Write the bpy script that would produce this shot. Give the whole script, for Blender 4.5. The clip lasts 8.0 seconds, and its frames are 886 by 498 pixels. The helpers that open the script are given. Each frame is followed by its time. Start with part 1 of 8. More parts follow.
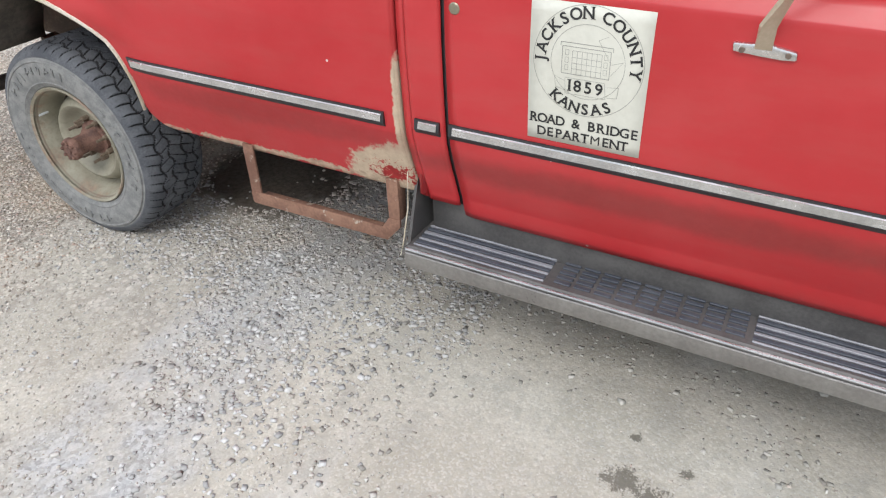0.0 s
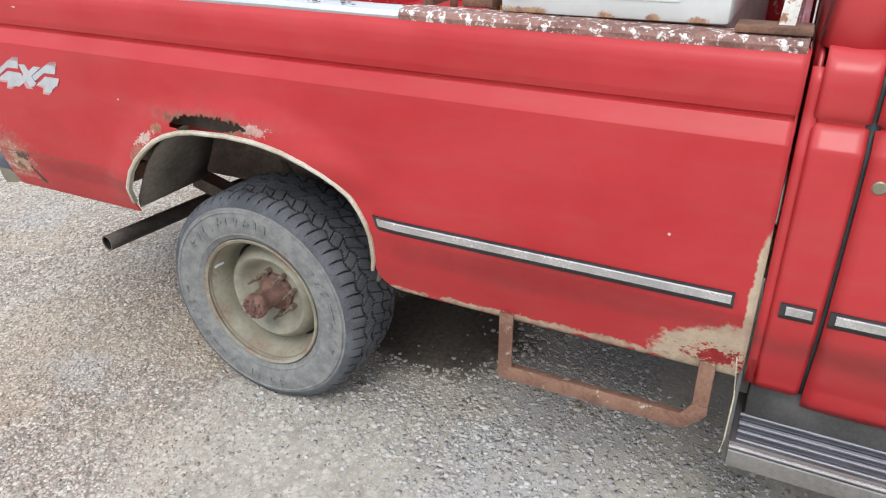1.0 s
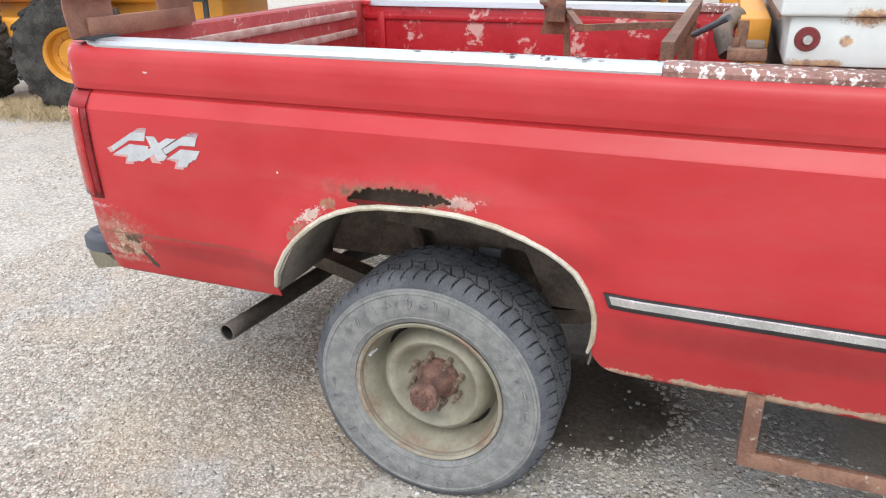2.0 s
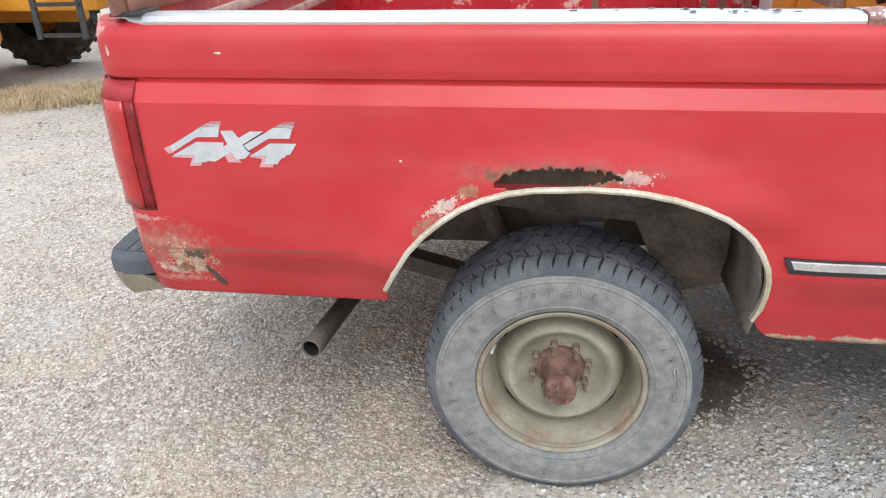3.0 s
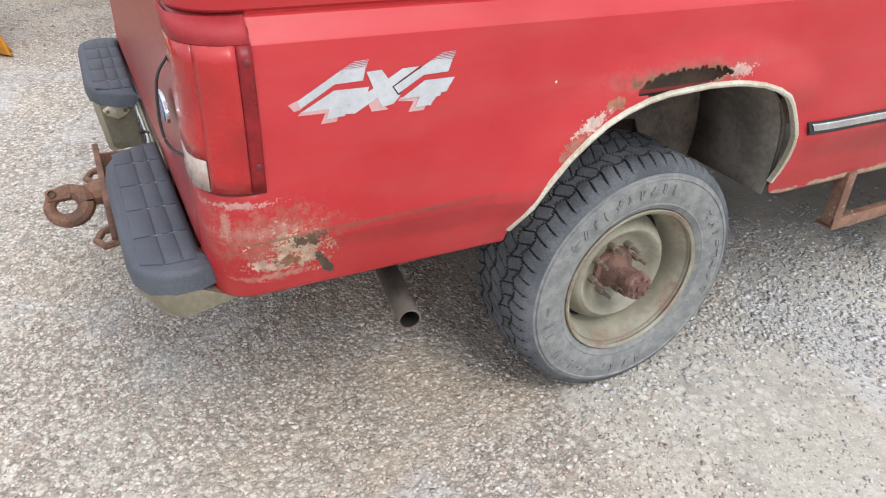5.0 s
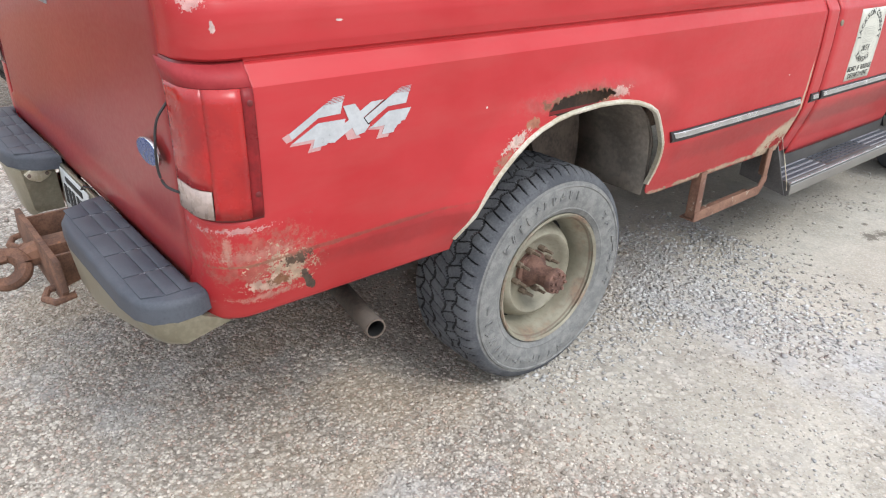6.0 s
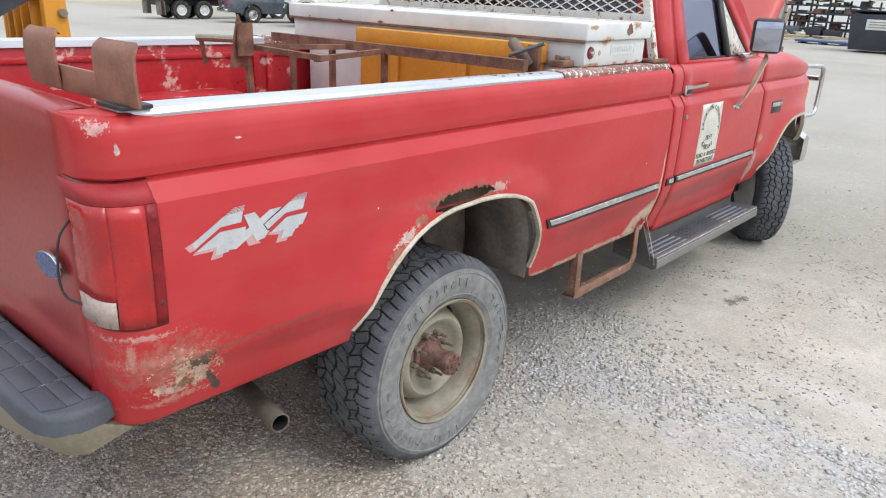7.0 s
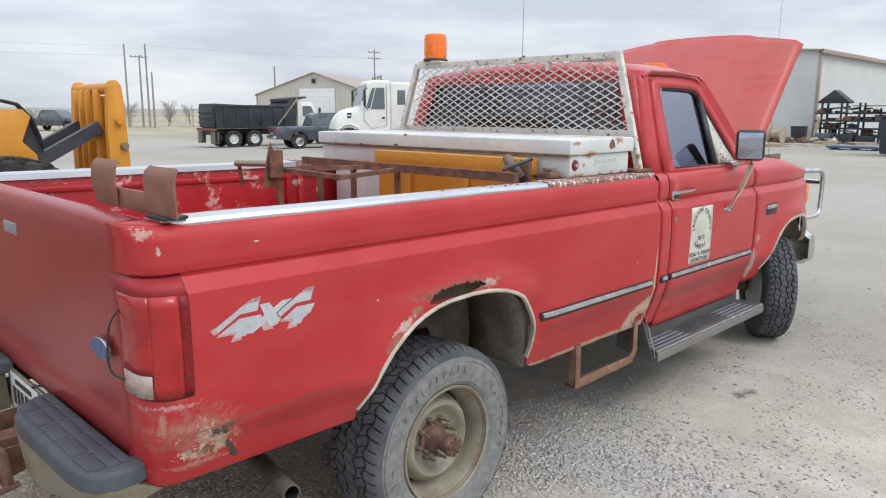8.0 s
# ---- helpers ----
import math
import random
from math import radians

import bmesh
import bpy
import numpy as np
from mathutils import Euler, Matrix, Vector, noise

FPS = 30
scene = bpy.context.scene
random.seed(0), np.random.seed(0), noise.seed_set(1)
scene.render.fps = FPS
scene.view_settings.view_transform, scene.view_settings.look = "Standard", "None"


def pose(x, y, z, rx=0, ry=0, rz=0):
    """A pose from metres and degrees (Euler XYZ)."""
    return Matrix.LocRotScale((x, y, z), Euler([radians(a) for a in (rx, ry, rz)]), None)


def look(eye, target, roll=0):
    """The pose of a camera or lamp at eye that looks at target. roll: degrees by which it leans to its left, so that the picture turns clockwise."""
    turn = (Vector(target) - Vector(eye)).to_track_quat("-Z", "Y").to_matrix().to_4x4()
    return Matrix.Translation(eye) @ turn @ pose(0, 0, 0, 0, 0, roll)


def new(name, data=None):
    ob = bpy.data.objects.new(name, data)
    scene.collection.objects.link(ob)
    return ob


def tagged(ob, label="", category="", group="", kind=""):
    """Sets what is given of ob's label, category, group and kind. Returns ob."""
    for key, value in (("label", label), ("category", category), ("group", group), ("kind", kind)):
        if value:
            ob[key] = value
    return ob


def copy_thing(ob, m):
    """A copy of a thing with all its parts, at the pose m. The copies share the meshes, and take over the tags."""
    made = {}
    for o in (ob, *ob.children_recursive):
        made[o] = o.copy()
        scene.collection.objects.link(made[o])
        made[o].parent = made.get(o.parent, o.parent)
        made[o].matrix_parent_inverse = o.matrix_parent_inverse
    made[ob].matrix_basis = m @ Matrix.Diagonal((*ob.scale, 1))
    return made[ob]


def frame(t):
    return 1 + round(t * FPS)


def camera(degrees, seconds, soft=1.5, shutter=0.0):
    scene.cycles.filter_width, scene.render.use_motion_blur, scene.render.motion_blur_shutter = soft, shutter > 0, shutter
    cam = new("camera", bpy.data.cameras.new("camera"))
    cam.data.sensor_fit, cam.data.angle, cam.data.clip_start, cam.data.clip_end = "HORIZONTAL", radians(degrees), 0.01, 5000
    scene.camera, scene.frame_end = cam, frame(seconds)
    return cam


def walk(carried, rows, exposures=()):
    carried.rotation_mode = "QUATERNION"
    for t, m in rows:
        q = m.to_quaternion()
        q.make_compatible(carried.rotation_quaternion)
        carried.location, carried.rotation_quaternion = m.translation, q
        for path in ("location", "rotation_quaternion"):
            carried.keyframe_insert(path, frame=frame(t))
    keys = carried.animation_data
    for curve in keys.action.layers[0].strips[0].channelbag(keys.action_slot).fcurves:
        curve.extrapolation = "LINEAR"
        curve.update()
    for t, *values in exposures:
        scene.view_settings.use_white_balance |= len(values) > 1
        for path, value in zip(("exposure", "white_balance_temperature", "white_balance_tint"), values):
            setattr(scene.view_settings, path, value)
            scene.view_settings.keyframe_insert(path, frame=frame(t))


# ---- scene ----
cam = camera(63.5, 8.0, soft=1.15)
PATH = [
    (0, (2.356, -2.401, 1.526), (1.549, -0.972, 0.383), -2.4),
    (0.2, (2.156, -2.367, 1.552), (1.303, -0.945, 0.435), -5.4),
    (0.5, (1.908, -2.373, 1.527), (0.945, -0.953, 0.5), -3.5),
    (0.7, (1.721, -2.435, 1.515), (0.775, -0.953, 0.561), -1.4),
    (1, (1.441, -2.496, 1.573), (0.646, -0.893, 0.679), -0.6),
    (1.2, (1.34, -2.544, 1.545), (0.562, -0.886, 0.743), -1.0),
    (1.5, (1.093, -2.568, 1.548), (0.425, -0.872, 0.723), 1.2),
    (1.7, (0.911, -2.539, 1.555), (0.318, -0.829, 0.705), 0.5),
    (2, (0.688, -2.574, 1.557), (0.021, -0.852, 0.789), -1.1),
    (2.2, (0.534, -2.6, 1.569), (-0.063, -0.853, 0.798), 0.7),
    (3.3, (-0.28, -2.5, 1.544), (-0.436, -0.722, 0.643), -1.5),
    (3.5, (-0.428, -2.457, 1.531), (-0.471, -0.675, 0.625), 1.3),
    (3.8, (-0.632, -2.41, 1.475), (-0.386, -0.649, 0.56), 4.7),
    (4, (-0.775, -2.393, 1.486), (-0.38, -0.657, 0.576), 4.6),
    (4.2, (-0.909, -2.391, 1.509), (-0.435, -0.69, 0.57), 1.7),
    (4.5, (-1.068, -2.354, 1.508), (-0.444, -0.731, 0.519), 4.0),
    (4.7, (-1.17, -2.283, 1.478), (-0.448, -0.7, 0.491), 2.5),
    (5, (-1.277, -2.218, 1.492), (-0.484, -0.701, 0.458), 2.0),
    (5.2, (-1.345, -2.218, 1.494), (-0.424, -0.766, 0.474), 3.0),
    (6.3, (-1.67, -2.319, 1.517), (-0.484, -0.963, 0.649), 0.9),
    (6.5, (-1.672, -2.323, 1.55), (-0.465, -0.975, 0.697), 0.4),
    (6.8, (-1.69, -2.364, 1.57), (-0.33, -1.09, 0.844), 1.2),
    (7, (-1.701, -2.378, 1.593), (-0.276, -1.152, 0.91), 2.3),
    (7.2, (-1.714, -2.46, 1.592), (-0.259, -1.212, 1.022), 0.6),
    (7.5, (-1.741, -2.566, 1.594), (-0.32, -1.228, 1.158), 1.4),
    (7.8, (-1.784, -2.689, 1.624), (-0.385, -1.324, 1.202), 0.8),
    (8, (-1.826, -2.712, 1.616), (-0.425, -1.336, 1.236), 0.1),
]
EXPOSURES = [(0.0, 0.46), (0.5, 0.36), (1.0, 0.48), (1.5, 0.57), (2.0, 0.65), (5.2, 0.66), (6.3, 0.62), (7.0, 0.48), (7.5, 0.32), (8.0, 0.2)]
walk(cam, [(t, look(eye, target, roll)) for t, eye, target, roll in PATH], EXPOSURES)

# ---------------- world, sun, exposure ----------------
world = bpy.data.worlds.new("overcast_sky")
scene.world = world
world.use_nodes = True
wn, wl = world.node_tree.nodes, world.node_tree.links
wn.clear()
w_out = wn.new("ShaderNodeOutputWorld")
w_bg = wn.new("ShaderNodeBackground")
w_sky = wn.new("ShaderNodeTexSky")
w_sky.sky_type = "NISHITA"
w_sky.sun_disc = False
w_sky.sun_elevation = radians(50)
w_sky.sun_rotation = radians(169)
w_bg.inputs["Strength"].default_value = 0.118
w_tc = wn.new("ShaderNodeTexCoord")
w_map = wn.new("ShaderNodeMapping")
w_map.inputs["Scale"].default_value = (1.0, 1.0, 5.0)
w_noise = wn.new("ShaderNodeTexNoise")
w_noise.inputs["Scale"].default_value = 2.6
w_noise.inputs["Detail"].default_value = 7
w_noise.inputs["Roughness"].default_value = 0.55
w_ramp = wn.new("ShaderNodeValToRGB")
w_ramp.color_ramp.elements[0].position = 0.36
w_ramp.color_ramp.elements[0].color = (5.2, 5.7, 6.6, 1)
w_ramp.color_ramp.elements[1].position = 0.64
w_ramp.color_ramp.elements[1].color = (8.2, 8.5, 9.0, 1)
w_mix = wn.new("ShaderNodeMix")
w_mix.data_type = "RGBA"
w_mix.inputs["Factor"].default_value = 0.9
wl.new(w_tc.outputs["Generated"], w_map.inputs["Vector"])
wl.new(w_map.outputs["Vector"], w_noise.inputs["Vector"])
wl.new(w_noise.outputs["Fac"], w_ramp.inputs["Fac"])
wl.new(w_sky.outputs["Color"], w_mix.inputs["A"])
wl.new(w_ramp.outputs["Color"], w_mix.inputs["B"])
# an overcast sky is brighter overhead than at the horizon
w_sep = wn.new("ShaderNodeSeparateXYZ")
w_rise = wn.new("ShaderNodeMapRange")
for w_key, w_val in (("From Min", 0.0), ("From Max", 1.0), ("To Min", 0.80), ("To Max", 1.66)):
    w_rise.inputs[w_key].default_value = w_val
w_scale = wn.new("ShaderNodeVectorMath")
w_scale.operation = "SCALE"
wl.new(w_tc.outputs["Generated"], w_sep.inputs[0])
wl.new(w_sep.outputs["Z"], w_rise.inputs["Value"])
wl.new(w_mix.outputs["Result"], w_scale.inputs[0])
wl.new(w_rise.outputs["Result"], w_scale.inputs["Scale"])
wl.new(w_scale.outputs["Vector"], w_bg.inputs["Color"])
wl.new(w_bg.outputs["Background"], w_out.inputs["Surface"])

sun_data = bpy.data.lights.new("sun", "SUN")
sun_data.energy = 1.1
sun_data.angle = radians(25)
sun_data.color = (1.0, 0.97, 0.94)
sun = new("sun", sun_data)
sun.matrix_world = look((1.6, -8.6, 10.4), (0, 0, 0))

# ---------------- materials ----------------


class Nodes:
    """Short hand for one node material."""

    def __init__(self, name, rough=0.6, metal=0.0, spec=0.5):
        self.mat = bpy.data.materials.new(name)
        self.mat.use_nodes = True
        self.n, self.l = self.mat.node_tree.nodes, self.mat.node_tree.links
        self.b = self.n["Principled BSDF"]
        self.b.inputs["Roughness"].default_value = rough
        self.b.inputs["Metallic"].default_value = metal
        self.b.inputs["Specular IOR Level"].default_value = spec
        self.tc = self.n.new("ShaderNodeTexCoord")
        self.co = self.tc.outputs["Object"]

    def noise(self, scale, detail=4, rough=0.55, stretch=None, seed=0.0, distort=0.0):
        t = self.n.new("ShaderNodeTexNoise")
        t.noise_dimensions = "4D"
        t.inputs["W"].default_value = seed
        t.inputs["Scale"].default_value = scale
        t.inputs["Detail"].default_value = detail
        t.inputs["Roughness"].default_value = rough
        t.inputs["Distortion"].default_value = distort
        src = self.co
        if stretch:
            m = self.n.new("ShaderNodeMapping")
            m.inputs["Scale"].default_value = stretch
            self.l.new(src, m.inputs["Vector"])
            src = m.outputs["Vector"]
        self.l.new(src, t.inputs["Vector"])
        return t.outputs["Fac"]

    def voronoi(self, scale, feature="F1", seed=0.0, out="Distance"):
        t = self.n.new("ShaderNodeTexVoronoi")
        t.feature = feature
        t.inputs["Scale"].default_value = scale
        self.l.new(self.co, t.inputs["Vector"])
        return t.outputs[out]

    def ramp(self, fac, lo, hi, a=0.0, b=1.0):
        m = self.n.new("ShaderNodeMapRange")
        m.interpolation_type = "SMOOTHSTEP"
        for k, v in (("From Min", lo), ("From Max", hi), ("To Min", a), ("To Max", b)):
            m.inputs[k].default_value = v
        self.l.new(fac, m.inputs["Value"])
        return m.outputs["Result"]

    def math(self, op, a, b=None, c=None):
        m = self.n.new("ShaderNodeMath")
        m.operation = op
        for i, v in enumerate((a, b, c)):
            if v is None:
                continue
            if isinstance(v, (int, float)):
                m.inputs[i].default_value = v
            else:
                self.l.new(v, m.inputs[i])
        return m.outputs[0]

    def mix(self, fac, a, b):
        m = self.n.new("ShaderNodeMix")
        m.data_type = "RGBA"
        for k, v in (("Factor", fac), ("A", a), ("B", b)):
            if isinstance(v, (int, float)):
                m.inputs[k].default_value = v
            elif isinstance(v, tuple):
                m.inputs[k].default_value = (*v[:3], 1)
            else:
                self.l.new(v, m.inputs[k])
        return m.outputs["Result"]

    def axes(self):
        s = self.n.new("ShaderNodeSeparateXYZ")
        self.l.new(self.co, s.inputs[0])
        return s.outputs

    def blob(self, cx, cz, rx, rz, ragged=0.5, scale=18.0, soft=0.12, seed=0.0, plane="xz", lean=0.0):
        """A ragged oval mask in the plane of a side panel."""
        ax = self.axes()
        u, v = (ax[0], ax[2]) if plane == "xz" else ((ax[1], ax[2]) if plane == "yz" else (ax[0], ax[1]))
        du = self.math("SUBTRACT", u, cx)
        dv = self.math("SUBTRACT", v, cz)
        if lean:
            du = self.math("ADD", du, self.math("MULTIPLY", dv, lean))
        d = self.math("SQRT", self.math("ADD", self.math("POWER", self.math("ABSOLUTE", self.math("DIVIDE", du, rx)), 2.0),
                                        self.math("POWER", self.math("ABSOLUTE", self.math("DIVIDE", dv, rz)), 2.0)))
        n = self.noise(scale, 6, 0.65, seed=seed)
        d = self.math("ADD", d, self.math("MULTIPLY", self.math("SUBTRACT", n, 0.5), ragged * 2))
        n2 = self.noise(scale * 4.0, 5, 0.65, seed=seed + 20)
        d = self.math("ADD", d, self.math("MULTIPLY", self.math("SUBTRACT", n2, 0.5), ragged * 1.4))
        return self.ramp(d, 1.0 + soft, 1.0 - soft)

    def colour(self, c):
        if isinstance(c, tuple):
            self.b.inputs["Base Color"].default_value = (*c[:3], 1)
        else:
            self.l.new(c, self.b.inputs["Base Color"])

    def roughness(self, fac):
        self.l.new(fac, self.b.inputs["Roughness"])

    def metallic(self, fac):
        self.l.new(fac, self.b.inputs["Metallic"])

    def bump(self, height, dist=0.003, strength=0.6):
        m = self.n.new("ShaderNodeBump")
        m.inputs["Distance"].default_value = dist
        m.inputs["Strength"].default_value = strength
        self.l.new(height, m.inputs["Height"])
        self.l.new(m.outputs["Normal"], self.b.inputs["Normal"])


def varied(name, c0, c1, rough=0.6, metal=0.0, scale=8.0, fine=90.0, bump=0.001, spot=None, spot_at=0.62, spec=0.5, spread=0.15, stretch=None):
    """A surface of two tones at two scales, with spots of a third colour."""
    k = Nodes(name, rough, metal, spec)
    big = k.noise(scale, 5, 0.6, stretch=stretch)
    small = k.noise(fine, 3, 0.6, seed=3.0)
    f = k.math("ADD", k.math("MULTIPLY", big, 0.65), k.math("MULTIPLY", small, 0.35))
    col = k.mix(k.ramp(f, 0.38, 0.62), c0, c1)
    if spot:
        m = k.ramp(k.noise(scale * 2.3, 8, 0.7, seed=7.0, distort=0.3), spot_at, spot_at + 0.05)
        col = k.mix(m, col, spot)
    k.colour(col)
    k.roughness(k.ramp(f, 0.3, 0.7, max(rough - spread, 0.03), min(rough + spread, 1.0)))
    if bump:
        k.bump(f, bump)
    return k.mat


RED0, RED1 = (0.42, 0.021, 0.025), (0.475, 0.034, 0.039)
RUST0, RUST1 = (0.095, 0.048, 0.032), (0.24, 0.125, 0.08)
TAN = (0.56, 0.44, 0.32)


def red_paint(name, patches=(), tone=1.0, gloss=0.0, spec=0.5, film=0.07):
    k = Nodes(name, 0.42, spec=spec)
    big = k.noise(2.2, 5, 0.6)
    small = k.noise(60, 4, 0.6, seed=2)
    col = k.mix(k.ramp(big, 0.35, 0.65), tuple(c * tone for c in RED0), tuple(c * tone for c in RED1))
    # dust film, thicker low down on the panels where the wheels throw it
    dust = k.math("MULTIPLY", k.ramp(k.noise(5, 7, 0.65, stretch=(0.6, 1, 2.5), seed=5), 0.45 - film, 0.8 - film), film)
    col = k.mix(dust, col, (0.40, 0.26, 0.20))
    # chips
    chip = k.ramp(k.voronoi(9.0), 0.035, 0.028)
    chip = k.math("MULTIPLY", chip, k.ramp(k.noise(4, 2, seed=9), 0.52, 0.56))
    col = k.mix(chip, col, (0.62, 0.5, 0.46))
    rough = k.ramp(small, 0.3, 0.7, 0.38 - gloss * 0.1, 0.44 - gloss * 0.1)
    height = small
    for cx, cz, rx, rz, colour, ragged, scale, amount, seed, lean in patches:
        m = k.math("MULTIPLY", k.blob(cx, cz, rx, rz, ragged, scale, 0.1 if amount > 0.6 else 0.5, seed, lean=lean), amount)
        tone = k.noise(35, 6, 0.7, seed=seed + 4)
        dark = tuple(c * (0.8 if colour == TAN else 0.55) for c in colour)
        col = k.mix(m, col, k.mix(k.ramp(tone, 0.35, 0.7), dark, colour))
        rough = k.math("MAXIMUM", rough, k.math("MULTIPLY", m, 0.8))
        height = k.math("ADD", height, k.math("MULTIPLY", k.math("MULTIPLY", m, tone), 2.0))
    k.colour(col)
    k.roughness(rough)
    k.b.inputs["Coat Weight"].default_value = max(0.0, 0.16 + gloss * 0.5)
    k.b.inputs["Coat Roughness"].default_value = 0.25 - gloss * 0.12
    k.bump(height, 0.0008, 0.09)
    return k.mat


M_RED = red_paint("faded_red_paint", gloss=0.6)
# the shared red at 0.62 of its tone, for the tailgate
M_GATE = red_paint("darker_red_gate_paint", tone=0.62, gloss=0.3, spec=0.4, film=0.03)
M_BED = red_paint("worn_red_paint", (
    (1.425, 0.60, 0.165, 0.088, TAN, 0.5, 13, 1.0, 1.0, -0.55),
    (1.462, 0.745, 0.022, 0.185, TAN, 0.4, 14, 1.0, 2.0, 0.0),
    (1.40, 0.575, 0.055, 0.035, (0.42, 0.03, 0.03), 3.0, 42, 1.0, 3.0, 0.0),
    (1.0, 0.545, 0.5, 0.012, (0.55, 0.42, 0.3), 2.0, 22, 0.9, 4.0, 0.0),
    (-1.01, 0.775, 0.10, 0.055, (0.44, 0.19, 0.14), 2.4, 34, 0.55, 7.0, 0.3),
    (-1.045, 0.795, 0.075, 0.010, (0.60, 0.34, 0.28), 3.0, 60, 0.4, 26.0, 0.15),
    (-1.01, 0.675, 0.06, 0.009, (0.60, 0.36, 0.28), 3.0, 60, 0.6, 27.0, 0.2),
    (-0.967, 0.742, 0.046, 0.040, (0.58, 0.42, 0.30), 3.2, 56, 1.0, 5.0, 0.4),
    (-1.015, 0.708, 0.048, 0.016, (0.66, 0.46, 0.36), 2.6, 48, 0.95, 8.0, 0.5),
    (-0.985, 0.712, 0.022, 0.016, (0.26, 0.12, 0.06), 2.0, 55, 0.9, 17.0, 0.3),
    (-0.945, 0.758, 0.030, 0.013, (0.13, 0.085, 0.06), 2.2, 50, 1.0, 20.0, 0.2),
    (-0.911, 0.688, 0.012, 0.034, (0.12, 0.085, 0.065), 1.0, 26, 1.0, 6.0, 0.55),
    (-1.098, 0.815, 0.007, 0.034, (0.62, 0.42, 0.32), 2.2, 50, 0.5, 21.0, 0.0),
    (-1.07, 0.858, 0.055, 0.006, (0.70, 0.45, 0.42), 3.0, 60, 0.7, 22.0, 0.0),
    (-1.04, 0.772, 0.08, 0.003, (0.36, 0.18, 0.11), 2.4, 40, 0.7, 23.0, 0.12),
    (-0.285, 0.918, 0.024, 0.024, (0.68, 0.50, 0.43), 2.2, 46, 1.0, 9.0, -1.1),
    (-0.335, 0.868, 0.020, 0.022, (0.42, 0.22, 0.15), 2.2, 46, 0.8, 24.0, -1.0),
    (-0.232, 0.955, 0.022, 0.014, (0.40, 0.20, 0.12), 1.8, 36, 0.85, 25.0, -0.5),
    (-0.03, 1.0, 0.20, 0.026, (0.42, 0.12, 0.10), 1.2, 22, 0.55, 10.0, 0.0),
    (-0.03, 0.992, 0.155, 0.021, (0.26, 0.13, 0.08), 1.0, 40, 0.95, 18.0, 0.0),
    (0.135, 0.990, 0.040, 0.016, (0.66, 0.44, 0.38), 2.0, 44, 0.85, 11.0, 0.0),
    # a thin brown line, then two darker red bands, low on the panel
    (-0.74, 0.772, 0.30, 0.005, (0.25, 0.10, 0.07), 1.2, 10, 0.6, 12.0, 0.05),
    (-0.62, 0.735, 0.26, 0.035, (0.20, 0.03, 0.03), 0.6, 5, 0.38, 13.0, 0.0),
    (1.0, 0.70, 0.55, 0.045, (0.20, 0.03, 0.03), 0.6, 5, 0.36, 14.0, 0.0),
    (-1.075, 1.268, 0.005, 0.010, (0.70, 0.5, 0.46), 1.4, 40, 1.0, 15.0, 0.0),
    (-1.10, 1.312, 0.016, 0.012, (0.70, 0.48, 0.44), 2.6, 60, 0.7, 16.0, 0.0),
    (-0.80, 1.262, 0.010, 0.0025, (0.72, 0.6, 0.56), 1.0, 60, 1.0, 19.0, 0.0),
), gloss=-0.16, spec=0.3)
M_HOOD = red_paint("dusty_hood_paint", tone=1.12, gloss=-0.4, spec=0.45, film=0.26)
M_CABRED = red_paint("door_red_paint", (
    # darker red band along the bottom of the door
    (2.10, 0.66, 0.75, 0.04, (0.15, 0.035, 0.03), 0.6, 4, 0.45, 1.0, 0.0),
    (2.72, 0.66, 0.05, 0.09, (0.62, 0.45, 0.4), 1.1, 22, 0.7, 2.0, 0.0),
    (2.76, 0.83, 0.03, 0.02, (0.6, 0.42, 0.2), 2.2, 40, 0.9, 3.0, 0.0),
    (1.66, 1.20, 0.02, 0.06, (0.6, 0.25, 0.22), 0.9, 30, 0.4, 4.0, 0.0),
), tone=1.04, gloss=0.15, spec=0.35)
M_BEDIN = varied("scratched_red_bed", (0.34, 0.013, 0.019), (0.43, 0.021, 0.029), 0.36, scale=4, fine=40, spot=(0.55, 0.34, 0.30), spot_at=0.565, stretch=(1.0, 1.0, 0.55))
M_TAILIN = varied("worn_red_bed_edge", (0.32, 0.02, 0.025), (0.42, 0.07, 0.065), 0.5, scale=14, fine=90, spot=(0.42, 0.33, 0.28), spot_at=0.58)
M_WORNEDGE = varied("rubbed_bare_ridge", (0.34, 0.20, 0.17), (0.46, 0.36, 0.31), 0.55, scale=18, fine=90, spot=(0.36, 0.04, 0.04), spot_at=0.58)
M_RUST = varied("rusty_steel", RUST0, RUST1, 0.85, 0.0, 14, 140, 0.0015, spot=(0.34, 0.15, 0.07), spot_at=0.63)
M_RUSTSMOOTH = varied("brown_rust_film", (0.18, 0.078, 0.052), (0.30, 0.145, 0.095), 0.6, 0.0, 9, 120, 0.0008, spot=(0.42, 0.32, 0.24), spot_at=0.68)
M_STEPIRON = varied("rubbed_rusty_iron", (0.15, 0.072, 0.048), (0.28, 0.155, 0.105), 0.8, 0, 9, 110, 0.0012, spot=(0.42, 0.36, 0.29), spot_at=0.57)
M_STUD = varied("dirty_stud_steel", (0.12, 0.085, 0.06), (0.24, 0.19, 0.14), 0.8, 0, 40, 200, 0.001)
M_HUB = varied("hub_rust", (0.105, 0.056, 0.044), (0.235, 0.13, 0.098), 0.92, 0, 30, 180, 0.003, spot=(0.24, 0.19, 0.14), spot_at=0.66)
M_FRAME = varied("dirty_underbody", (0.085, 0.066, 0.053), (0.20, 0.152, 0.12), 0.85, 0, 9, 90, 0.002)
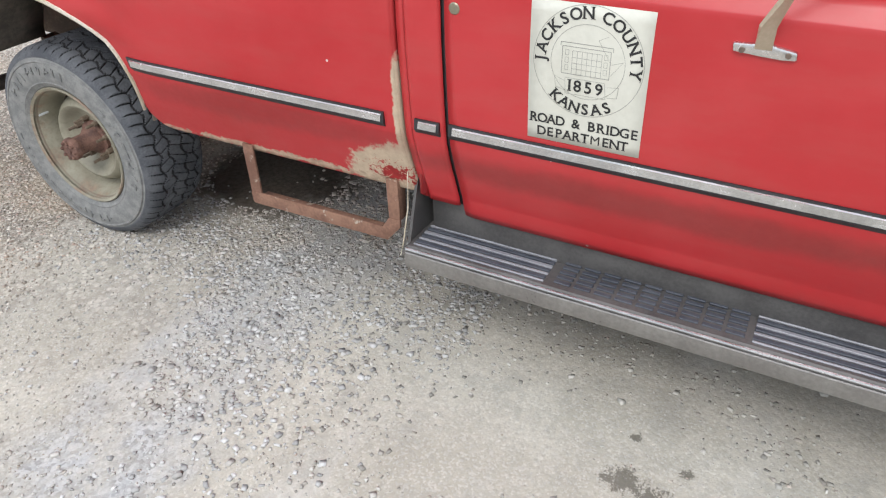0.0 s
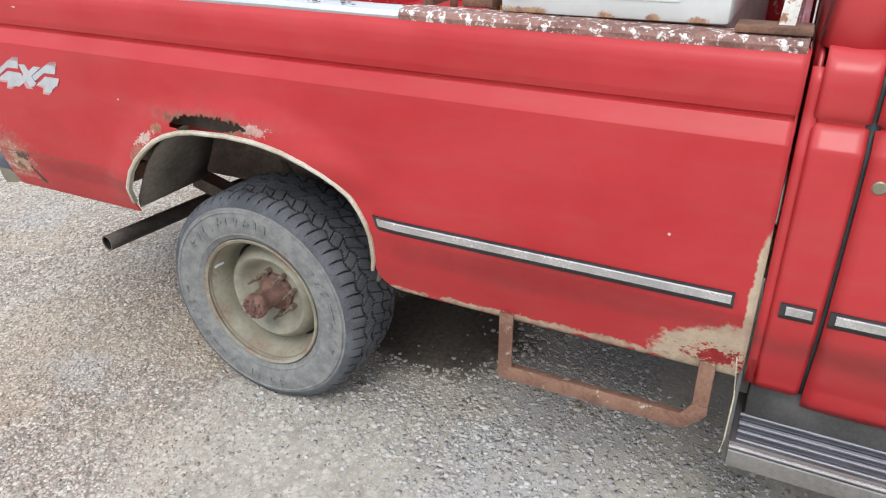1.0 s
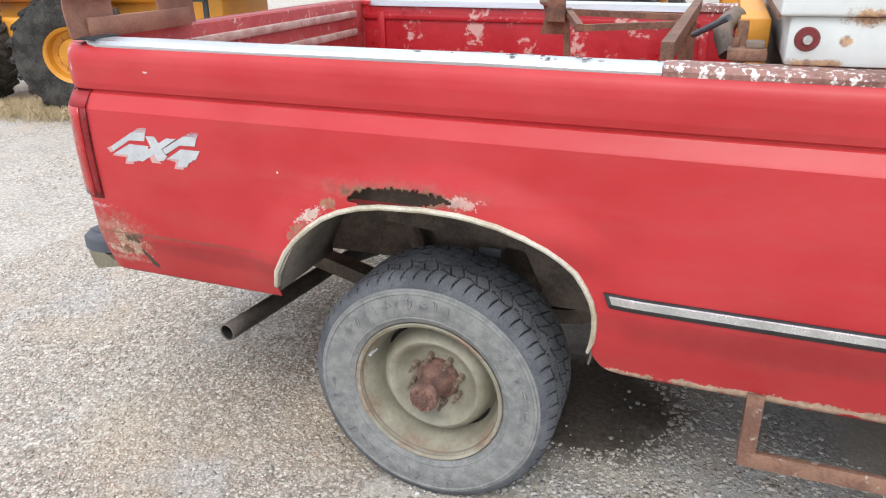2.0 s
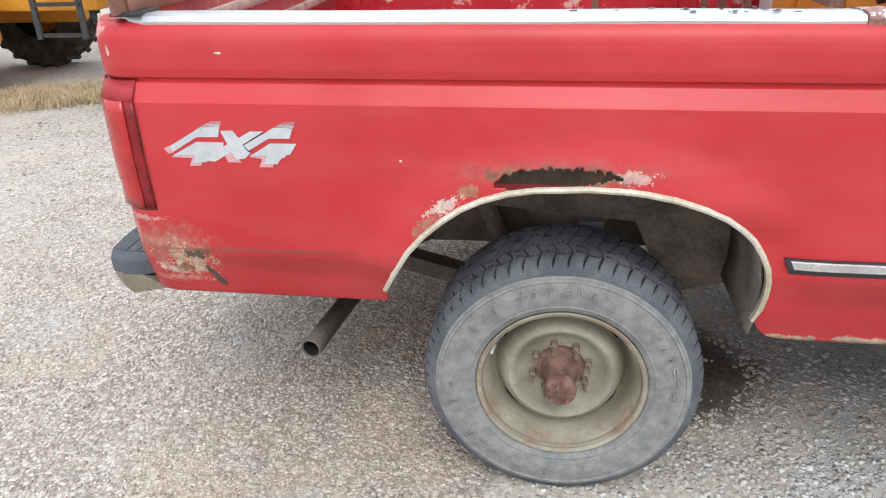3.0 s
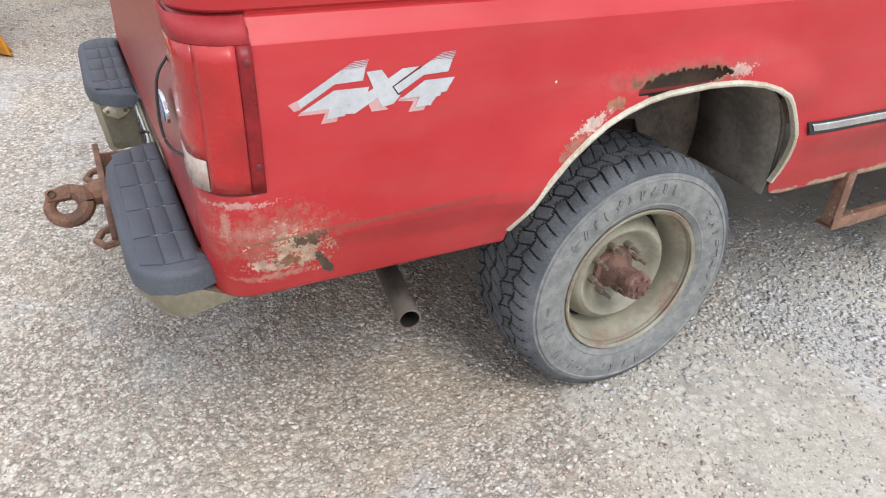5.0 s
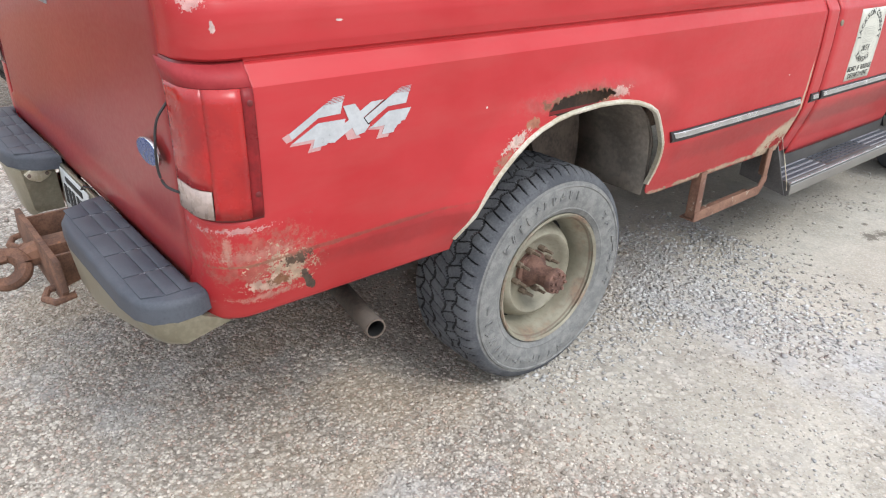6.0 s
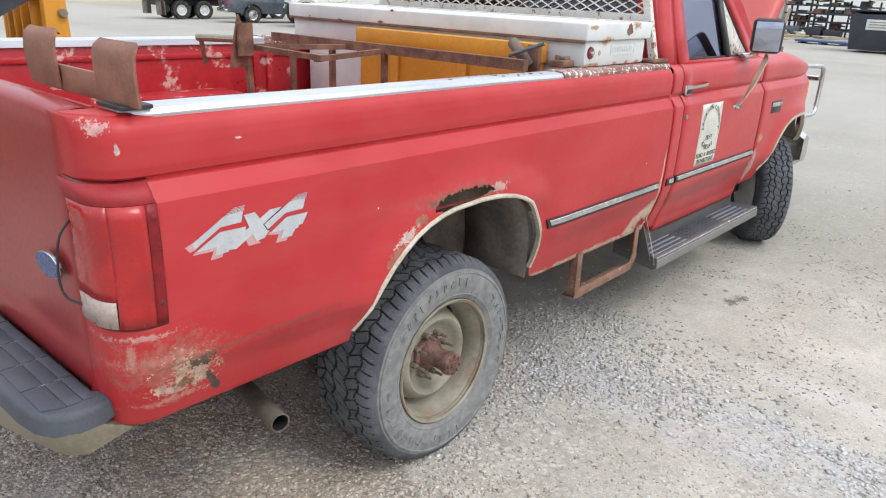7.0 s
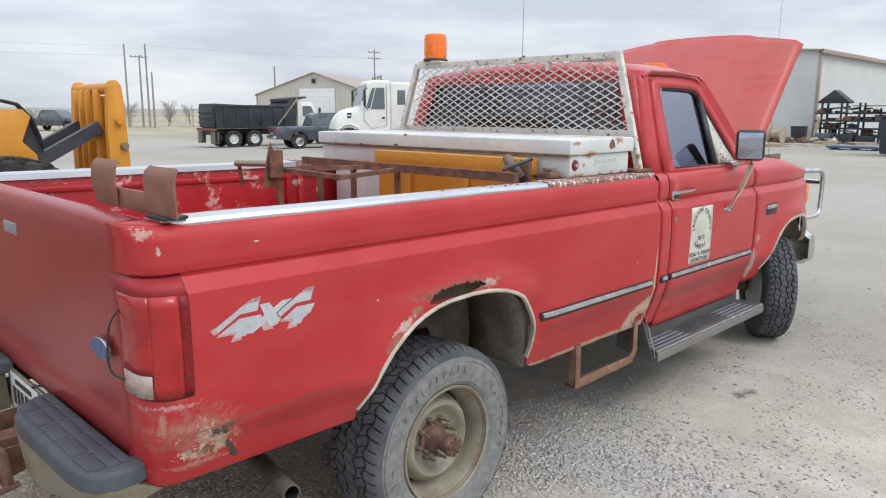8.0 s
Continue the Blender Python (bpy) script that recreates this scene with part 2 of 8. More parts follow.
M_LINER = varied("dusty_wheel_liner", (0.125, 0.11, 0.092), (0.25, 0.215, 0.18), 0.8, 0, 6, 60, 0.001)
M_CHROME = varied("worn_chrome", (0.52, 0.52, 0.52), (0.68, 0.67, 0.66), 0.22, 1.0, 12, 160, 0.0002, spread=0.08)
M_ALU = varied("brushed_aluminium_rail", (0.54, 0.56, 0.59), (0.66, 0.68, 0.71), 0.42, 0.85, 6, 120, 0.0003, spot=(0.30, 0.30, 0.31), spot_at=0.70, stretch=(0.3, 4, 4))
M_STEEL = varied("bare_bumper_steel", (0.24, 0.22, 0.16), (0.36, 0.33, 0.25), 0.42, 0.55, 5, 90, 0.0005, spot=(0.22, 0.17, 0.10), spot_at=0.68)
M_DRUM = varied("pale_dusty_drum", (0.42, 0.42, 0.43), (0.58, 0.58, 0.58), 0.6, 0.1, 8, 90, 0.001)
M_BLACK = varied("black_plastic", (0.018, 0.019, 0.021), (0.035, 0.036, 0.038), 0.5, 0, 20, 200, 0.0005)
M_STEP = varied("blue_black_step_pad", (0.045, 0.052, 0.068), (0.085, 0.093, 0.11), 0.62, 0, 8, 160, 0.0008)
M_BOARD = varied("grey_running_board", (0.075, 0.072, 0.07), (0.13, 0.125, 0.12), 0.5, 0.1, 6, 120, 0.0007, spot=(0.2, 0.17, 0.13), spot_at=0.66)
M_BOARDFACE = varied("dusty_board_face", (0.20, 0.19, 0.18), (0.29, 0.28, 0.26), 0.4, 0.35, 5, 100, 0.0004)
M_RUBBER = varied("dusty_tyre_rubber", (0.068, 0.073, 0.083), (0.135, 0.141, 0.152), 0.85, 0, 10, 150, 0.0006, spec=0.3)
# groove shade painted in: darker rubber than on the tread blocks
M_GROOVE = varied("shaded_groove_rubber", (0.022, 0.022, 0.024), (0.045, 0.045, 0.047), 0.8, 0, 10, 150, 0.0, spec=0.2)
M_SIDEWALL = varied("dusty_sidewall", (0.17, 0.174, 0.172), (0.265, 0.266, 0.255), 0.9, 0, 30, 240, 0.0034, spec=0.2)


def rim_paint():
    """Khaki-beige wheel enamel: dust in the dish, rust stains round the bead and down the barrel."""
    k = Nodes("beige_painted_rim", 0.6)
    ax = k.axes()
    f = k.noise(7, 5, 0.6)
    col = k.mix(k.ramp(f, 0.35, 0.65), (0.225, 0.21, 0.155), (0.345, 0.325, 0.25))
    col = k.mix(k.math("MULTIPLY", k.ramp(k.noise(70, 4, seed=3), 0.45, 0.7), 0.3), col, (0.16, 0.135, 0.095))
    r = k.math("SQRT", k.math("ADD", k.math("POWER", k.math("ABSOLUTE", ax[0]), 2.0), k.math("POWER", k.math("ABSOLUTE", ax[2]), 2.0)))
    bead = k.math("MULTIPLY", k.ramp(r, 0.196, 0.208), k.ramp(k.noise(12, 6, 0.7, seed=5), 0.46, 0.62))
    col = k.mix(k.math("MULTIPLY", bead, 0.75), col, k.mix(k.ramp(k.noise(50, 5, seed=6), 0.4, 0.6), (0.19, 0.125, 0.088), (0.29, 0.185, 0.125)))
    ring = k.math("MULTIPLY", k.ramp(k.math("ABSOLUTE", k.math("SUBTRACT", r, 0.2145)), 0.003, 0.001), 0.6)
    col = k.mix(ring, col, (0.13, 0.085, 0.055))
    k.colour(col)
    k.roughness(k.ramp(f, 0.3, 0.7, 0.5, 0.75))
    k.bump(k.noise(60, 4), 0.0006, 0.4)
    return k.mat


M_RIM = rim_paint()
M_LIP = varied("tan_arch_moulding", (0.46, 0.40, 0.28), (0.70, 0.67, 0.58), 0.4, 0.3, 5, 120, 0.0004)
M_WHITE = varied("chipped_white_paint", (0.56, 0.58, 0.58), (0.66, 0.68, 0.67), 0.5, 0, 5, 90, 0.0004, spot=(0.26, 0.12, 0.06), spot_at=0.70)


def toolbox_paint():
    """White enamel with rust runs at seams and chips, mottled at two scales."""
    k = Nodes("rust_stained_white_enamel", 0.45)
    col = k.mix(k.ramp(k.noise(5, 5, 0.6), 0.35, 0.65), (0.58, 0.60, 0.585), (0.68, 0.70, 0.685))
    col = k.mix(k.math("MULTIPLY", k.ramp(k.noise(14, 6, 0.7, seed=3), 0.5, 0.75), 0.25), col, (0.45, 0.42, 0.36))
    rough = k.ramp(k.noise(40, 4), 0.3, 0.7, 0.35, 0.6)
    for cx, cz, rx, rz, seed in ((-0.215, 0.004, 0.05, 0.010, 1.0), (-0.13, 0.10, 0.04, 0.016, 2.0), (-0.165, 0.052, 0.010, 0.010, 3.0), (-0.03, 0.006, 0.018, 0.009, 4.0), (0.07, 0.007, 0.015, 0.008, 5.0), (0.16, 0.005, 0.02, 0.008, 6.0), (0.10, 0.16, 0.03, 0.02, 7.0), (-0.25, 0.15, 0.03, 0.008, 8.0)):
        m = k.blob(cx, cz, rx, rz, 1.3, 45, 0.35, seed)
        col = k.mix(k.math("MULTIPLY", m, 0.85), col, k.mix(k.ramp(k.noise(60, 5, seed=seed), 0.4, 0.6), (0.50, 0.26, 0.10), (0.25, 0.11, 0.05)))
        rough = k.math("MAXIMUM", rough, k.math("MULTIPLY", m, 0.85))
    k.colour(col)
    k.roughness(rough)
    k.bump(k.noise(30, 4), 0.0005, 0.3)
    return k.mat


M_TOOLBOX = toolbox_paint()
M_WHITERUST = varied("rusty_white_paint", (0.55, 0.53, 0.48), (0.7, 0.68, 0.62), 0.6, 0, 14, 120, 0.001, spot=(0.28, 0.12, 0.06), spot_at=0.55)
M_RAILRUST = varied("flaking_rail_paint", (0.16, 0.075, 0.06), (0.33, 0.18, 0.15), 0.75, 0, 26, 140, 0.0015, spot=(0.74, 0.72, 0.69), spot_at=0.53, stretch=(0.5, 1, 1))
M_YELLOW = varied("machine_yellow", (0.56, 0.235, 0.02), (0.68, 0.30, 0.03), 0.5, 0, 4, 70, 0.0004, spot=(0.30, 0.14, 0.05), spot_at=0.74)
M_DARKSTEEL = varied("dark_blue_steel", (0.03, 0.035, 0.045), (0.06, 0.068, 0.08), 0.5, 0.1, 6, 90, 0.0004)
M_SIGN = varied("cream_sign_sheet", (0.58, 0.575, 0.50), (0.64, 0.635, 0.555), 0.45, 0, 6, 60, 0.0001)
M_INK = varied("black_ink", (0.015, 0.015, 0.015), (0.03, 0.03, 0.03), 0.6, 0, 20, 90, 0)
M_FAINT = varied("faint_grey_ink", (0.30, 0.30, 0.27), (0.38, 0.38, 0.34), 0.6, 0, 20, 90, 0)
M_DECAL = varied("silver_decal", (0.44, 0.455, 0.47), (0.53, 0.545, 0.56), 0.4, 0.1, 20, 120, 0.0001)
M_DECALSH = varied("pale_red_decal_shadow", (0.50, 0.27, 0.27), (0.56, 0.34, 0.33), 0.45, 0, 20, 120, 0)
M_CAVITY = varied("brown_cavity", (0.06, 0.042, 0.032), (0.13, 0.09, 0.068), 0.9, 0, 14, 90, 0.001)
M_RIBLIGHT = varied("scuffed_rib_grey", (0.22, 0.225, 0.25), (0.34, 0.345, 0.37), 0.45, 0.1, 9, 120, 0.0004)
M_LENSEDGE = varied("smoked_red_lens_edge", (0.18, 0.01, 0.013), (0.27, 0.015, 0.018), 0.4, 0, 20, 120, 0.0002, spec=0.3)
M_PIPE = varied("sooty_exhaust_steel", (0.042, 0.036, 0.032), (0.115, 0.092, 0.075), 0.7, 0.2, 10, 120, 0.0006)
# near-black that paints the dark inside the pipe bore and the vent slots
M_HOLEDARK = varied("painted_hole_black", (0.004, 0.004, 0.004), (0.010, 0.009, 0.008), 0.95, 0, 20, 120, 0.0)
M_ROD = varied("dark_grey_rod", (0.055, 0.06, 0.068), (0.11, 0.118, 0.128), 0.6, 0, 20, 120, 0.0005)
M_BLUE = varied("blue_badge", (0.02, 0.05, 0.16), (0.03, 0.07, 0.22), 0.25, 0, 20, 120, 0)
M_ORANGE = varied("orange_lens", (0.85, 0.16, 0.02), (0.95, 0.22, 0.03), 0.3, 0, 30, 100, 0.0002)
M_SEAT = varied("dark_seat_cloth", (0.03, 0.032, 0.04), (0.06, 0.06, 0.07), 0.9, 0, 12, 200, 0.001)
M_BEIGE = varied("tan_mirror_arm", (0.42, 0.35, 0.25), (0.52, 0.44, 0.33), 0.5, 0.1, 15, 120, 0.0004)


def lens_red(name):
    k = Nodes(name, 0.22)
    k.b.inputs["Coat Weight"].default_value = 0.25
    f = k.noise(7, 5, 0.6)
    k.colour(k.mix(k.ramp(f, 0.35, 0.65), (0.30, 0.009, 0.011), (0.43, 0.015, 0.015)))
    k.roughness(k.ramp(k.noise(25, 5), 0.3, 0.7, 0.15, 0.38))
    return k.mat


M_LENS = lens_red("red_lens")
M_LENSDARK = varied("dark_red_lens_edge", (0.13, 0.012, 0.014), (0.19, 0.02, 0.02), 0.4, 0, 20, 120, 0.0003)
M_LENSTOP = varied("pale_red_lens_strip", (0.28, 0.02, 0.026), (0.35, 0.035, 0.04), 0.55, 0, 20, 120, 0.0002, spec=0.3)
M_LENSCLEAR = varied("clear_reverse_lens", (0.36, 0.28, 0.24), (0.48, 0.38, 0.34), 0.3, 0, 30, 120, 0.0002)


def glass(name, tint, rough=0.02, ior=1.7):
    k = Nodes(name, rough)
    k.b.inputs["Transmission Weight"].default_value = 1.0
    k.b.inputs["IOR"].default_value = ior
    k.b.inputs["Specular Tint"].default_value = (0.86, 0.88, 1.0, 1)
    k.colour(tint)
    return k.mat


M_GLASS = glass("tinted_glass", (0.14, 0.15, 0.22))
M_GLASSFILM = glass("reflective_film_glass", (0.12, 0.13, 0.24), ior=3.6)
M_MIRROR = Nodes("mirror_glass", 0.03, 1.0)
M_MIRROR.colour((0.42, 0.45, 0.55))
M_MIRROR = M_MIRROR.mat


def ground_material():
    k = Nodes("gravel_lot", 0.95, spec=0.15)
    ax = k.axes()
    big = k.noise(0.45, 5, 0.6)
    mid = k.noise(2.2, 6, 0.65, seed=2)
    fine = k.noise(45, 5, 0.7, seed=3)
    cell = k.voronoi(95, out="Color")
    cell2 = k.voronoi(160, out="Color")
    dist = k.voronoi(95)
    dist2 = k.voronoi(160)
    # brown pebbly gravel behind the truck, pale packed dust beside it
    side = k.math("ADD", ax[0], k.math("MULTIPLY", k.math("SUBTRACT", mid, 0.5), 1.1))
    side = k.math("ADD", side, k.math("MULTIPLY", k.math("SUBTRACT", k.noise(7, 5, 0.7, seed=8), 0.5), 0.4))
    pale = k.ramp(side, -0.55, 0.15)
    grey = k.n.new("ShaderNodeSeparateColor")
    k.l.new(cell, grey.inputs[0])
    grey2 = k.n.new("ShaderNodeSeparateColor")
    k.l.new(cell2, grey2.inputs[0])
    peb = k.mix(k.ramp(grey.outputs[0], 0.0, 1.0), (0.29, 0.252, 0.21), (0.76, 0.70, 0.62))
    peb = k.mix(k.ramp(grey.outputs[1], 0.74, 0.86), peb, (0.48, 0.33, 0.26))
    peb = k.mix(k.ramp(dist, 0.3, 0.65, 0.0, 0.75), peb, (0.15, 0.128, 0.105))
    peb = k.mix(k.math("MULTIPLY", k.ramp(mid, 0.4, 0.65), 0.4), peb, (0.60, 0.56, 0.49))
    dustc = k.mix(k.ramp(mid, 0.32, 0.68), (0.40, 0.37, 0.305), (0.55, 0.512, 0.435))
    dustc = k.mix(k.math("MULTIPLY", k.ramp(grey2.outputs[0], 0.55, 0.95), 0.35), dustc, (0.72, 0.70, 0.65))
    dustc = k.mix(k.math("MULTIPLY", k.ramp(grey2.outputs[1], 0.6, 0.95), 0.3), dustc, (0.30, 0.285, 0.26))
    dustc = k.mix(k.ramp(fine, 0.40, 0.68, 0.0, 0.5), dustc, (0.38, 0.36, 0.32))
    patch = k.noise(6.0, 6, 0.7, seed=15)
    dustc = k.mix(k.ramp(patch, 0.50, 0.62, 0.0, 0.45), dustc, (0.33, 0.315, 0.28))
    track = k.noise(3.0, 5, 0.65, stretch=(1.0, 0.22, 1.0), seed=16)
    dustc = k.mix(k.ramp(track, 0.52, 0.68, 0.0, 0.4), dustc, (0.62, 0.60, 0.56))
    ahead = k.ramp(k.math("ADD", ax[0], k.math("MULTIPLY", big, 2.0)), 3.2, 5.4)
    rad = k.math("SQRT", k.math("ADD", k.math("POWER", k.math("ABSOLUTE", ax[0]), 2.0), k.math("POWER", k.math("ABSOLUTE", ax[1]), 2.0)))
    ahead = k.math("MAXIMUM", ahead, k.ramp(rad, 6.0, 10.0))
    near = k.ramp(ax[0], 1.3, 0.3)
    rougher = k.math("MAXIMUM", ahead, near)
    peb = k.mix(k.ramp(k.math("ADD", ax[0], k.math("MULTIPLY", mid, 0.6)), -0.9, -1.9, 0.0, 0.22), peb, (0.60, 0.565, 0.505))
    speck = k.noise(26, 7, 0.75, seed=18)
    dustc = k.mix(k.math("MULTIPLY", k.ramp(speck, 0.52, 0.64, 0.0, 0.55), k.math("ADD", k.math("MULTIPLY", rougher, 0.75), 0.25)), dustc, (0.25, 0.235, 0.205))
    speck2 = k.noise(60, 4, 0.7, seed=19)
    dustc = k.mix(k.ramp(speck2, 0.60, 0.70, 0.0, 0.6), dustc, (0.74, 0.72, 0.67))
    dark_zone = k.noise(0.9, 6, 0.7, stretch=(1.0, 0.6, 1.0), seed=20)
    dustc = k.mix(k.math("MULTIPLY", k.ramp(dark_zone, 0.46, 0.62, 0.0, 0.5), ahead), dustc, (0.36, 0.335, 0.29))
    grey3 = k.n.new("ShaderNodeSeparateColor")
    k.l.new(k.voronoi(52, out="Color"), grey3.inputs[0])
    dist3 = k.voronoi(52)
    coarse = k.mix(k.ramp(grey3.outputs[0], 0.0, 1.0), (0.28, 0.243, 0.202), (0.74, 0.685, 0.605))
    coarse = k.mix(k.ramp(dist3, 0.40, 0.70, 0.0, 0.8), coarse, (0.14, 0.118, 0.096))
    peb = k.mix(k.ramp(k.noise(3.0, 5, 0.6, seed=33), 0.35, 0.6, 0.25, 0.6), peb, coarse)
    dustc = k.mix(k.math("MULTIPLY", k.math("MULTIPLY", near, k.ramp(k.noise(2.4, 5, 0.6, seed=34), 0.38, 0.58)), 0.38), dustc, coarse)
    dustc = k.mix(k.math("MULTIPLY", ahead, 0.3), dustc, coarse)
    dustc = k.mix(k.math("MULTIPLY", ahead, 0.5), dustc, (0.40, 0.37, 0.315))
    rut = k.noise(1.1, 6, 0.7, stretch=(0.35, 1.3, 1.0), seed=30)
    dustc = k.mix(k.math("MULTIPLY", k.ramp(rut, 0.43, 0.60, 0.0, 0.6), ahead), dustc, (0.33, 0.315, 0.28))
    grain = k.noise(11, 8, 0.8, seed=31)
    dustc = k.mix(k.math("MULTIPLY", k.ramp(grain, 0.50, 0.60, 0.0, 0.5), ahead), dustc, (0.27, 0.26, 0.235))
    dustc = k.mix(k.math("MULTIPLY", ahead, 0.5), dustc, (0.25, 0.235, 0.20))
    peb = k.mix(k.ramp(k.noise(1.5, 5, 0.6, seed=41), 0.50, 0.64, 0.0, 0.35), peb, (0.52, 0.42, 0.30))
    peb = k.mix(k.ramp(k.noise(1.9, 5, 0.6, seed=42), 0.52, 0.66, 0.0, 0.35), peb, (0.47, 0.48, 0.485))
    col = k.mix(pale, peb, dustc)
    # a band of grey crushed stone that runs out from under the truck
    band = k.math("ADD", k.math("SUBTRACT", ax[0], k.math("MULTIPLY", ax[1], 0.05)), k.math("MULTIPLY", k.math("SUBTRACT", mid, 0.5), 0.75))
    band = k.math("ABSOLUTE", k.math("SUBTRACT", band, 0.98))
    band = k.math("MULTIPLY", k.ramp(band, 0.34, 0.12), k.ramp(ax[1], 2.0, 0.5))
    stone = k.mix(k.ramp(grey.outputs[2], 0.0, 1.0), (0.26, 0.265, 0.268), (0.54, 0.545, 0.548))
    stone = k.mix(k.math("MULTIPLY", k.ramp(mid, 0.45, 0.6), 0.6), stone, (0.43, 0.435, 0.44))
    col = k.mix(k.math("MULTIPLY", band, k.ramp(k.noise(4.5, 6, 0.7, seed=43), 0.38, 0.62, 0.2, 0.85)), col, stone)
    # a dark patch on the ground under the bed, oil drips by the board
    dark_patch = k.blob(0.36, -0.30, 0.36, 0.33, 0.45, 4.0, 0.3, 4.0, "xy")
    col = k.mix(k.math("MULTIPLY", dark_patch, 0.92), col, k.mix(k.ramp(fine, 0.35, 0.65), (0.045, 0.036, 0.028), (0.10, 0.082, 0.066)))
    for cx, cy, r, s in ((2.17, -1.20, 0.035, 1.0), (2.26, -1.225, 0.03, 2.0), (2.31, -1.11, 0.012, 3.0), (2.16, -1.05, 0.012, 4.0)):
        col = k.mix(k.math("MULTIPLY", k.blob(cx, cy, r * 1.3, r, 2.2, 45, 0.3, s, "xy"), 0.75), col, (0.10, 0.09, 0.072))
    # farther off: tyre tracks and pale patches
    far = k.noise(0.12, 4, 0.6, stretch=(1, 0.25, 1), seed=12)
    col = k.mix(k.ramp(far, 0.42, 0.62, 0.0, 0.35), col, (0.50, 0.485, 0.455))
    # dry grass beyond the lot
    grass = k.ramp(k.math("ADD", rad, k.math("MULTIPLY", big, 24.0)), 72, 84)
    col = k.mix(grass, col, k.mix(k.ramp(k.noise(0.2, 5, 0.7), 0.4, 0.6), (0.33, 0.295, 0.215), (0.43, 0.385, 0.29)))
    k.colour(col)
    h = k.math("ADD", k.math("MULTIPLY", k.math("SUBTRACT", 1.0, dist), k.math("SUBTRACT", 1.15, pale)), k.math("MULTIPLY", fine, k.math("SUBTRACT", 0.9, k.math("MULTIPLY", pale, 0.4))))
    h = k.math("ADD", h, k.math("MULTIPLY", k.math("SUBTRACT", 1.0, dist2), k.math("SUBTRACT", 0.5, k.math("MULTIPLY", pale, 0.38))))
    h = k.math("ADD", h, k.math("MULTIPLY", k.noise(9, 6, 0.65, seed=22), 1.2))
    h = k.math("ADD", h, k.math("MULTIPLY", k.math("SUBTRACT", 1.0, dist3), k.math("SUBTRACT", 1.3, pale)))
    k.bump(h, 0.005, 0.7)
    return k.mat


M_GROUND = ground_material()


def stone_material(name, a, b, c):
    k = Nodes(name, 0.92, spec=0.2)
    g = k.n.new("ShaderNodeNewGeometry")
    r = g.outputs["Random Per Island"]
    col = k.mix(k.ramp(r, 0.0, 1.0), a, b)
    col = k.mix(k.math("MULTIPLY", k.ramp(k.math("FRACT", k.math("MULTIPLY", r, 7.3)), 0.75, 0.95), 0.8), col, c)
    col = k.mix(k.math("MULTIPLY", k.noise(300, 3), 0.25), col, (0.55, 0.52, 0.47))
    # tan and bluish drifts of the lot
    col = k.mix(k.ramp(k.noise(1.5, 5, 0.6, seed=41), 0.50, 0.64, 0.0, 0.3), col, (0.56, 0.44, 0.31))
    col = k.mix(k.ramp(k.noise(1.9, 5, 0.6, seed=42), 0.52, 0.66, 0.0, 0.3), col, (0.47, 0.48, 0.49))
    k.colour(col)
    return k.mat


M_STONEG = stone_material("grey_crushed_stone", (0.30, 0.30, 0.295), (0.62, 0.615, 0.60), (0.44, 0.41, 0.37))
M_STONEB = stone_material("brown_pebbles", (0.24, 0.207, 0.172), (0.72, 0.655, 0.575), (0.47, 0.335, 0.275))
M_STONEP = stone_material("pale_pebbles", (0.25, 0.238, 0.212), (0.60, 0.58, 0.53), (0.36, 0.315, 0.27))

# ---------------- geometry helpers ----------------


def finish(name, bm, material, smooth=35.0, doubles=0.0):
    if doubles:
        bmesh.ops.remove_doubles(bm, verts=bm.verts, dist=doubles)
    bmesh.ops.recalc_face_normals(bm, faces=bm.faces)
    me = bpy.data.meshes.new(name)
    bm.to_mesh(me)
    bm.free()
    for m in (material if isinstance(material, (list, tuple)) else [material]):
        me.materials.append(m)
    if smooth:
        me.polygons.foreach_set("use_smooth", [True] * len(me.polygons))
        me.set_sharp_from_angle(angle=radians(smooth))
    return me


def part(name, bm, material, parent, label="", smooth=35.0, doubles=0.0, thick=0.0):
    ob = new(name, finish(name, bm, material, smooth, doubles))
    ob.parent = parent
    if thick:
        s = ob.modifiers.new("thickness", "SOLIDIFY")
        s.thickness = thick
        s.offset = 0
    return tagged(ob, label)


def thing(name, label, category, group="", at=None):
    ob = new(name)
    ob.empty_display_size = 0.1
    if at is not None:
        ob.matrix_basis = at
    return tagged(ob, label, category, group)


def single(name, bm, material, label, category, group="", smooth=35.0, kind=""):
    return tagged(new(name, finish(name, bm, material, smooth)), label, category, group, kind)


RAKE = -0.012


def rake(bm):
    for v in bm.verts:
        v.co.z += RAKE * v.co.x
    return bm


def moved(bm, m):
    bmesh.ops.transform(bm, matrix=m, verts=bm.verts)
    return bm


def box(x0, x1, y0, y1, z0, z1, bevel=0.0, bm=None, m=None, seg=2):
    b = bmesh.new()
    bmesh.ops.create_cube(b, size=1.0)
    bmesh.ops.transform(b, matrix=Matrix.Translation(((x0 + x1) / 2, (y0 + y1) / 2, (z0 + z1) / 2)) @ Matrix.Diagonal((x1 - x0, y1 - y0, z1 - z0, 1)), verts=b.verts)
    if bevel:
        bmesh.ops.bevel(b, geom=b.edges[:], offset=bevel, segments=seg, profile=0.5, affect="EDGES", clamp_overlap=True)
    if m is not None:
        moved(b, m)
    return join(bm, b)


def join(bm, b):
    if bm is None:
        return b
    me = bpy.data.meshes.new("tmp")
    b.to_mesh(me)
    b.free()
    bm.from_mesh(me)
    bpy.data.meshes.remove(me)
    return bm


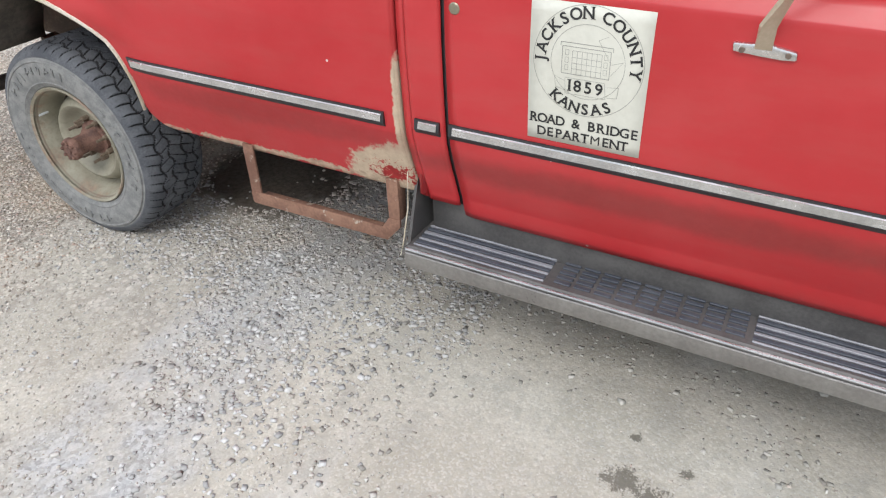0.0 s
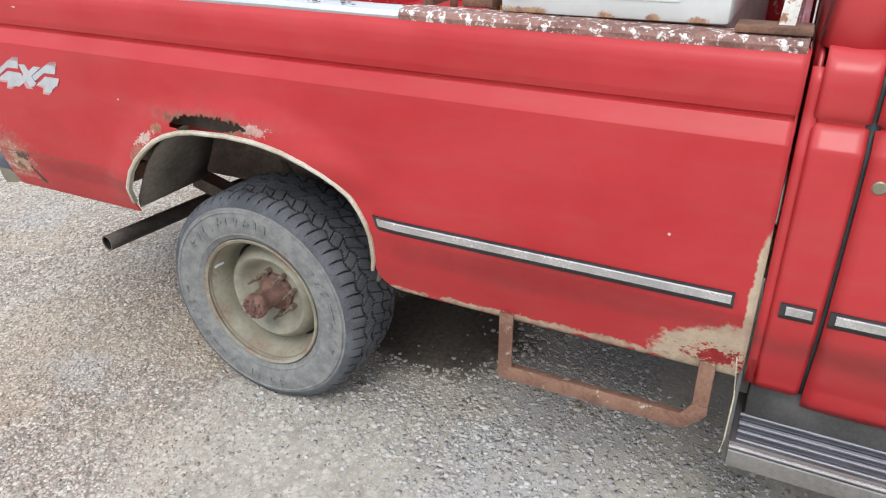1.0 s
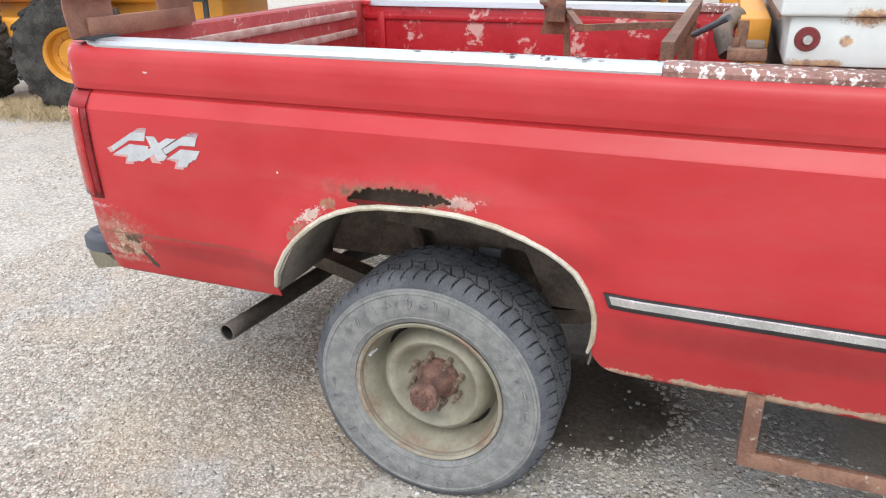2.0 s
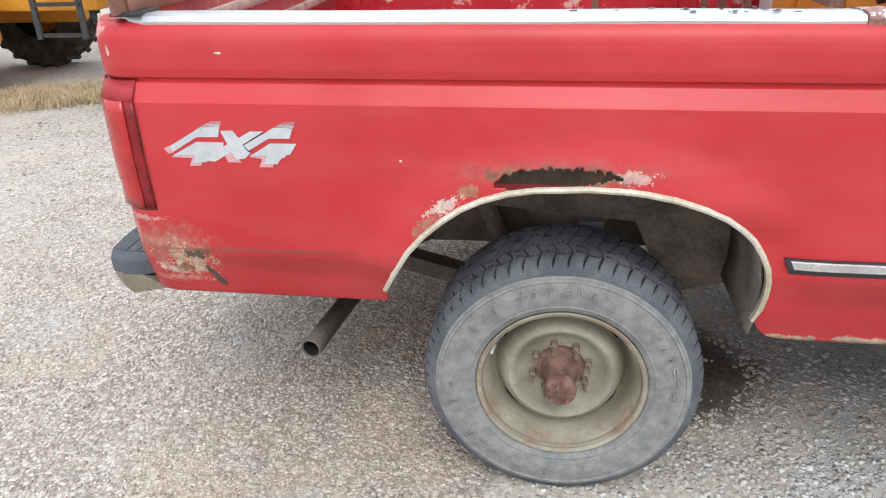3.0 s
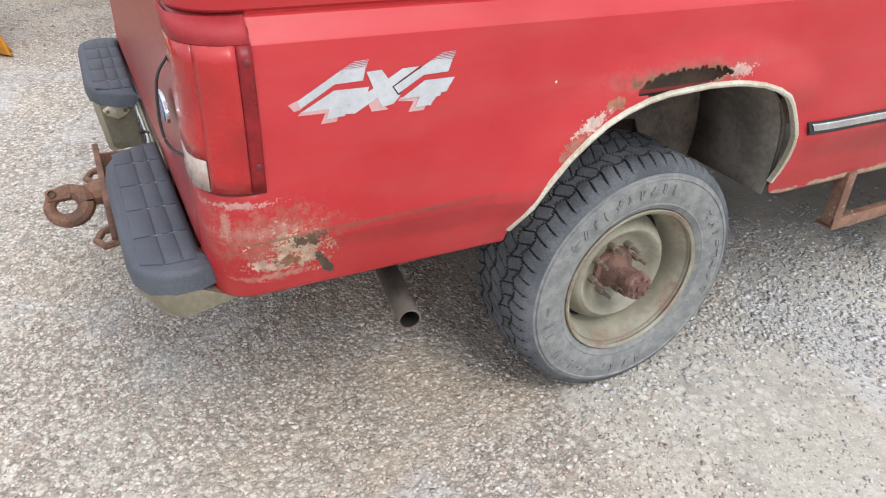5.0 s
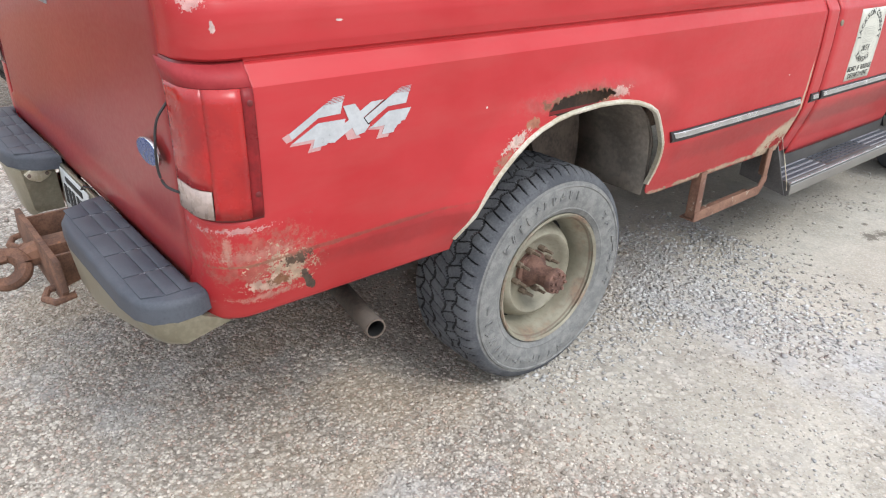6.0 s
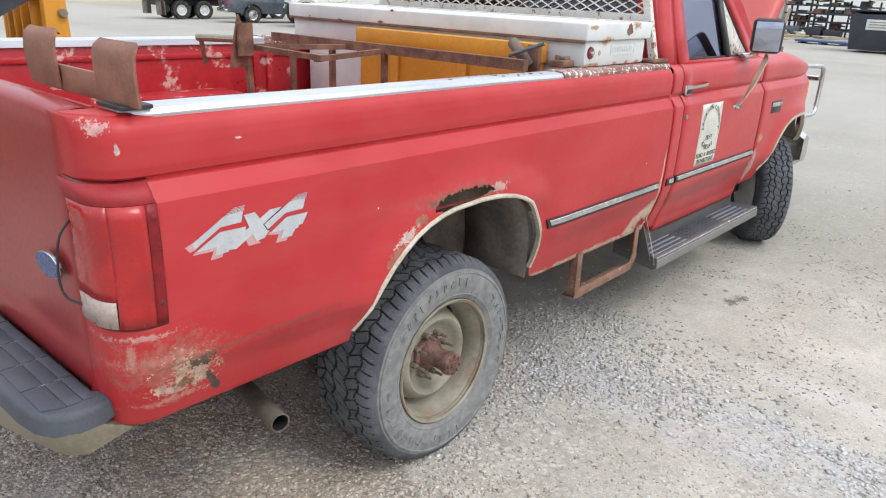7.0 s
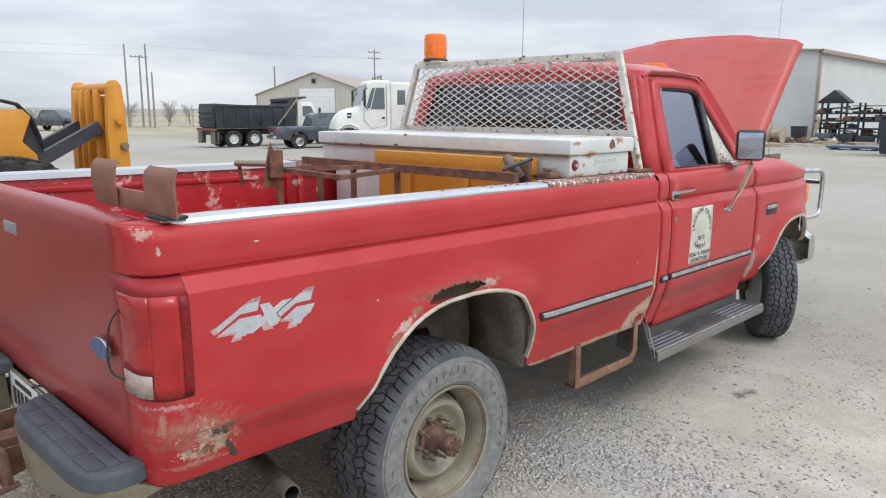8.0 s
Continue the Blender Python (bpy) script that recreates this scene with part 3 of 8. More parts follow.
def prism(pts, axis, a, b, bevel=0.0, bm=None, m=None):
    """A polygon pushed along an axis from a to b; pts are the other two coordinates in order."""
    q = bmesh.new()

    def at(u, v, w):
        return (w, u, v) if axis == "x" else ((u, w, v) if axis == "y" else (u, v, w))
    lo = [q.verts.new(at(u, v, a)) for u, v in pts]
    hi = [q.verts.new(at(u, v, b)) for u, v in pts]
    n = len(pts)
    q.faces.new(lo)
    q.faces.new(hi[::-1])
    for i in range(n):
        q.faces.new((lo[i], hi[i], hi[(i + 1) % n], lo[(i + 1) % n]))
    bmesh.ops.recalc_face_normals(q, faces=q.faces)
    if bevel:
        bmesh.ops.bevel(q, geom=q.edges[:], offset=bevel, segments=2, profile=0.5, affect="EDGES", clamp_overlap=True)
    if m is not None:
        moved(q, m)
    return join(bm, q)


def lathe(prof, n=48, bm=None, m=None, closed=False):
    """Turns (radius, y) pairs about the y axis."""
    q = bmesh.new()
    rings = []
    for i in range(n):
        a = 2 * math.pi * i / n
        rings.append([q.verts.new((r * math.cos(a), y, r * math.sin(a))) for r, y in prof])
    k = len(prof)
    for i in range(n):
        p, s = rings[i], rings[(i + 1) % n]
        for j in range(k if closed else k - 1):
            jj = (j + 1) % k
            q.faces.new((p[j], p[jj], s[jj], s[j]))
    bmesh.ops.remove_doubles(q, verts=q.verts, dist=1e-5)
    if m is not None:
        moved(q, m)
    return join(bm, q)


def tube(pts, r, n=8, bm=None, caps=True, flat=None):
    """A round bar (or, with flat=(w, h), a flat one) along points."""
    q = bmesh.new()
    pts = [Vector(p) for p in pts]
    rings = []
    ref = Vector((0, 0, 1))
    for i, p in enumerate(pts):
        d = (pts[min(i + 1, len(pts) - 1)] - pts[max(i - 1, 0)]).normalized()
        up = ref if abs(d.dot(ref)) < 0.95 else Vector((0, 1, 0))
        s = d.cross(up).normalized()
        u = s.cross(d).normalized()
        rr = r[i] if isinstance(r, (list, tuple)) else r
        if flat:
            w, h = flat
            offs = [(-w, -h), (w, -h), (w, h), (-w, h)]
            rings.append([q.verts.new(p + s * a / 2 + u * b / 2) for a, b in offs])
        else:
            rings.append([q.verts.new(p + (s * math.cos(2 * math.pi * k / n) + u * math.sin(2 * math.pi * k / n)) * rr) for k in range(n)])
    k = len(rings[0])
    for i in range(len(rings) - 1):
        for j in range(k):
            q.faces.new((rings[i][j], rings[i][(j + 1) % k], rings[i + 1][(j + 1) % k], rings[i + 1][j]))
    if caps:
        q.faces.new(rings[0][::-1])
        q.faces.new(rings[-1])
    return join(bm, q)


def loft(rings, bm=None, closed=True, caps=True):
    q = bmesh.new()
    rows = [[q.verts.new(p) for p in ring] for ring in rings]
    k = len(rows[0])
    for i in range(len(rows) - 1):
        for j in range(k if closed else k - 1):
            q.faces.new((rows[i][j], rows[i][(j + 1) % k], rows[i + 1][(j + 1) % k], rows[i + 1][j]))
    if closed and caps:
        q.faces.new(rows[0][::-1])
        q.faces.new(rows[-1])
    return join(bm, q)


def sheet(points):
    """A surface through rows of points; None leaves a hole."""
    q = bmesh.new()
    v = [[q.verts.new(p) if p is not None else None for p in row] for row in points]
    for i in range(len(v) - 1):
        for j in range(len(v[0]) - 1):
            f = [v[i][j], v[i + 1][j], v[i + 1][j + 1], v[i][j + 1]]
            if all(f):
                try:
                    q.faces.new(f)
                except ValueError:
                    pass
    return q


def lerp(pts, x):
    """Linear look-up in sorted (x, y) pairs."""
    if x <= pts[0][0]:
        return pts[0][1]
    for (a, b), (c, d) in zip(pts, pts[1:]):
        if x <= c:
            return b + (d - b) * (x - a) / (c - a)
    return pts[-1][1]


def smooth01(x):
    x = min(max(x, 0.0), 1.0)
    return x * x * (3 - 2 * x)


def frange(a, b, step):
    n = max(1, round((b - a) / step))
    return [a + (b - a) * i / n for i in range(n + 1)]


def eased(pts, n=6):
    """A smooth path through a few points."""
    p = [Vector(a) for a in pts]
    p = [2 * p[0] - p[1]] + p + [2 * p[-1] - p[-2]]
    out = []
    for a, b, c, d in zip(p, p[1:], p[2:], p[3:]):
        for i in range(n):
            t = i / n
            out.append(0.5 * (2 * b + (c - a) * t + (2 * a - 5 * b + 4 * c - d) * t * t + (3 * b - a - 3 * c + d) * t ** 3))
    return out + [p[-2]]


def text_mesh(body, size, bold=0.0):
    """The outline of a word as flat faces in the xy plane, centred."""
    cu = bpy.data.curves.new("word", "FONT")
    cu.body, cu.size, cu.offset = body, size, bold
    cu.align_x, cu.align_y, cu.resolution_u = "CENTER", "CENTER", 3
    ob = new("word", cu)
    bpy.context.view_layer.update()
    me = ob.to_mesh()
    q = bmesh.new()
    q.from_mesh(me)
    ob.to_mesh_clear()
    bpy.data.objects.remove(ob)
    bpy.data.curves.remove(cu)
    return q

# ---------------- ground ----------------


def dip(x, y):
    """The lot falls away gently beyond the truck."""
    return -min(0.018 * max(0.0, 0.96 * y - 0.27 * x - 6.0), 0.55)


def build_ground():
    xs = [-600, -250, -90, -40, -15, -8] + frange(-6, 6, 0.5) + [8, 15, 25, 32, 40, 60, 90, 250, 600]
    rows = [[(x, y, dip(x, y)) for y in xs] for x in xs]
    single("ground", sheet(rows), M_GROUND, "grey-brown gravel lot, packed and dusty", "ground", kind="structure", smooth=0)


build_ground()


def stones(name, material, label, count, place, size, rng):
    """Loose stones as one scattered mesh: jittered eight-cornered chips, half sunk in the ground."""
    base = np.array([(x, y, z) for x in (-1, 1) for y in (-1, 1) for z in (-1, 1)], float) * 0.72
    quads = ((0, 1, 3, 2), (4, 6, 7, 5), (0, 4, 5, 1), (2, 3, 7, 6), (0, 2, 6, 4), (1, 5, 7, 3))
    faces = np.array([tri for a, b, c, d in quads for tri in ((a, b, c), (a, c, d))])
    pos, rad = place(count, rng), size(count, rng)
    # most stones are left out of the dark patch under the bed
    dark_zone = ((pos[:, 0] - 0.36) / 0.30) ** 2 + ((pos[:, 1] + 0.30) / 0.28) ** 2 < 1
    pos = pos[~dark_zone | (rng.random(len(pos)) < 0.06)]
    n = len(pos)
    v = np.repeat(base[None], n, 0) * (1 + rng.uniform(-0.55, 0.35, (n, 8, 3)))
    v *= rng.uniform(0.5, 1.3, (n, 1, 3)) * rad[:n, None, None]
    v[:, :, 2] *= 0.46
    a = rng.uniform(0, 2 * np.pi, n)
    c, s = np.cos(a)[:, None], np.sin(a)[:, None]
    x, y = v[:, :, 0] * c - v[:, :, 1] * s, v[:, :, 0] * s + v[:, :, 1] * c
    v = np.stack((x + pos[:, :1], y + pos[:, 1:2], v[:, :, 2] + rad[:n, None] * 0.16), 2).reshape(-1, 3)
    f = (faces[None] + 8 * np.arange(n)[:, None, None]).reshape(-1, 3)
    me = bpy.data.meshes.new(name)
    me.vertices.add(len(v))
    me.vertices.foreach_set("co", v.ravel())
    me.loops.add(len(f) * 3)
    me.loops.foreach_set("vertex_index", f.ravel())
    me.polygons.add(len(f))
    me.polygons.foreach_set("loop_start", np.arange(len(f)) * 3)
    me.polygons.foreach_set("loop_total", np.full(len(f), 3))
    me.update(calc_edges=True)
    me.materials.append(material)
    tagged(new(name, me), label, "gravel", kind="stuff")


def spread(x0, x1, y0, y1, keep=None):
    def place(n, rng):
        p = np.stack((rng.uniform(x0, x1, n), rng.uniform(y0, y1, n)), 1)
        return p[keep(p, rng)] if keep else p
    return place


def sizes(lo, hi, power=2.5):
    return lambda n, rng: lo + (hi - lo) * rng.random(n) ** power


def clumps(p, scale, at, rng):
    w = np.array([noise.noise(Vector((a * scale, b * scale, 3.7))) for a, b in p])
    return w + rng.normal(0, 0.15, len(p)) > at


def band_keep(p, rng):
    d = np.abs(p[:, 0] - 0.05 * p[:, 1] - 0.95) + rng.normal(0, 0.16, len(p))
    return (d < 0.36) & clumps(p, 2.1, -0.12, rng)


rng = np.random.default_rng(4)
stones("gravel_crushed", M_STONEG, "grey crushed stone in a loose band", 34000, spread(0.1, 1.9, -2.6, 0.8, band_keep), sizes(0.0028, 0.0135, 2.6), rng)
stones("gravel_by_wheel", M_STONEG, "pale grey stones heaped behind the ladder step", 12000,
       spread(-0.1, 1.6, -1.25, -0.2, lambda p, r: np.abs(p[:, 1] + 0.78 - 0.05 * p[:, 0]) + r.normal(0, 0.1, len(p)) < 0.26), sizes(0.0028, 0.0115, 2.4), rng)
stones("gravel_brown", M_STONEB, "brown and grey pebbles on the lot", 62000, spread(-2.9, 0.1, -2.6, 1.2, lambda p, r: r.random(len(p)) > np.clip(p[:, 0] + 0.6, 0, 0.9)), sizes(0.0034, 0.0085, 1.5), rng)
stones("gravel_pale", M_STONEP, "scattered pale pebbles on packed dust", 34000, spread(0.2, 4.6, -2.8, 0.9, lambda p, r: clumps(p, 2.2, 0.06, r)), sizes(0.0018, 0.0105, 2.6), rng)
stones("gravel_ahead", M_STONEP, "pebbles on the lot ahead of the truck", 9000, spread(2.0, 9.0, -5.5, 0.5, lambda p, r: clumps(p, 0.8, -0.05, r)), sizes(0.003, 0.012, 3.0), rng)
stones("gravel_clods", M_STONEB, "darker clods pressed in the dust", 2600, spread(0.6, 7.0, -4.5, -0.2, lambda p, r: clumps(p, 0.9, 0.12, r)), sizes(0.003, 0.008, 2.0), rng)
stones("grit", M_STONEP, "sandy grit on packed dust", 9000, spread(-0.6, 0.9, -3.0, -1.0), sizes(0.0018, 0.0065, 2.4), rng)
stones("gravel_far", M_STONEB, "pebbles over the farther lot", 9000, spread(-4.5, 0.5, 1.0, 6.0), sizes(0.005, 0.016), rng)

# ---------------- the red pickup ----------------
truck = thing("pickup_truck", "faded red four-wheel-drive pickup with rusted long bed and raised hood", "pickup truck")

SIDE = [(0.48, -0.915), (0.52, -0.93), (0.56, -0.938), (0.60, -0.952), (0.65, -0.970), (0.70, -0.986), (0.745, -0.998), (0.76, -0.999), (0.85, -1.004), (1.0, -1.008), (1.09, -1.006),
        (1.141, -1.004), (1.144, -1.0025), (1.181, -0.978), (1.185, -0.970), (1.191, -0.971), (1.197, -0.979), (1.215, -0.983), (1.26, -0.9835), (1.28, -0.981), (1.295, -0.976), (1.305, -0.969), (1.312, -0.962), (1.318, -0.953)]
ARCH = [(-0.455, 0.650), (-0.42, 0.72), (-0.38, 0.785), (-0.34, 0.832), (-0.297, 0.870), (-0.25, 0.904), (-0.2, 0.928), (-0.14, 0.947), (-0.08, 0.957), (0.04, 0.963), (0.12, 0.960),
        (0.165, 0.955), (0.23, 0.943), (0.295, 0.922), (0.345, 0.898), (0.382, 0.870), (0.415, 0.838), (0.44, 0.80), (0.457, 0.765), (0.465, 0.73)]
REAR_XC, REAR_R = -1.04, 0.09


def arch_distance(x, z, cx=0.0):
    """How far a spot of the panel lies outside the wheel opening."""
    best = 9.0
    for (a, b), (c, d) in zip(ARCH, ARCH[1:]):
        t = min(max(((x - cx - a) * (c - a) + (z - b) * (d - b)) / ((c - a) ** 2 + (d - b) ** 2), 0), 1)
        best = min(best, math.hypot(x - cx - a - t * (c - a), z - b - t * (d - b)))
    return best


def side_y(x, z, arch_x=0.0):
    y = lerp(SIDE, z)
    if z > 0.58 and abs(x - arch_x) < 0.7:
        d = arch_distance(x, z, arch_x)
        fade = 1 - 1.35 * smooth01((x - arch_x - 0.18) / 0.26) * smooth01((0.95 - z) / 0.12) if arch_x == 0.0 else 1.0
        y -= 0.024 * fade * smooth01(1 - d / 0.13) * smooth01((z - 0.62) / 0.12)
    return y


def bed_bottom(x):
    if x < -0.455:
        return 0.612
    if x <= 0.465:
        return lerp(ARCH, x)
    return 0.545 + 0.055 * math.exp(-(x - 0.465) / 0.02)


def rust_hole(x, z):
    if not (-0.21 < x < 0.155):
        return False
    n = noise.noise(Vector((x * 22, 0, z * 22))) * 0.006 + noise.noise(Vector((x * 75, 5, 1.3))) * 0.008 + noise.noise(Vector((x * 160, 5, z * 40))) * 0.005
    top = lerp([(-0.172, 0.968), (-0.159, 0.986), (-0.096, 1.003), (-0.05, 1.008), (0.034, 1.005), (0.11, 0.994)], x)
    low = lerp([(-0.172, 0.966), (-0.126, 0.960), (-0.056, 0.964), (0.0, 0.972), (0.043, 0.980), (0.11, 0.991)], x)
    return -0.172 < x < 0.11 and low + n * 0.5 < z < top + n



def bed_side(sign):
    zs = sorted(set([round(z, 4) for z, _ in SIDE] + frange(0.545, 0.95, 0.0105) + frange(0.955, 1.03, 0.004) + frange(1.035, 1.318, 0.0105)))
    xs = sorted(set([-0.4551, -0.455, 0.465, 0.4651] + frange(REAR_XC, -0.455, 0.0125) + frange(-0.454, -0.21, 0.0075) + frange(-0.208, 0.155, 0.0035) + frange(0.16, 0.464, 0.0075) + frange(0.466, 0.52, 0.006) + frange(0.52, 1.455, 0.0125)))
    rows = []
    for a, extra in [(90, 0.06), (90, 0.03)] + [(a, 0.0) for a in range(90, 0, -9)]:
        row = []
        for z in zs:
            z = max(z, 0.612)
            y = side_y(REAR_XC, z)
            ta = radians(a)
            row.append((REAR_XC - REAR_R * math.sin(ta), sign * (-(y + REAR_R * (1 - math.cos(ta)) + extra)) * -1, z) if not 0.872 < z < 1.186 else None)
        rows.append(row)
    for x in xs:
        b = bed_bottom(x)
        row = []
        for z in zs:
            zz = max(z, b)
            if sign > 0 and rust_hole(x, zz) or (x < -1.03 and 0.872 < zz < 1.186):
                row.append(None)
            else:
                row.append((x, sign * side_y(x, zz), zz))
        rows.append(row)
    q = sheet(rows)
    bmesh.ops.remove_doubles(q, verts=q.verts, dist=0.0004)
    bmesh.ops.dissolve_degenerate(q, edges=q.edges[:], dist=0.0002)
    return rake(q)


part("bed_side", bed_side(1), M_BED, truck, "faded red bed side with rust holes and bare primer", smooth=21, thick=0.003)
part("bed_side", bed_side(-1), M_RED, truck, smooth=50, thick=0.003)

# front and rear returns of the bed sides, inner walls, floor, bulkhead
for s in (1, -1):
    q = bmesh.new()
    prof = [(side_y(1.455, z) * s, z) for z in frange(0.55, 1.315, 0.03)]
    ring = [[(1.455, y, z), (1.458, y + s * 0.012, z), (1.455, y + s * 0.10, z)] for y, z in prof]
    part("bed_front_edge", rake(sheet(ring)), M_BED, truck, smooth=50, thick=0.003)
    q = box(-1.05, 1.44, s * -0.872, s * -0.86, 0.9, 1.31, 0.003)
    wall = part("bed_inner_wall", rake(q), M_BEDIN, truck, "scuffed red inner wall of the bed")
    for xr in (-0.95, 0.52, 0.60, 1.35):
        part("wall_rib", rake(box(xr - 0.02, xr + 0.02, min(s * -0.862, s * -0.845), max(s * -0.862, s * -0.845), 0.9, 1.27, 0.006)), M_BEDIN, wall)
    part("wall_rib", rake(box(-1.05, 1.44, min(s * -0.862, s * -0.848), max(s * -0.862, s * -0.848), 1.235, 1.262, 0.006)), M_BEDIN, wall)
    q = bmesh.new()
    pts = [(-0.46, 0.885), (-0.42, 1.02), (-0.30, 1.09), (0.30, 1.09), (0.42, 1.02), (0.49, 0.885)] + [(x * 1.04, 0.55 + (z - 0.55) * 1.05) for x, z in ARCH[::-1] if 0.85 < z]
    prism(pts, "y", s * -0.858, s * -0.64, 0.0, q)
    part("wheel_housing", rake(q), M_BEDIN, truck)
    # outer wheel well: an arch shell open below
    rim_pts = [(x * 1.03, 0.55 + (z - 0.55) * 1.03) for x, z in ARCH] + [(0.475, 0.60)]
    rows = [[(x, s * y, z) for y in (-0.945, -0.85, -0.72, -0.62)] for x, z in [(-0.47, 0.62)] + rim_pts]
    part("wheel_well", rake(sheet(rows)), M_LINER if s > 0 else M_FRAME, truck, "dusty grey wheel well shell", thick=0.004)
    q = prism([(-0.46, 0.74), (-0.40, 0.80), (-0.3, 0.9), (-0.1, 0.985), (0.15, 0.985), (0.35, 0.92), (0.45, 0.82), (0.475, 0.55), (0.28, 0.55), (0.20, 0.72), (-0.25, 0.76)], "y", s * -0.63, s * -0.615)
    part("wheel_well_back", rake(q), M_FRAME, truck)
    part("inner_brace", rake(box(-0.27, 0.25, min(s * -0.953, s * -0.947), max(s * -0.953, s * -0.947), 0.944, 1.07, 0.002)), M_CAVITY, truck)
    # splash flap before the wheel
    q = sheet([[(x, s * y, z) for x, z in ((0.36, 0.91), (0.42, 0.85), (0.455, 0.78), (0.468, 0.70), (0.466, 0.62), (0.455, 0.56))] for y in (-0.942, -0.86, -0.75, -0.63)])
    part("splash_flap", rake(q), M_LINER, truck, "grey dusty splash flap", smooth=60, thick=0.006)
    # the panel's rear inner return beside the tailgate
    q = box(-1.11, -1.04, s * -0.875, s * -0.862, 0.64, 1.31, 0.003)
    part("corner_post", rake(q), M_TAILIN, truck, "worn inner corner post")

q = box(-1.08, 1.44, -0.615, 0.615, 0.865, 0.88, 0.002)
for s in (1, -1):
    for x0, x1 in ((-1.08, -0.49), (0.50, 1.44)):
        box(x0, x1, min(s * 0.614, s * 0.86), max(s * 0.614, s * 0.86), 0.865, 0.88, 0.002, q)
floor = part("bed_floor", rake(q), M_BEDIN, truck, "ribbed red bed floor, scuffed")
for yr in frange(-0.8, 0.8, 0.1):
    for x0, x1 in ((-1.06, -0.5), (0.51, 1.43)) if abs(yr) > 0.58 else ((-1.06, 1.43),):
        part("floor_rib", rake(box(x0, x1, yr - 0.022, yr + 0.022, 0.878, 0.89, 0.004)), M_BEDIN, floor)
q = box(1.425, 1.445, -0.87, 0.87, 0.87, 1.30, 0.004)
for zr in (0.98, 1.10, 1.22):
    box(1.412, 1.428, -0.8, 0.8, zr - 0.02, zr + 0.02, 0.006, q)
part("bed_bulkhead", rake(q), M_BEDIN, truck)

# rails
for s in (1, -1):
    prof = [(-0.962, 1.298), (-0.966, 1.318), (-0.960, 1.329), (-0.93, 1.333), (-0.88, 1.331), (-0.852, 1.326), (-0.848, 1.30), (-0.852, 1.299), (-0.857, 1.318), (-0.95, 1.320), (-0.957, 1.298)]
    rings = []
    for x in [-1.045, -1.02] + frange(-0.98, 0.57, 0.1):
        w = noise.noise(Vector((x * 3, s, 0))) * 0.0025
        cut = smooth01((x + 1.05) / 0.05)
        rings.append([(x, s * (-0.90 + (y + 0.90) * (0.55 + 0.45 * cut)), z + w) for y, z in prof])
    part("rail_cap", rake(loft(rings)), M_ALU, truck, "brushed aluminium bed rail cap with dark specks")
    rings = [[(x, s * y * 1.003, z + 0.003 + noise.noise(Vector((x * 20, s, 2))) * 0.0015) for y, z in prof] for x in frange(0.572, 1.452, 0.04)]
    part("rail_front", rake(loft(rings)), M_RAILRUST, truck, "rusty rail top with flaking white paint")
for s in (1, -1):
    part("rail_seam", rake(box(0.575, 1.45, min(s * -0.966, s * -0.95), max(s * -0.966, s * -0.95), 1.297, 1.3015, 0.001, seg=1)), M_BLACK, truck)
# dark rust pits on the chrome cap
q = bmesh.new()
r0 = random.Random(8)
for i in range(26):
    x = r0.gauss(0.28, 0.11)
    y = -0.905 + r0.uniform(-0.05, 0.035)
    rad = r0.uniform(0.002, 0.007)
    z = 1.3345
    vs = [q.verts.new((x + rad * r0.uniform(0.7, 1.6) * math.cos(a), y + rad * math.sin(a), z)) for a in (0, 1, 2, 3, 4, 5)]
    q.faces.new(vs)
tagged(part("rail_pits", rake(q), M_FRAME, truck, "dark rust pits on the rail", thick=0.001), "dark rust pits on the rail", kind="stuff")

# wheel-arch moulding
for s in (1, -1):
    pts = ARCH + [(0.466, 0.69), (0.462, 0.65), (0.453, 0.608)]
    rings = []
    for i, (x, z) in enumerate(pts):
        a, b = pts[max(i - 1, 0)], pts[min(i + 1, len(pts) - 1)]
        dx, dz = b[0] - a[0], b[1] - a[1]
        ln = math.hypot(dx, dz)
        nx, nz = -dz / ln, dx / ln
        y = side_y(x, max(z, 0.62)) - 0.003
        w = 0.009 if i < len(pts) - 1 else 0.004
        ring = [(-0.003, 0.013), (-0.003, -0.003), (0.003, -0.006), (w, -0.004), (w + 0.002, 0.002), (0.003, 0.004)]
        rings.append([(x + nx * u, s * (y + v), z + nz * u) for u, v in ring])
    part("arch_moulding", rake(loft(rings)), M_LIP, truck, "thin tan and chrome wheel-arch moulding")

# side trim strips: black base with a bright insert
def trim(x0, x1, z0, z1, s=1, arch_x=0.0, lean=0.0):
    """A strip whose rear end leans: the upper edge reaches back beyond the lower one."""
    def ends(z, a, b):
        return a + lean * (z1 - z) / (z1 - z0), b
    h = z1 - z0
    n = max(2, round((x1 - x0) / 0.05))

    def rows(a, b, prof):
        out = []
        for i in range(n + 1):
            ring = []
            for z, d in prof:
                e0, e1 = ends(z, a, b)
                x = e0 + (e1 - e0) * i / n
                ring.append((x, s * (side_y(x, z, arch_x) - d), z))
            out.append(ring)
        return loft(out)
    base = part("side_trim", rake(rows(x0, x1, ((z1, 0.0), (z1, 0.007), (z0 + 0.3 * h, 0.012), (z0, 0.004), (z0, 0.0)))), M_BLACK, truck, "dark grey side trim strip")
    part("bright_insert", rake(rows(x0 + 0.012, x1 - 0.006, ((z1 - 0.1 * h, 0.006), (z1 - 0.18 * h, 0.0115), (z1 - 0.4 * h, 0.0135), (z0 + 0.42 * h, 0.0155), (z0 + 0.36 * h, 0.006)))), M_CHROME, base, "bright chrome strip")


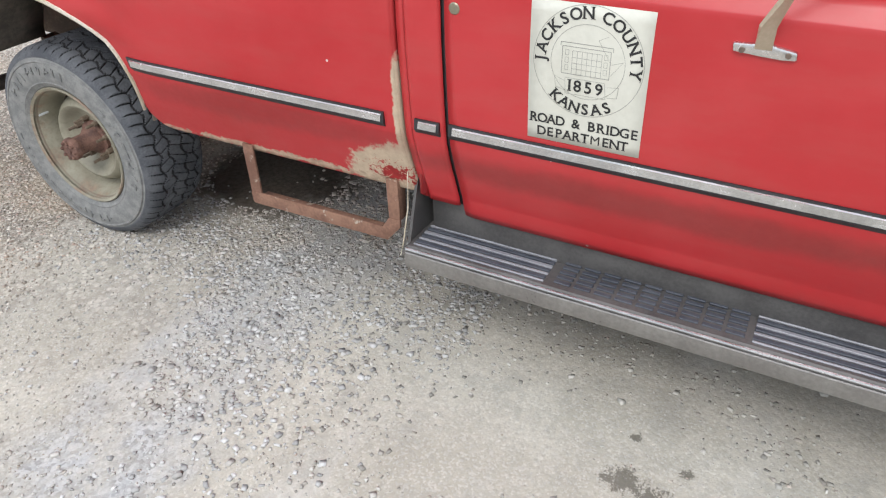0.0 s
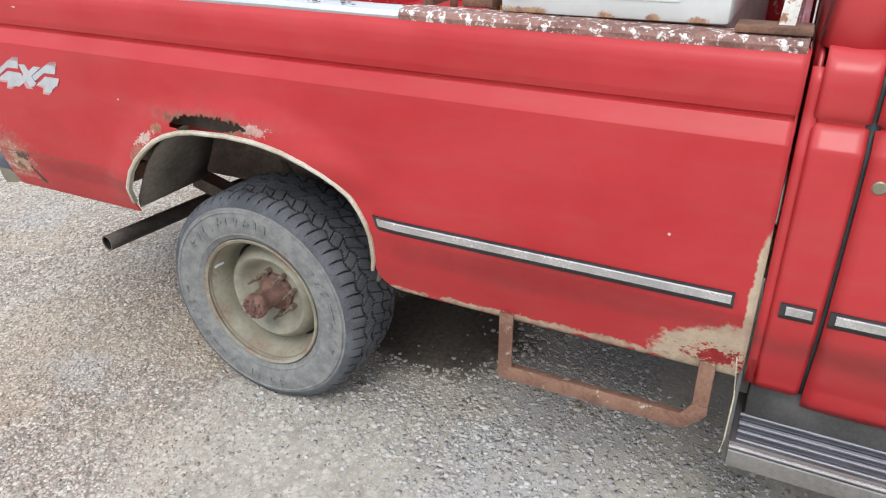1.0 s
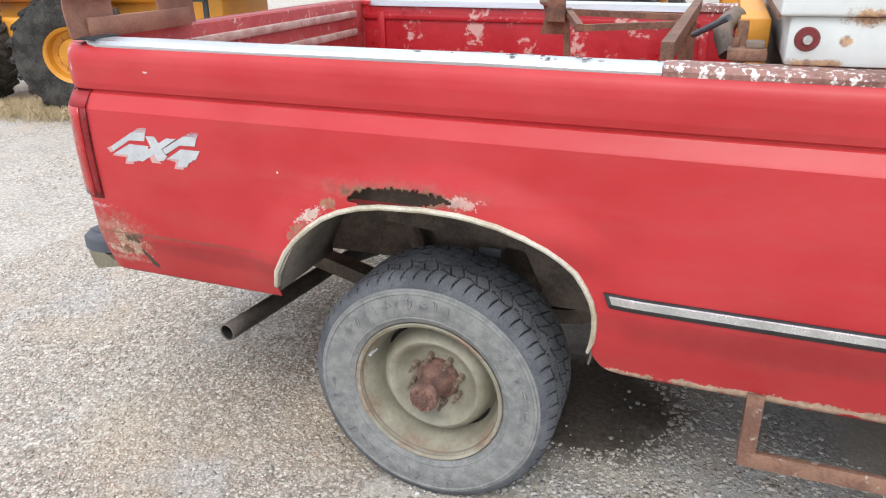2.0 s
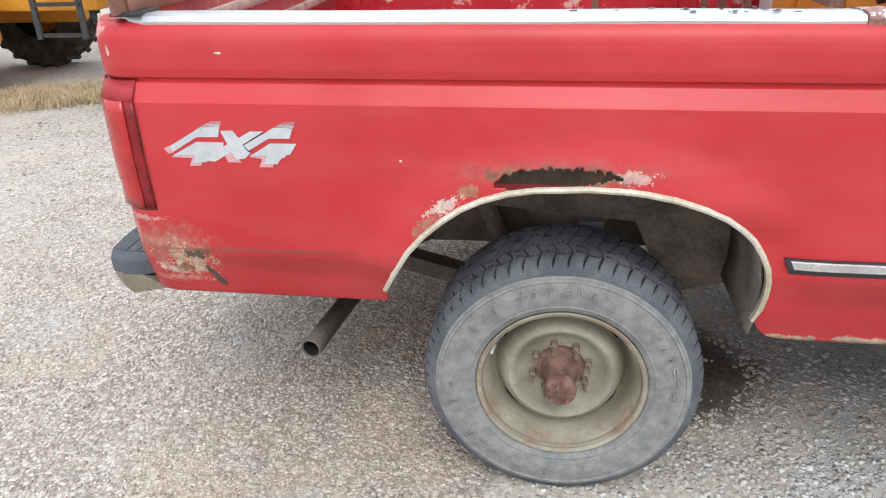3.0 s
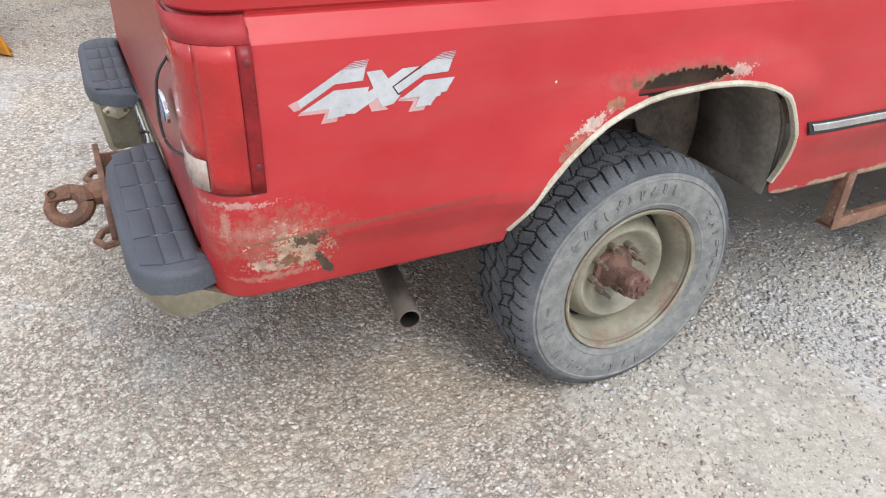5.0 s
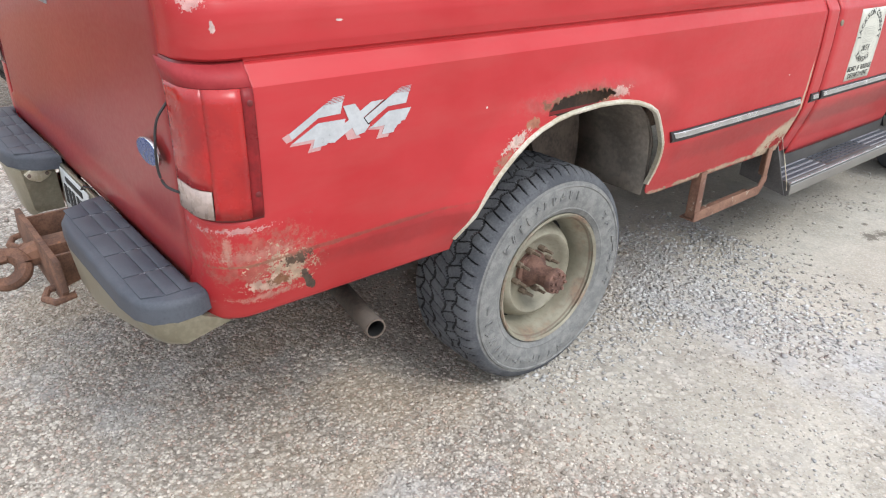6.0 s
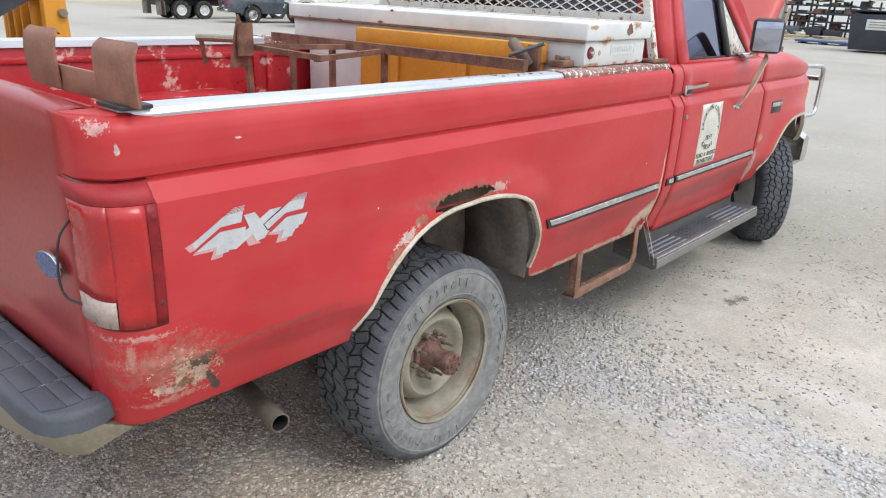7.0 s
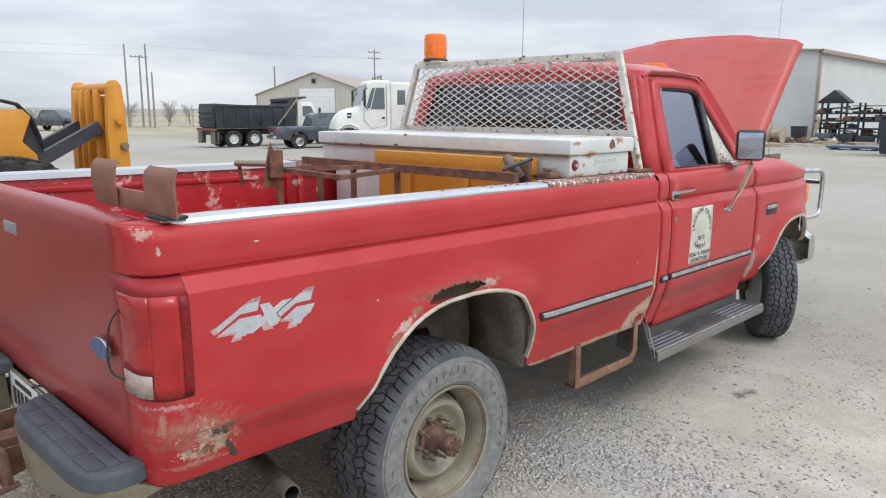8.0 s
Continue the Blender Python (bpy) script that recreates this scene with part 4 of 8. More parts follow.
trim(0.488, 1.412, 0.760, 0.801, lean=0.018)
trim(1.503, 1.572, 0.764, 0.802, arch_x=-9)
trim(1.598, 2.655, 0.764, 0.804, arch_x=-9)
trim(0.488, 1.412, 0.760, 0.801, s=-1, lean=0.018)

# tail lights: lens wraps the corner
for s in (1, -1):
    def lens_pt(a, z, out=0.004):
        y = lerp(SIDE, z) - out
        if a >= 0:
            ta = radians(min(a, 90))
            return (REAR_XC - (REAR_R + out) * math.sin(ta), s * (y + REAR_R * (1 - math.cos(ta)) + max(a - 90, 0) * 0.001), z)
        return (REAR_XC - a * 0.001, s * y, z)

    def lens(a0, a1, z0, z1, out=0.006):
        zs = frange(z0, z1, 0.03)
        return sheet([[lens_pt(a, z, out) for z in zs] for a in frange(a0, a1, 8)])
    light = part("tail_light", rake(lens(-22, 160, 0.868, 1.189, 0.0)), M_LENSDARK, truck, "tall red tail light lens wrapping the bed corner", thick=0.004)
    part("red_lens", rake(lens(48, 150, 0.94, 1.145, 0.008)), M_LENS, light, thick=0.003)
    part("red_lens", rake(lens(4, 48, 0.876, 1.145, 0.008)), M_LENS, light, thick=0.003)
    part("reverse_lens", rake(lens(50, 150, 0.876, 0.938, 0.008)), M_LENSCLEAR, light, "clear yellowed reversing lens", thick=0.003)
    part("top_strip", rake(lens(-19, 152, 1.1455, 1.186, 0.008)), M_LENSTOP, light, "paler strip at the top of the lens", thick=0.003)
    part("edge_strip", rake(lens(-20, 3.5, 0.876, 1.145, 0.007)), M_LENSEDGE, light, thick=0.003)
    for z in (0.925, 1.115):
        m = Matrix.Translation((REAR_XC + 0.010, s * (lerp(SIDE, z) - 0.012), z))
        part("screw", rake(lathe([(0.0, 0.002), (0.005, 0.002), (0.0065, 0.003), (0.0065, 0.01)], 12, m=m)), M_LENSDARK, light, "dark recessed screw")

# tailgate
TG = [(0.645, -1.108), (0.66, -1.125), (0.70, -1.135), (0.755, -1.137), (0.765, -1.131), (0.80, -1.131), (1.12, -1.1315), (1.20, -1.133), (1.27, -1.133), (1.305, -1.131), (1.320, -1.126), (1.328, -1.116), (1.331, -1.10), (1.330, -1.078), (1.322, -1.060)]
for s in (1, -1):
    pts = [(REAR_XC - REAR_R * math.sin(radians(a)), s * (-0.863 - REAR_R * math.cos(radians(a)))) for a in range(0, 91, 10)] + [(-1.13, s * -0.855), (-0.93, s * -0.855), (-0.93, s * -0.953)]
    part("corner_cap", rake(prism(pts, "z", 1.300, 1.322, 0.006)), M_BED, truck, smooth=50)
rows = []
for y in frange(-0.853, 0.853, 0.03):
    e = smooth01((0.853 - abs(y)) / 0.012)
    rows.append([(x + 0.006 * (1 - e), y, z - 0.008 * smooth01((abs(y) - 0.7) / 0.15) * (z > 1.3)) for z, x in TG])
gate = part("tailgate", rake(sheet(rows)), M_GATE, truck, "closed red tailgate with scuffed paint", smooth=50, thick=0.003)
q = box(-1.062, -1.052, -0.85, 0.85, 0.89, 1.325, 0.003)
box(-1.11, -1.055, -0.852, 0.852, 0.65, 0.68, 0.004, q)
for y in (-0.85, 0.85):
    box(-1.115, -1.055, y - 0.004, y + 0.004, 0.65, 1.31, 0.002, q)
panel = part("inner_panel", rake(q), M_TAILIN, gate, "ribbed inner face, paint worn to bare metal")
for zr in (1.00, 1.09, 1.18, 1.265):
    part("panel_rib", rake(box(-1.056, -1.036, -0.76, 0.76, zr - 0.017, zr + 0.017, 0.008)), M_WORNEDGE, panel, "rubbed ridge, paint worn through")
q = box(-1.140, -1.128, -0.02, 0.115, 1.186, 1.226, 0.004)
part("latch_plate", rake(q), M_RIBLIGHT, gate, "dull metal latch plate")
q = box(-1.147, -1.132, 0.305, 0.375, 1.232, 1.262, 0.004)
part("gate_handle", rake(q), M_CHROME, gate, "small chrome latch")
# oval badge, hanging loose at the corner of the gate, and its wire
m = Matrix.Translation((-1.146, -0.742, 0.965)) @ Matrix.Rotation(radians(90), 4, "Z") @ Matrix.Diagonal((1.35, 1, 0.62, 1))
part("oval_badge", rake(lathe([(0.0, 0.008), (0.046, 0.008), (0.048, 0.006), (0.048, 0.0), (0.0, 0.0)], 36, m=m)), M_CHROME, gate, "oval badge with a bright rim")
m = Matrix.Translation((-1.153, -0.742, 0.965)) @ Matrix.Rotation(radians(90), 4, "Z") @ Matrix.Diagonal((1.35, 1, 0.62, 1))
part("badge_face", rake(lathe([(0.0, 0.004), (0.044, 0.003), (0.045, 0.0), (0.0, 0.0)], 36, m=m)), M_BLUE, gate, "dark blue oval face")
part("loose_wire", rake(tube(eased([(-1.135, -0.86, 1.10), (-1.160, -0.852, 1.06), (-1.168, -0.845, 1.0), (-1.168, -0.842, 0.95), (-1.160, -0.85, 0.92), (-1.138, -0.868, 0.905)]), 0.003, 6)), M_BLACK, gate, "thin black wire")

# rear step bumper
bumper = part("rear_bumper", box(-1.135, -1.12, -0.31, 0.31, 0.46, 0.655, 0.01), M_STEEL, truck, "bare steel step bumper with blue-black tread pads")
PAD = [(-1.138, -0.215), (-1.20, -0.232), (-1.252, -0.272), (-1.280, -0.335), (-1.288, -0.42), (-1.284, -0.79), (-1.275, -0.865), (-1.252, -0.910), (-1.205, -0.932), (-1.150, -0.930), (-1.120, -0.915), (-1.122, -0.87), (-1.138, -0.855)]


def bumper_wing(s):
    """The steel wing under a step pad: deep by the middle, cut up toward its end."""
    rings = []
    for y, xt, xb, zb, back, zk in ((-0.262, -1.255, -1.240, 0.50, -1.148, 0.50), (-0.30, -1.274, -1.254, 0.478, -1.145, 0.50), (-0.43, -1.274, -1.252, 0.466, -1.12, 0.50),
                                    (-0.66, -1.271, -1.250, 0.528, -1.10, 0.56), (-0.87, -1.266, -1.246, 0.586, -1.085, 0.605), (-0.905, -1.252, -1.235, 0.590, -1.08, 0.612), (-0.93, -1.215, -1.205, 0.592, -1.085, 0.614)):
        rings.append([(xt, s * y, 0.6535), (xt + 0.002, s * y, 0.63), (xb, s * y, zb + 0.012), (xb + 0.012, s * y, zb), (back, s * y, zk), (-1.155, s * y, 0.652)])
    return loft(rings)


for s in (1, -1):
    part("bumper_wing", bumper_wing(s), M_STEEL, bumper, "bare tarnished steel bumper wing", smooth=40)
    q = prism(PAD, "z", 0.652, 0.704, 0.0)
    edges = [e for e in q.edges if abs(e.verts[0].co.z - 0.704) < 1e-4 and abs(e.verts[1].co.z - 0.704) < 1e-4]
    bmesh.ops.bevel(q, geom=edges, offset=0.017, segments=4, profile=0.5, affect="EDGES", clamp_overlap=True)
    for v in q.verts:
        v.co.y *= s
    part("step_pad", q, M_STEP, bumper, "blue-black plastic step pad with raised squares", smooth=50)
    rows_y = (-0.262, -0.36, -0.497, -0.632, -0.765, -0.895)
    for i, (y0, y1) in enumerate(zip(rows_y, rows_y[1:])):
        for x0, x1 in ((-1.259, -1.2135), (-1.2105, -1.1785), (-1.1755, -1.150)):
            inset = 0.022 if (i == 0 and x0 < -1.25) else 0.0
            tail = 0.018 if (i == 4 and x0 < -1.25) else 0.0
            c = 0.002
            q = prism([(x0, y0 - c - inset), (x1, y0 - c), (x1, y1 + c), (x0, y1 + c + tail)], "z", 0.7035, 0.7068, 0.0012)
            for v in q.verts:
                v.co.y *= s
            part("tread_square", q, M_STEP, bumper)
    for y0 in rows_y[1:5]:
        for x0 in (-1.212, -1.177):
            q = box(x0 - 0.011, x0 + 0.013, s * y0 - 0.0016, s * y0 + 0.0016, 0.7035, 0.7052, 0, seg=1)
            part("pale_scuff", q, M_RIBLIGHT, bumper, "pale worn line in the tread joint")
    m = Matrix.Translation((-1.208, s * -0.2605, 0.632)) @ Matrix.Rotation(0 if s < 0 else math.pi, 4, "Z")
    q = prism([(-0.042, 0.008), (-0.02, 0.022), (0.02, 0.022), (0.042, 0.002), (0.028, -0.014), (0.0, -0.026), (-0.03, -0.012)], "y", -0.007, 0.003, 0.002, m=m)
    plate = part("bolt_plate", q, M_LIP, bumper, "small tan bolted plate")
    for dx in (-0.028, 0.026):
        part("bolt", lathe([(0, -0.011), (0.006, -0.011), (0.007, -0.005)], 8, m=m @ Matrix.Translation((dx, 0, 0.002))), M_FRAME, plate)
PLX = -1.148
part("licence_plate", box(PLX - 0.004, PLX, -0.105, 0.205, 0.515, 0.665, 0.003), M_WHITE, bumper, "white licence plate with dark bars")
for i, y in enumerate((-0.065, -0.02, 0.025, 0.075, 0.12, 0.165)):
    part("plate_bar", box(PLX - 0.0065, PLX - 0.0035, y - 0.014, y + 0.014, 0.55, 0.615, 0.0, seg=1), M_INK, bumper)
part("plate_strip", box(PLX - 0.0065, PLX - 0.0035, -0.04, 0.14, 0.632, 0.650, 0.0, seg=1), M_INK, bumper)
part("plate_backing", box(PLX + 0.002, PLX + 0.012, -0.255, 0.255, 0.50, 0.67, 0.004), M_STEEL, bumper)
part("plate_wire", tube([(PLX - 0.01, -0.12, 0.69), (PLX - 0.025, -0.14, 0.70), (PLX - 0.022, -0.16, 0.715), (PLX, -0.165, 0.705)], 0.003, 6), M_BLACK, bumper)

# hitch with a pintle hook
hitch = part("tow_hitch", box(-1.28, -0.9, -0.045, 0.045, 0.42, 0.51, 0.006), M_RUST, truck, "rusty receiver hitch with a ring hook")
part("cross_tube", box(-1.12, -1.04, -0.55, 0.55, 0.46, 0.53, 0.008), M_RUST, hitch)
q = prism([(-0.26, 0.44), (-0.28, 0.46), (-0.24, 0.54), (0.24, 0.54), (0.26, 0.46), (0.20, 0.41), (-0.20, 0.41)], "x", -1.305, -1.287, 0.003)
part("hitch_plate", q, M_RUST, hitch, "wide rusty hitch plate")
for y in (-0.17, 0.17):
    part("plate_gusset", prism([(-1.288, 0.42), (-1.288, 0.53), (-1.15, 0.53), (-1.12, 0.47)], "y", y - 0.006, y + 0.006, 0.002), M_RUST, hitch)
for y in (-0.22, 0.22):
    part("safety_loop", tube([(-1.27, y - 0.045, 0.44), (-1.325, y - 0.045, 0.43), (-1.345, y, 0.428), (-1.325, y + 0.045, 0.43), (-1.27, y + 0.045, 0.44)], 0.011), M_RUST, hitch)
part("draw_bar", tube([(-1.36, -0.015, 0.475), (-1.33, -0.01, 0.478), (-1.30, -0.005, 0.48)], [0.030, 0.036, 0.040], 10), M_RUST, hitch)
ring = [Vector((0.052 * math.cos(a), 0.044 * math.sin(a), 0)) for a in [2 * math.pi * i / 22 for i in range(23)]]
m = Matrix.Translation((-1.402, -0.035, 0.462)) @ Matrix.Rotation(radians(52), 4, "X") @ Matrix.Rotation(radians(-12), 4, "Y")
q = tube(ring, [0.0225 + 0.004 * math.cos(a * 2 * math.pi / 22) for a in range(23)], 10)
for v in q.verts:
    v.co *= 1 + 0.03 * noise.noise(v.co * 60)
part("hook", moved(q, m), M_RUST, hitch, "thick rusty ring hook")
part("hook_latch", moved(box(-0.052, 0.02, 0.018, 0.056, -0.012, 0.026, 0.008), m), M_RUST, hitch, "rusty hook latch")
part("latch_pin", moved(lathe([(0, -0.03), (0.010, -0.03), (0.011, -0.026), (0.011, 0.03)], 10), m @ Matrix.Translation((-0.03, 0.037, 0.006)) @ Matrix.Rotation(radians(90), 4, "X")), M_FRAME, hitch)

# exhaust, frame rails, axle, springs
part("exhaust_pipe", tube(eased([(0.6, -0.28, 0.52), (0.1, -0.28, 0.58), (-0.30, -0.28, 0.56), (-0.50, -0.31, 0.50), (-0.60, -0.40, 0.462), (-0.63, -0.52, 0.45), (-0.693, -0.938, 0.44)]), 0.0275, 16, caps=False), M_PIPE, truck, "dark open exhaust tailpipe", thick=0.004)
# black lining paints in the unlit bore, along with its soot
part("soot_lining", tube([(-0.632, -0.53, 0.4498), (-0.6925, -0.9375, 0.44)], 0.0245, 16, caps=False), M_HOLEDARK, truck)
part("pipe_lip", lathe([(0.0248, 0.0), (0.0248, -0.002), (0.0292, -0.002), (0.0292, 0.0)], 20, m=Matrix.Translation((-0.693, -0.938, 0.44)) @ Matrix.Rotation(radians(-8), 4, "Z")), M_FRAME, truck, "worn pipe edge")
for s in (1, -1):
    q = box(-1.1, 3.9, s * -0.44, s * -0.38, 0.55, 0.70, 0.006)
    part("frame_rail", q, M_FRAME, truck)
    pts = [(-0.62, s * -0.52, 0.56), (-0.3, s * -0.52, 0.47), (0.0, s * -0.52, 0.44), (0.35, s * -0.52, 0.48), (0.68, s * -0.52, 0.57)]
    part("leaf_spring", tube(pts, 0, flat=(0.07, 0.05)), M_FRAME, truck)
    part("shock_absorber", tube([(-0.12, s * -0.50, 0.42), (-0.3, s * -0.46, 0.85)], 0.03, 10), M_FRAME, truck)
    part("spring_hanger", box(0.62, 0.74, s * -0.56, s * -0.48, 0.50, 0.66, 0.006), M_FRAME, truck)
    part("bump_bracket", prism([(-0.15, 0.78), (0.16, 0.78), (0.10, 0.66), (-0.05, 0.66)], "y", s * -0.60, s * -0.45), M_FRAME, truck)
part("pale_tag", box(0.045, 0.115, -0.603, -0.598, 0.672, 0.700, 0.002), M_RIBLIGHT, truck, "crumpled pale tag on the frame")
part("rear_axle", tube([(0, -0.74, 0.37), (0, -0.1, 0.37), (0, 0.1, 0.37), (0, 0.74, 0.37)], 0.05, 14), M_FRAME, truck)
part("differential", lathe([(0, -0.13), (0.08, -0.12), (0.15, -0.05), (0.16, 0.0), (0.15, 0.05), (0.08, 0.12), (0, 0.13)], 20, m=Matrix.Translation((0, 0.05, 0.37))), M_FRAME, truck)
part("front_axle", tube([(3.378, -0.72, 0.37), (3.378, 0.72, 0.37)], 0.05, 14), M_FRAME, truck)
part("drive_shaft", tube([(0.1, 0.02, 0.40), (1.9, 0.02, 0.52)], 0.045, 12), M_FRAME, truck)
part("fuel_tank", box(0.55, 1.35, -0.36, 0.30, 0.42, 0.72, 0.05, seg=3), M_FRAME, truck)
for x in (-0.95, -0.45, 0.5, 1.2):
    part("cross_member", box(x - 0.04, x + 0.04, -0.86, 0.86, 0.79, 0.86, 0.006), M_FRAME, truck)

# ladder step of rusty angle iron under the bed
q = prism([(0.842, 0.350), (0.85, 0.345), (1.352, 0.345), (1.40, 0.400), (1.40, 0.425), (1.362, 0.425), (1.338, 0.388), (0.842, 0.388)], "y", -0.953, -0.945, 0.0015)
box(0.846, 1.35, -0.945, -0.885, 0.346, 0.353, 0.002, q)
ladder = part("ladder_step", q, M_STEPIRON, truck, "rusty angle-iron step hanging under the bed")
for x0, x1, zb in ((0.842, 0.882, 0.36), (1.362, 1.40, 0.42)):
    q = box(x0, x1, -0.951, -0.943, zb, 0.556, 0.002)
    box(x0 if x0 < 1 else x1 - 0.006, x0 + 0.006 if x0 < 1 else x1, -0.944, -0.91, zb, 0.556, 0.002, q)
    part("upright", q, M_STEPIRON, ladder, "rust-brown steel upright")

# wheels: tread cut into the tyre, beige dished rim, rusty hub


def tyre_mesh():
    """A tyre about the y axis at the origin; the outer side faces -y."""
    n = 960
    half = 0.112
    q = bmesh.new()
    # (radius, y, tread?) over the crown from the outer bead to the inner one
    prof = [(0.222, -0.098, 0), (0.232, -0.112, 0), (0.245, -0.119, 0), (0.248, -0.1215, 0), (0.252, -0.1205, 0), (0.275, -0.1265, 0), (0.30, -0.1275, 0), (0.322, -0.1255, 0), (0.325, -0.1285, 0), (0.331, -0.127, 0), (0.333, -0.1215, 0), (0.339, -0.120, 0), (0.343, -0.119, 1)]
    crown = [(0.356, -0.113, 1), (0.364, -0.106, 1), (0.370, -0.097, 1), (0.373, -0.088, 1)] + [(0.3745 + 0.002 * (1 - (y / 0.09) ** 2), y, 1) for y in frange(-0.082, 0.082, 0.0038)]
    crown += [(0.373, 0.088, 1), (0.370, 0.097, 1), (0.364, 0.106, 1), (0.356, 0.113, 1)]
    prof += crown + [(0.343, 0.119, 0), (0.30, 0.128, 0), (0.25, 0.121, 0), (0.222, 0.098, 0)]
    blocks = 60
    rows, deep = [], []
    for i in range(n):
        a = 2 * math.pi * i / n
        u = (i / n * blocks) % 1.0
        row = []
        depth = []
        for r, y, tread in prof:
            cut = 0.0
            if tread:
                ay = abs(y)
                side = 0.5 if y > 0 else 0.0
                zig = 0.0075 * math.sin(math.pi * (i / n * blocks + side * 2))

                def across(phase, width):
                    e = phase % 1.0
                    return smooth01((1.7 * width - min(e, 1 - e) * 0.039) / width)

                def along(mid):
                    return smooth01((0.0038 - abs(ay - mid)) / 0.0026)
                cut = 0.009 * max(along(0.067 + zig), along(0.026 - zig))
                if ay > 0.067 + zig:
                    cut = max(cut, (0.009 if ay < 0.1 else (0.006 if ay < 0.11 else 0.0)) * across(u + side + 0.22 * math.sin(ay * 40), 0.0014))
                elif ay > 0.026 - zig:
                    cut = max(cut, 0.007 * across(u + side + 0.45 + ay * 12.0, 0.0015))
                else:
                    cut = max(cut, 0.005 * across(u + y * 14.0, 0.0014))
                r = r - cut
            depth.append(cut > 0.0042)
            row.append(q.verts.new((r * math.cos(a), y if y < 0 and not tread else (y + 0.113) * 1.17 - 0.113, r * math.sin(a))))
        rows.append(row)
        deep.append(depth)
    k = len(prof)
    for i in range(n):
        p, s = rows[i], rows[(i + 1) % n]
        for j in range(k - 1):
            f = q.faces.new((p[j], p[j + 1], s[j + 1], s[j]))
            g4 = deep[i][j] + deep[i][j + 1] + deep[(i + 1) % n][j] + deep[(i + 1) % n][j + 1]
            # faces down in the grooves take the rubber with painted shade
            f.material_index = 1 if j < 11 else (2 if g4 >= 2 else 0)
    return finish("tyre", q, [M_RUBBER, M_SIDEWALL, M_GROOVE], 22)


def rim_mesh():
    out = [(0.216, -0.112), (0.226, -0.118), (0.229, -0.113), (0.226, -0.105), (0.217, -0.101), (0.212, -0.094), (0.209, -0.082), (0.204, -0.074), (0.199, -0.05), (0.195, -0.02), (0.190, -0.004), (0.184, 0.004),
           (0.178, -0.006), (0.170, -0.030), (0.160, -0.050), (0.150, -0.061), (0.142, -0.065), (0.134, -0.062), (0.124, -0.048), (0.112, -0.030), (0.098, -0.020), (0.088, -0.018), (0.0, -0.018)]
    back = [(0.0, 0.012), (0.16, 0.045), (0.20, 0.06), (0.214, 0.10), (0.226, 0.105)]
    q = lathe(out + back, 72)
    return finish("rim", q, M_RIM, 40)


def hub_mesh():
    q = lathe([(0.0, -0.146), (0.033, -0.146), (0.041, -0.142), (0.043, -0.134), (0.043, -0.122), (0.037, -0.116), (0.035, -0.075), (0.040, -0.060), (0.050, -0.048), (0.054, -0.036), (0.066, -0.030), (0.068, -0.016), (0.0, -0.014)], 32)
    for i in range(8):
        a = 2 * math.pi * i / 8
        m = Matrix.Translation((0.031 * math.cos(a), 0, 0.031 * math.sin(a)))
        lathe([(0.0, -0.154), (0.0055, -0.154), (0.0075, -0.141)], 6, q, m)
    lathe([(0.0, -0.151), (0.012, -0.151), (0.015, -0.143)], 12, q)
    for v in q.verts:
        d = noise.noise(v.co * 55.0) * 0.0028
        v.co.x *= 1 + d * 6
        v.co.z *= 1 + d * 6
        v.co.y += d
    return finish("hub", q, M_HUB, 40)


def stud_mesh():
    q = lathe([(0.0, -0.078), (0.0052, -0.078), (0.0058, -0.046), (0.0105, -0.045), (0.0105, -0.014)], 6)
    return finish("wheel_stud", q, M_STUD, 40)


def slot_mesh():
    """A short vent slot in the groove between the disc and the barrel, its dark opening painted as a black solid."""
    q = bmesh.new()
    for a0, a1, r0, r1 in ((-15, 15, 0.1725, 0.1875),):
        rings = []
        for a in frange(a0, a1, 3):
            e = math.cos(radians(a / 15 * 88)) ** 0.5
            mid, hw = (r0 + r1) / 2, (r1 - r0) / 2 * e
            c, d = math.cos(radians(a)), math.sin(radians(a))
            rings.append([(r * c, y, r * d) for r, y in ((mid - hw, -0.013), (mid + hw, -0.006), (mid + hw, 0.008), (mid - hw, 0.008))])
        loft(rings, q)
    return finish("vent_slot", q, M_HOLEDARK, 40)


TYRE, RIM, HUB, STUD, SLOT = tyre_mesh(), rim_mesh(), hub_mesh(), stud_mesh(), slot_mesh()
valve_bm = tube([(-0.192, -0.06, 0.06), (-0.196, -0.082, 0.058), (-0.197, -0.096, 0.057)], 0.0045, 8)
VALVE = finish("valve", valve_bm, M_WHITE)
letter_bm = bmesh.new()
r1 = random.Random(3)
for start, count, step in ((150, 10, 7.5), (45, 8, 8.0), (-70, 7, 8.5), (-130, 6, 8.0)):
    for i in range(count):
        a = radians(start - i * step)
        for j in range(2):
            aa = a + radians(r1.uniform(-1.8, 1.8))
            m = Matrix.Rotation(-aa, 4, "Y") @ Matrix.Translation((0.296 + j * r1.uniform(-0.008, 0.008), -0.1285, 0)) @ Matrix.Rotation(radians(r1.choice((0, 0, 90, 25))), 4, "Y")
            box(-0.013, 0.013, -0.0026, 0.002, -0.0026, 0.0026, 0, letter_bm, m)
LETTERS = finish("sidewall_lettering", letter_bm, M_SIDEWALL, 0)


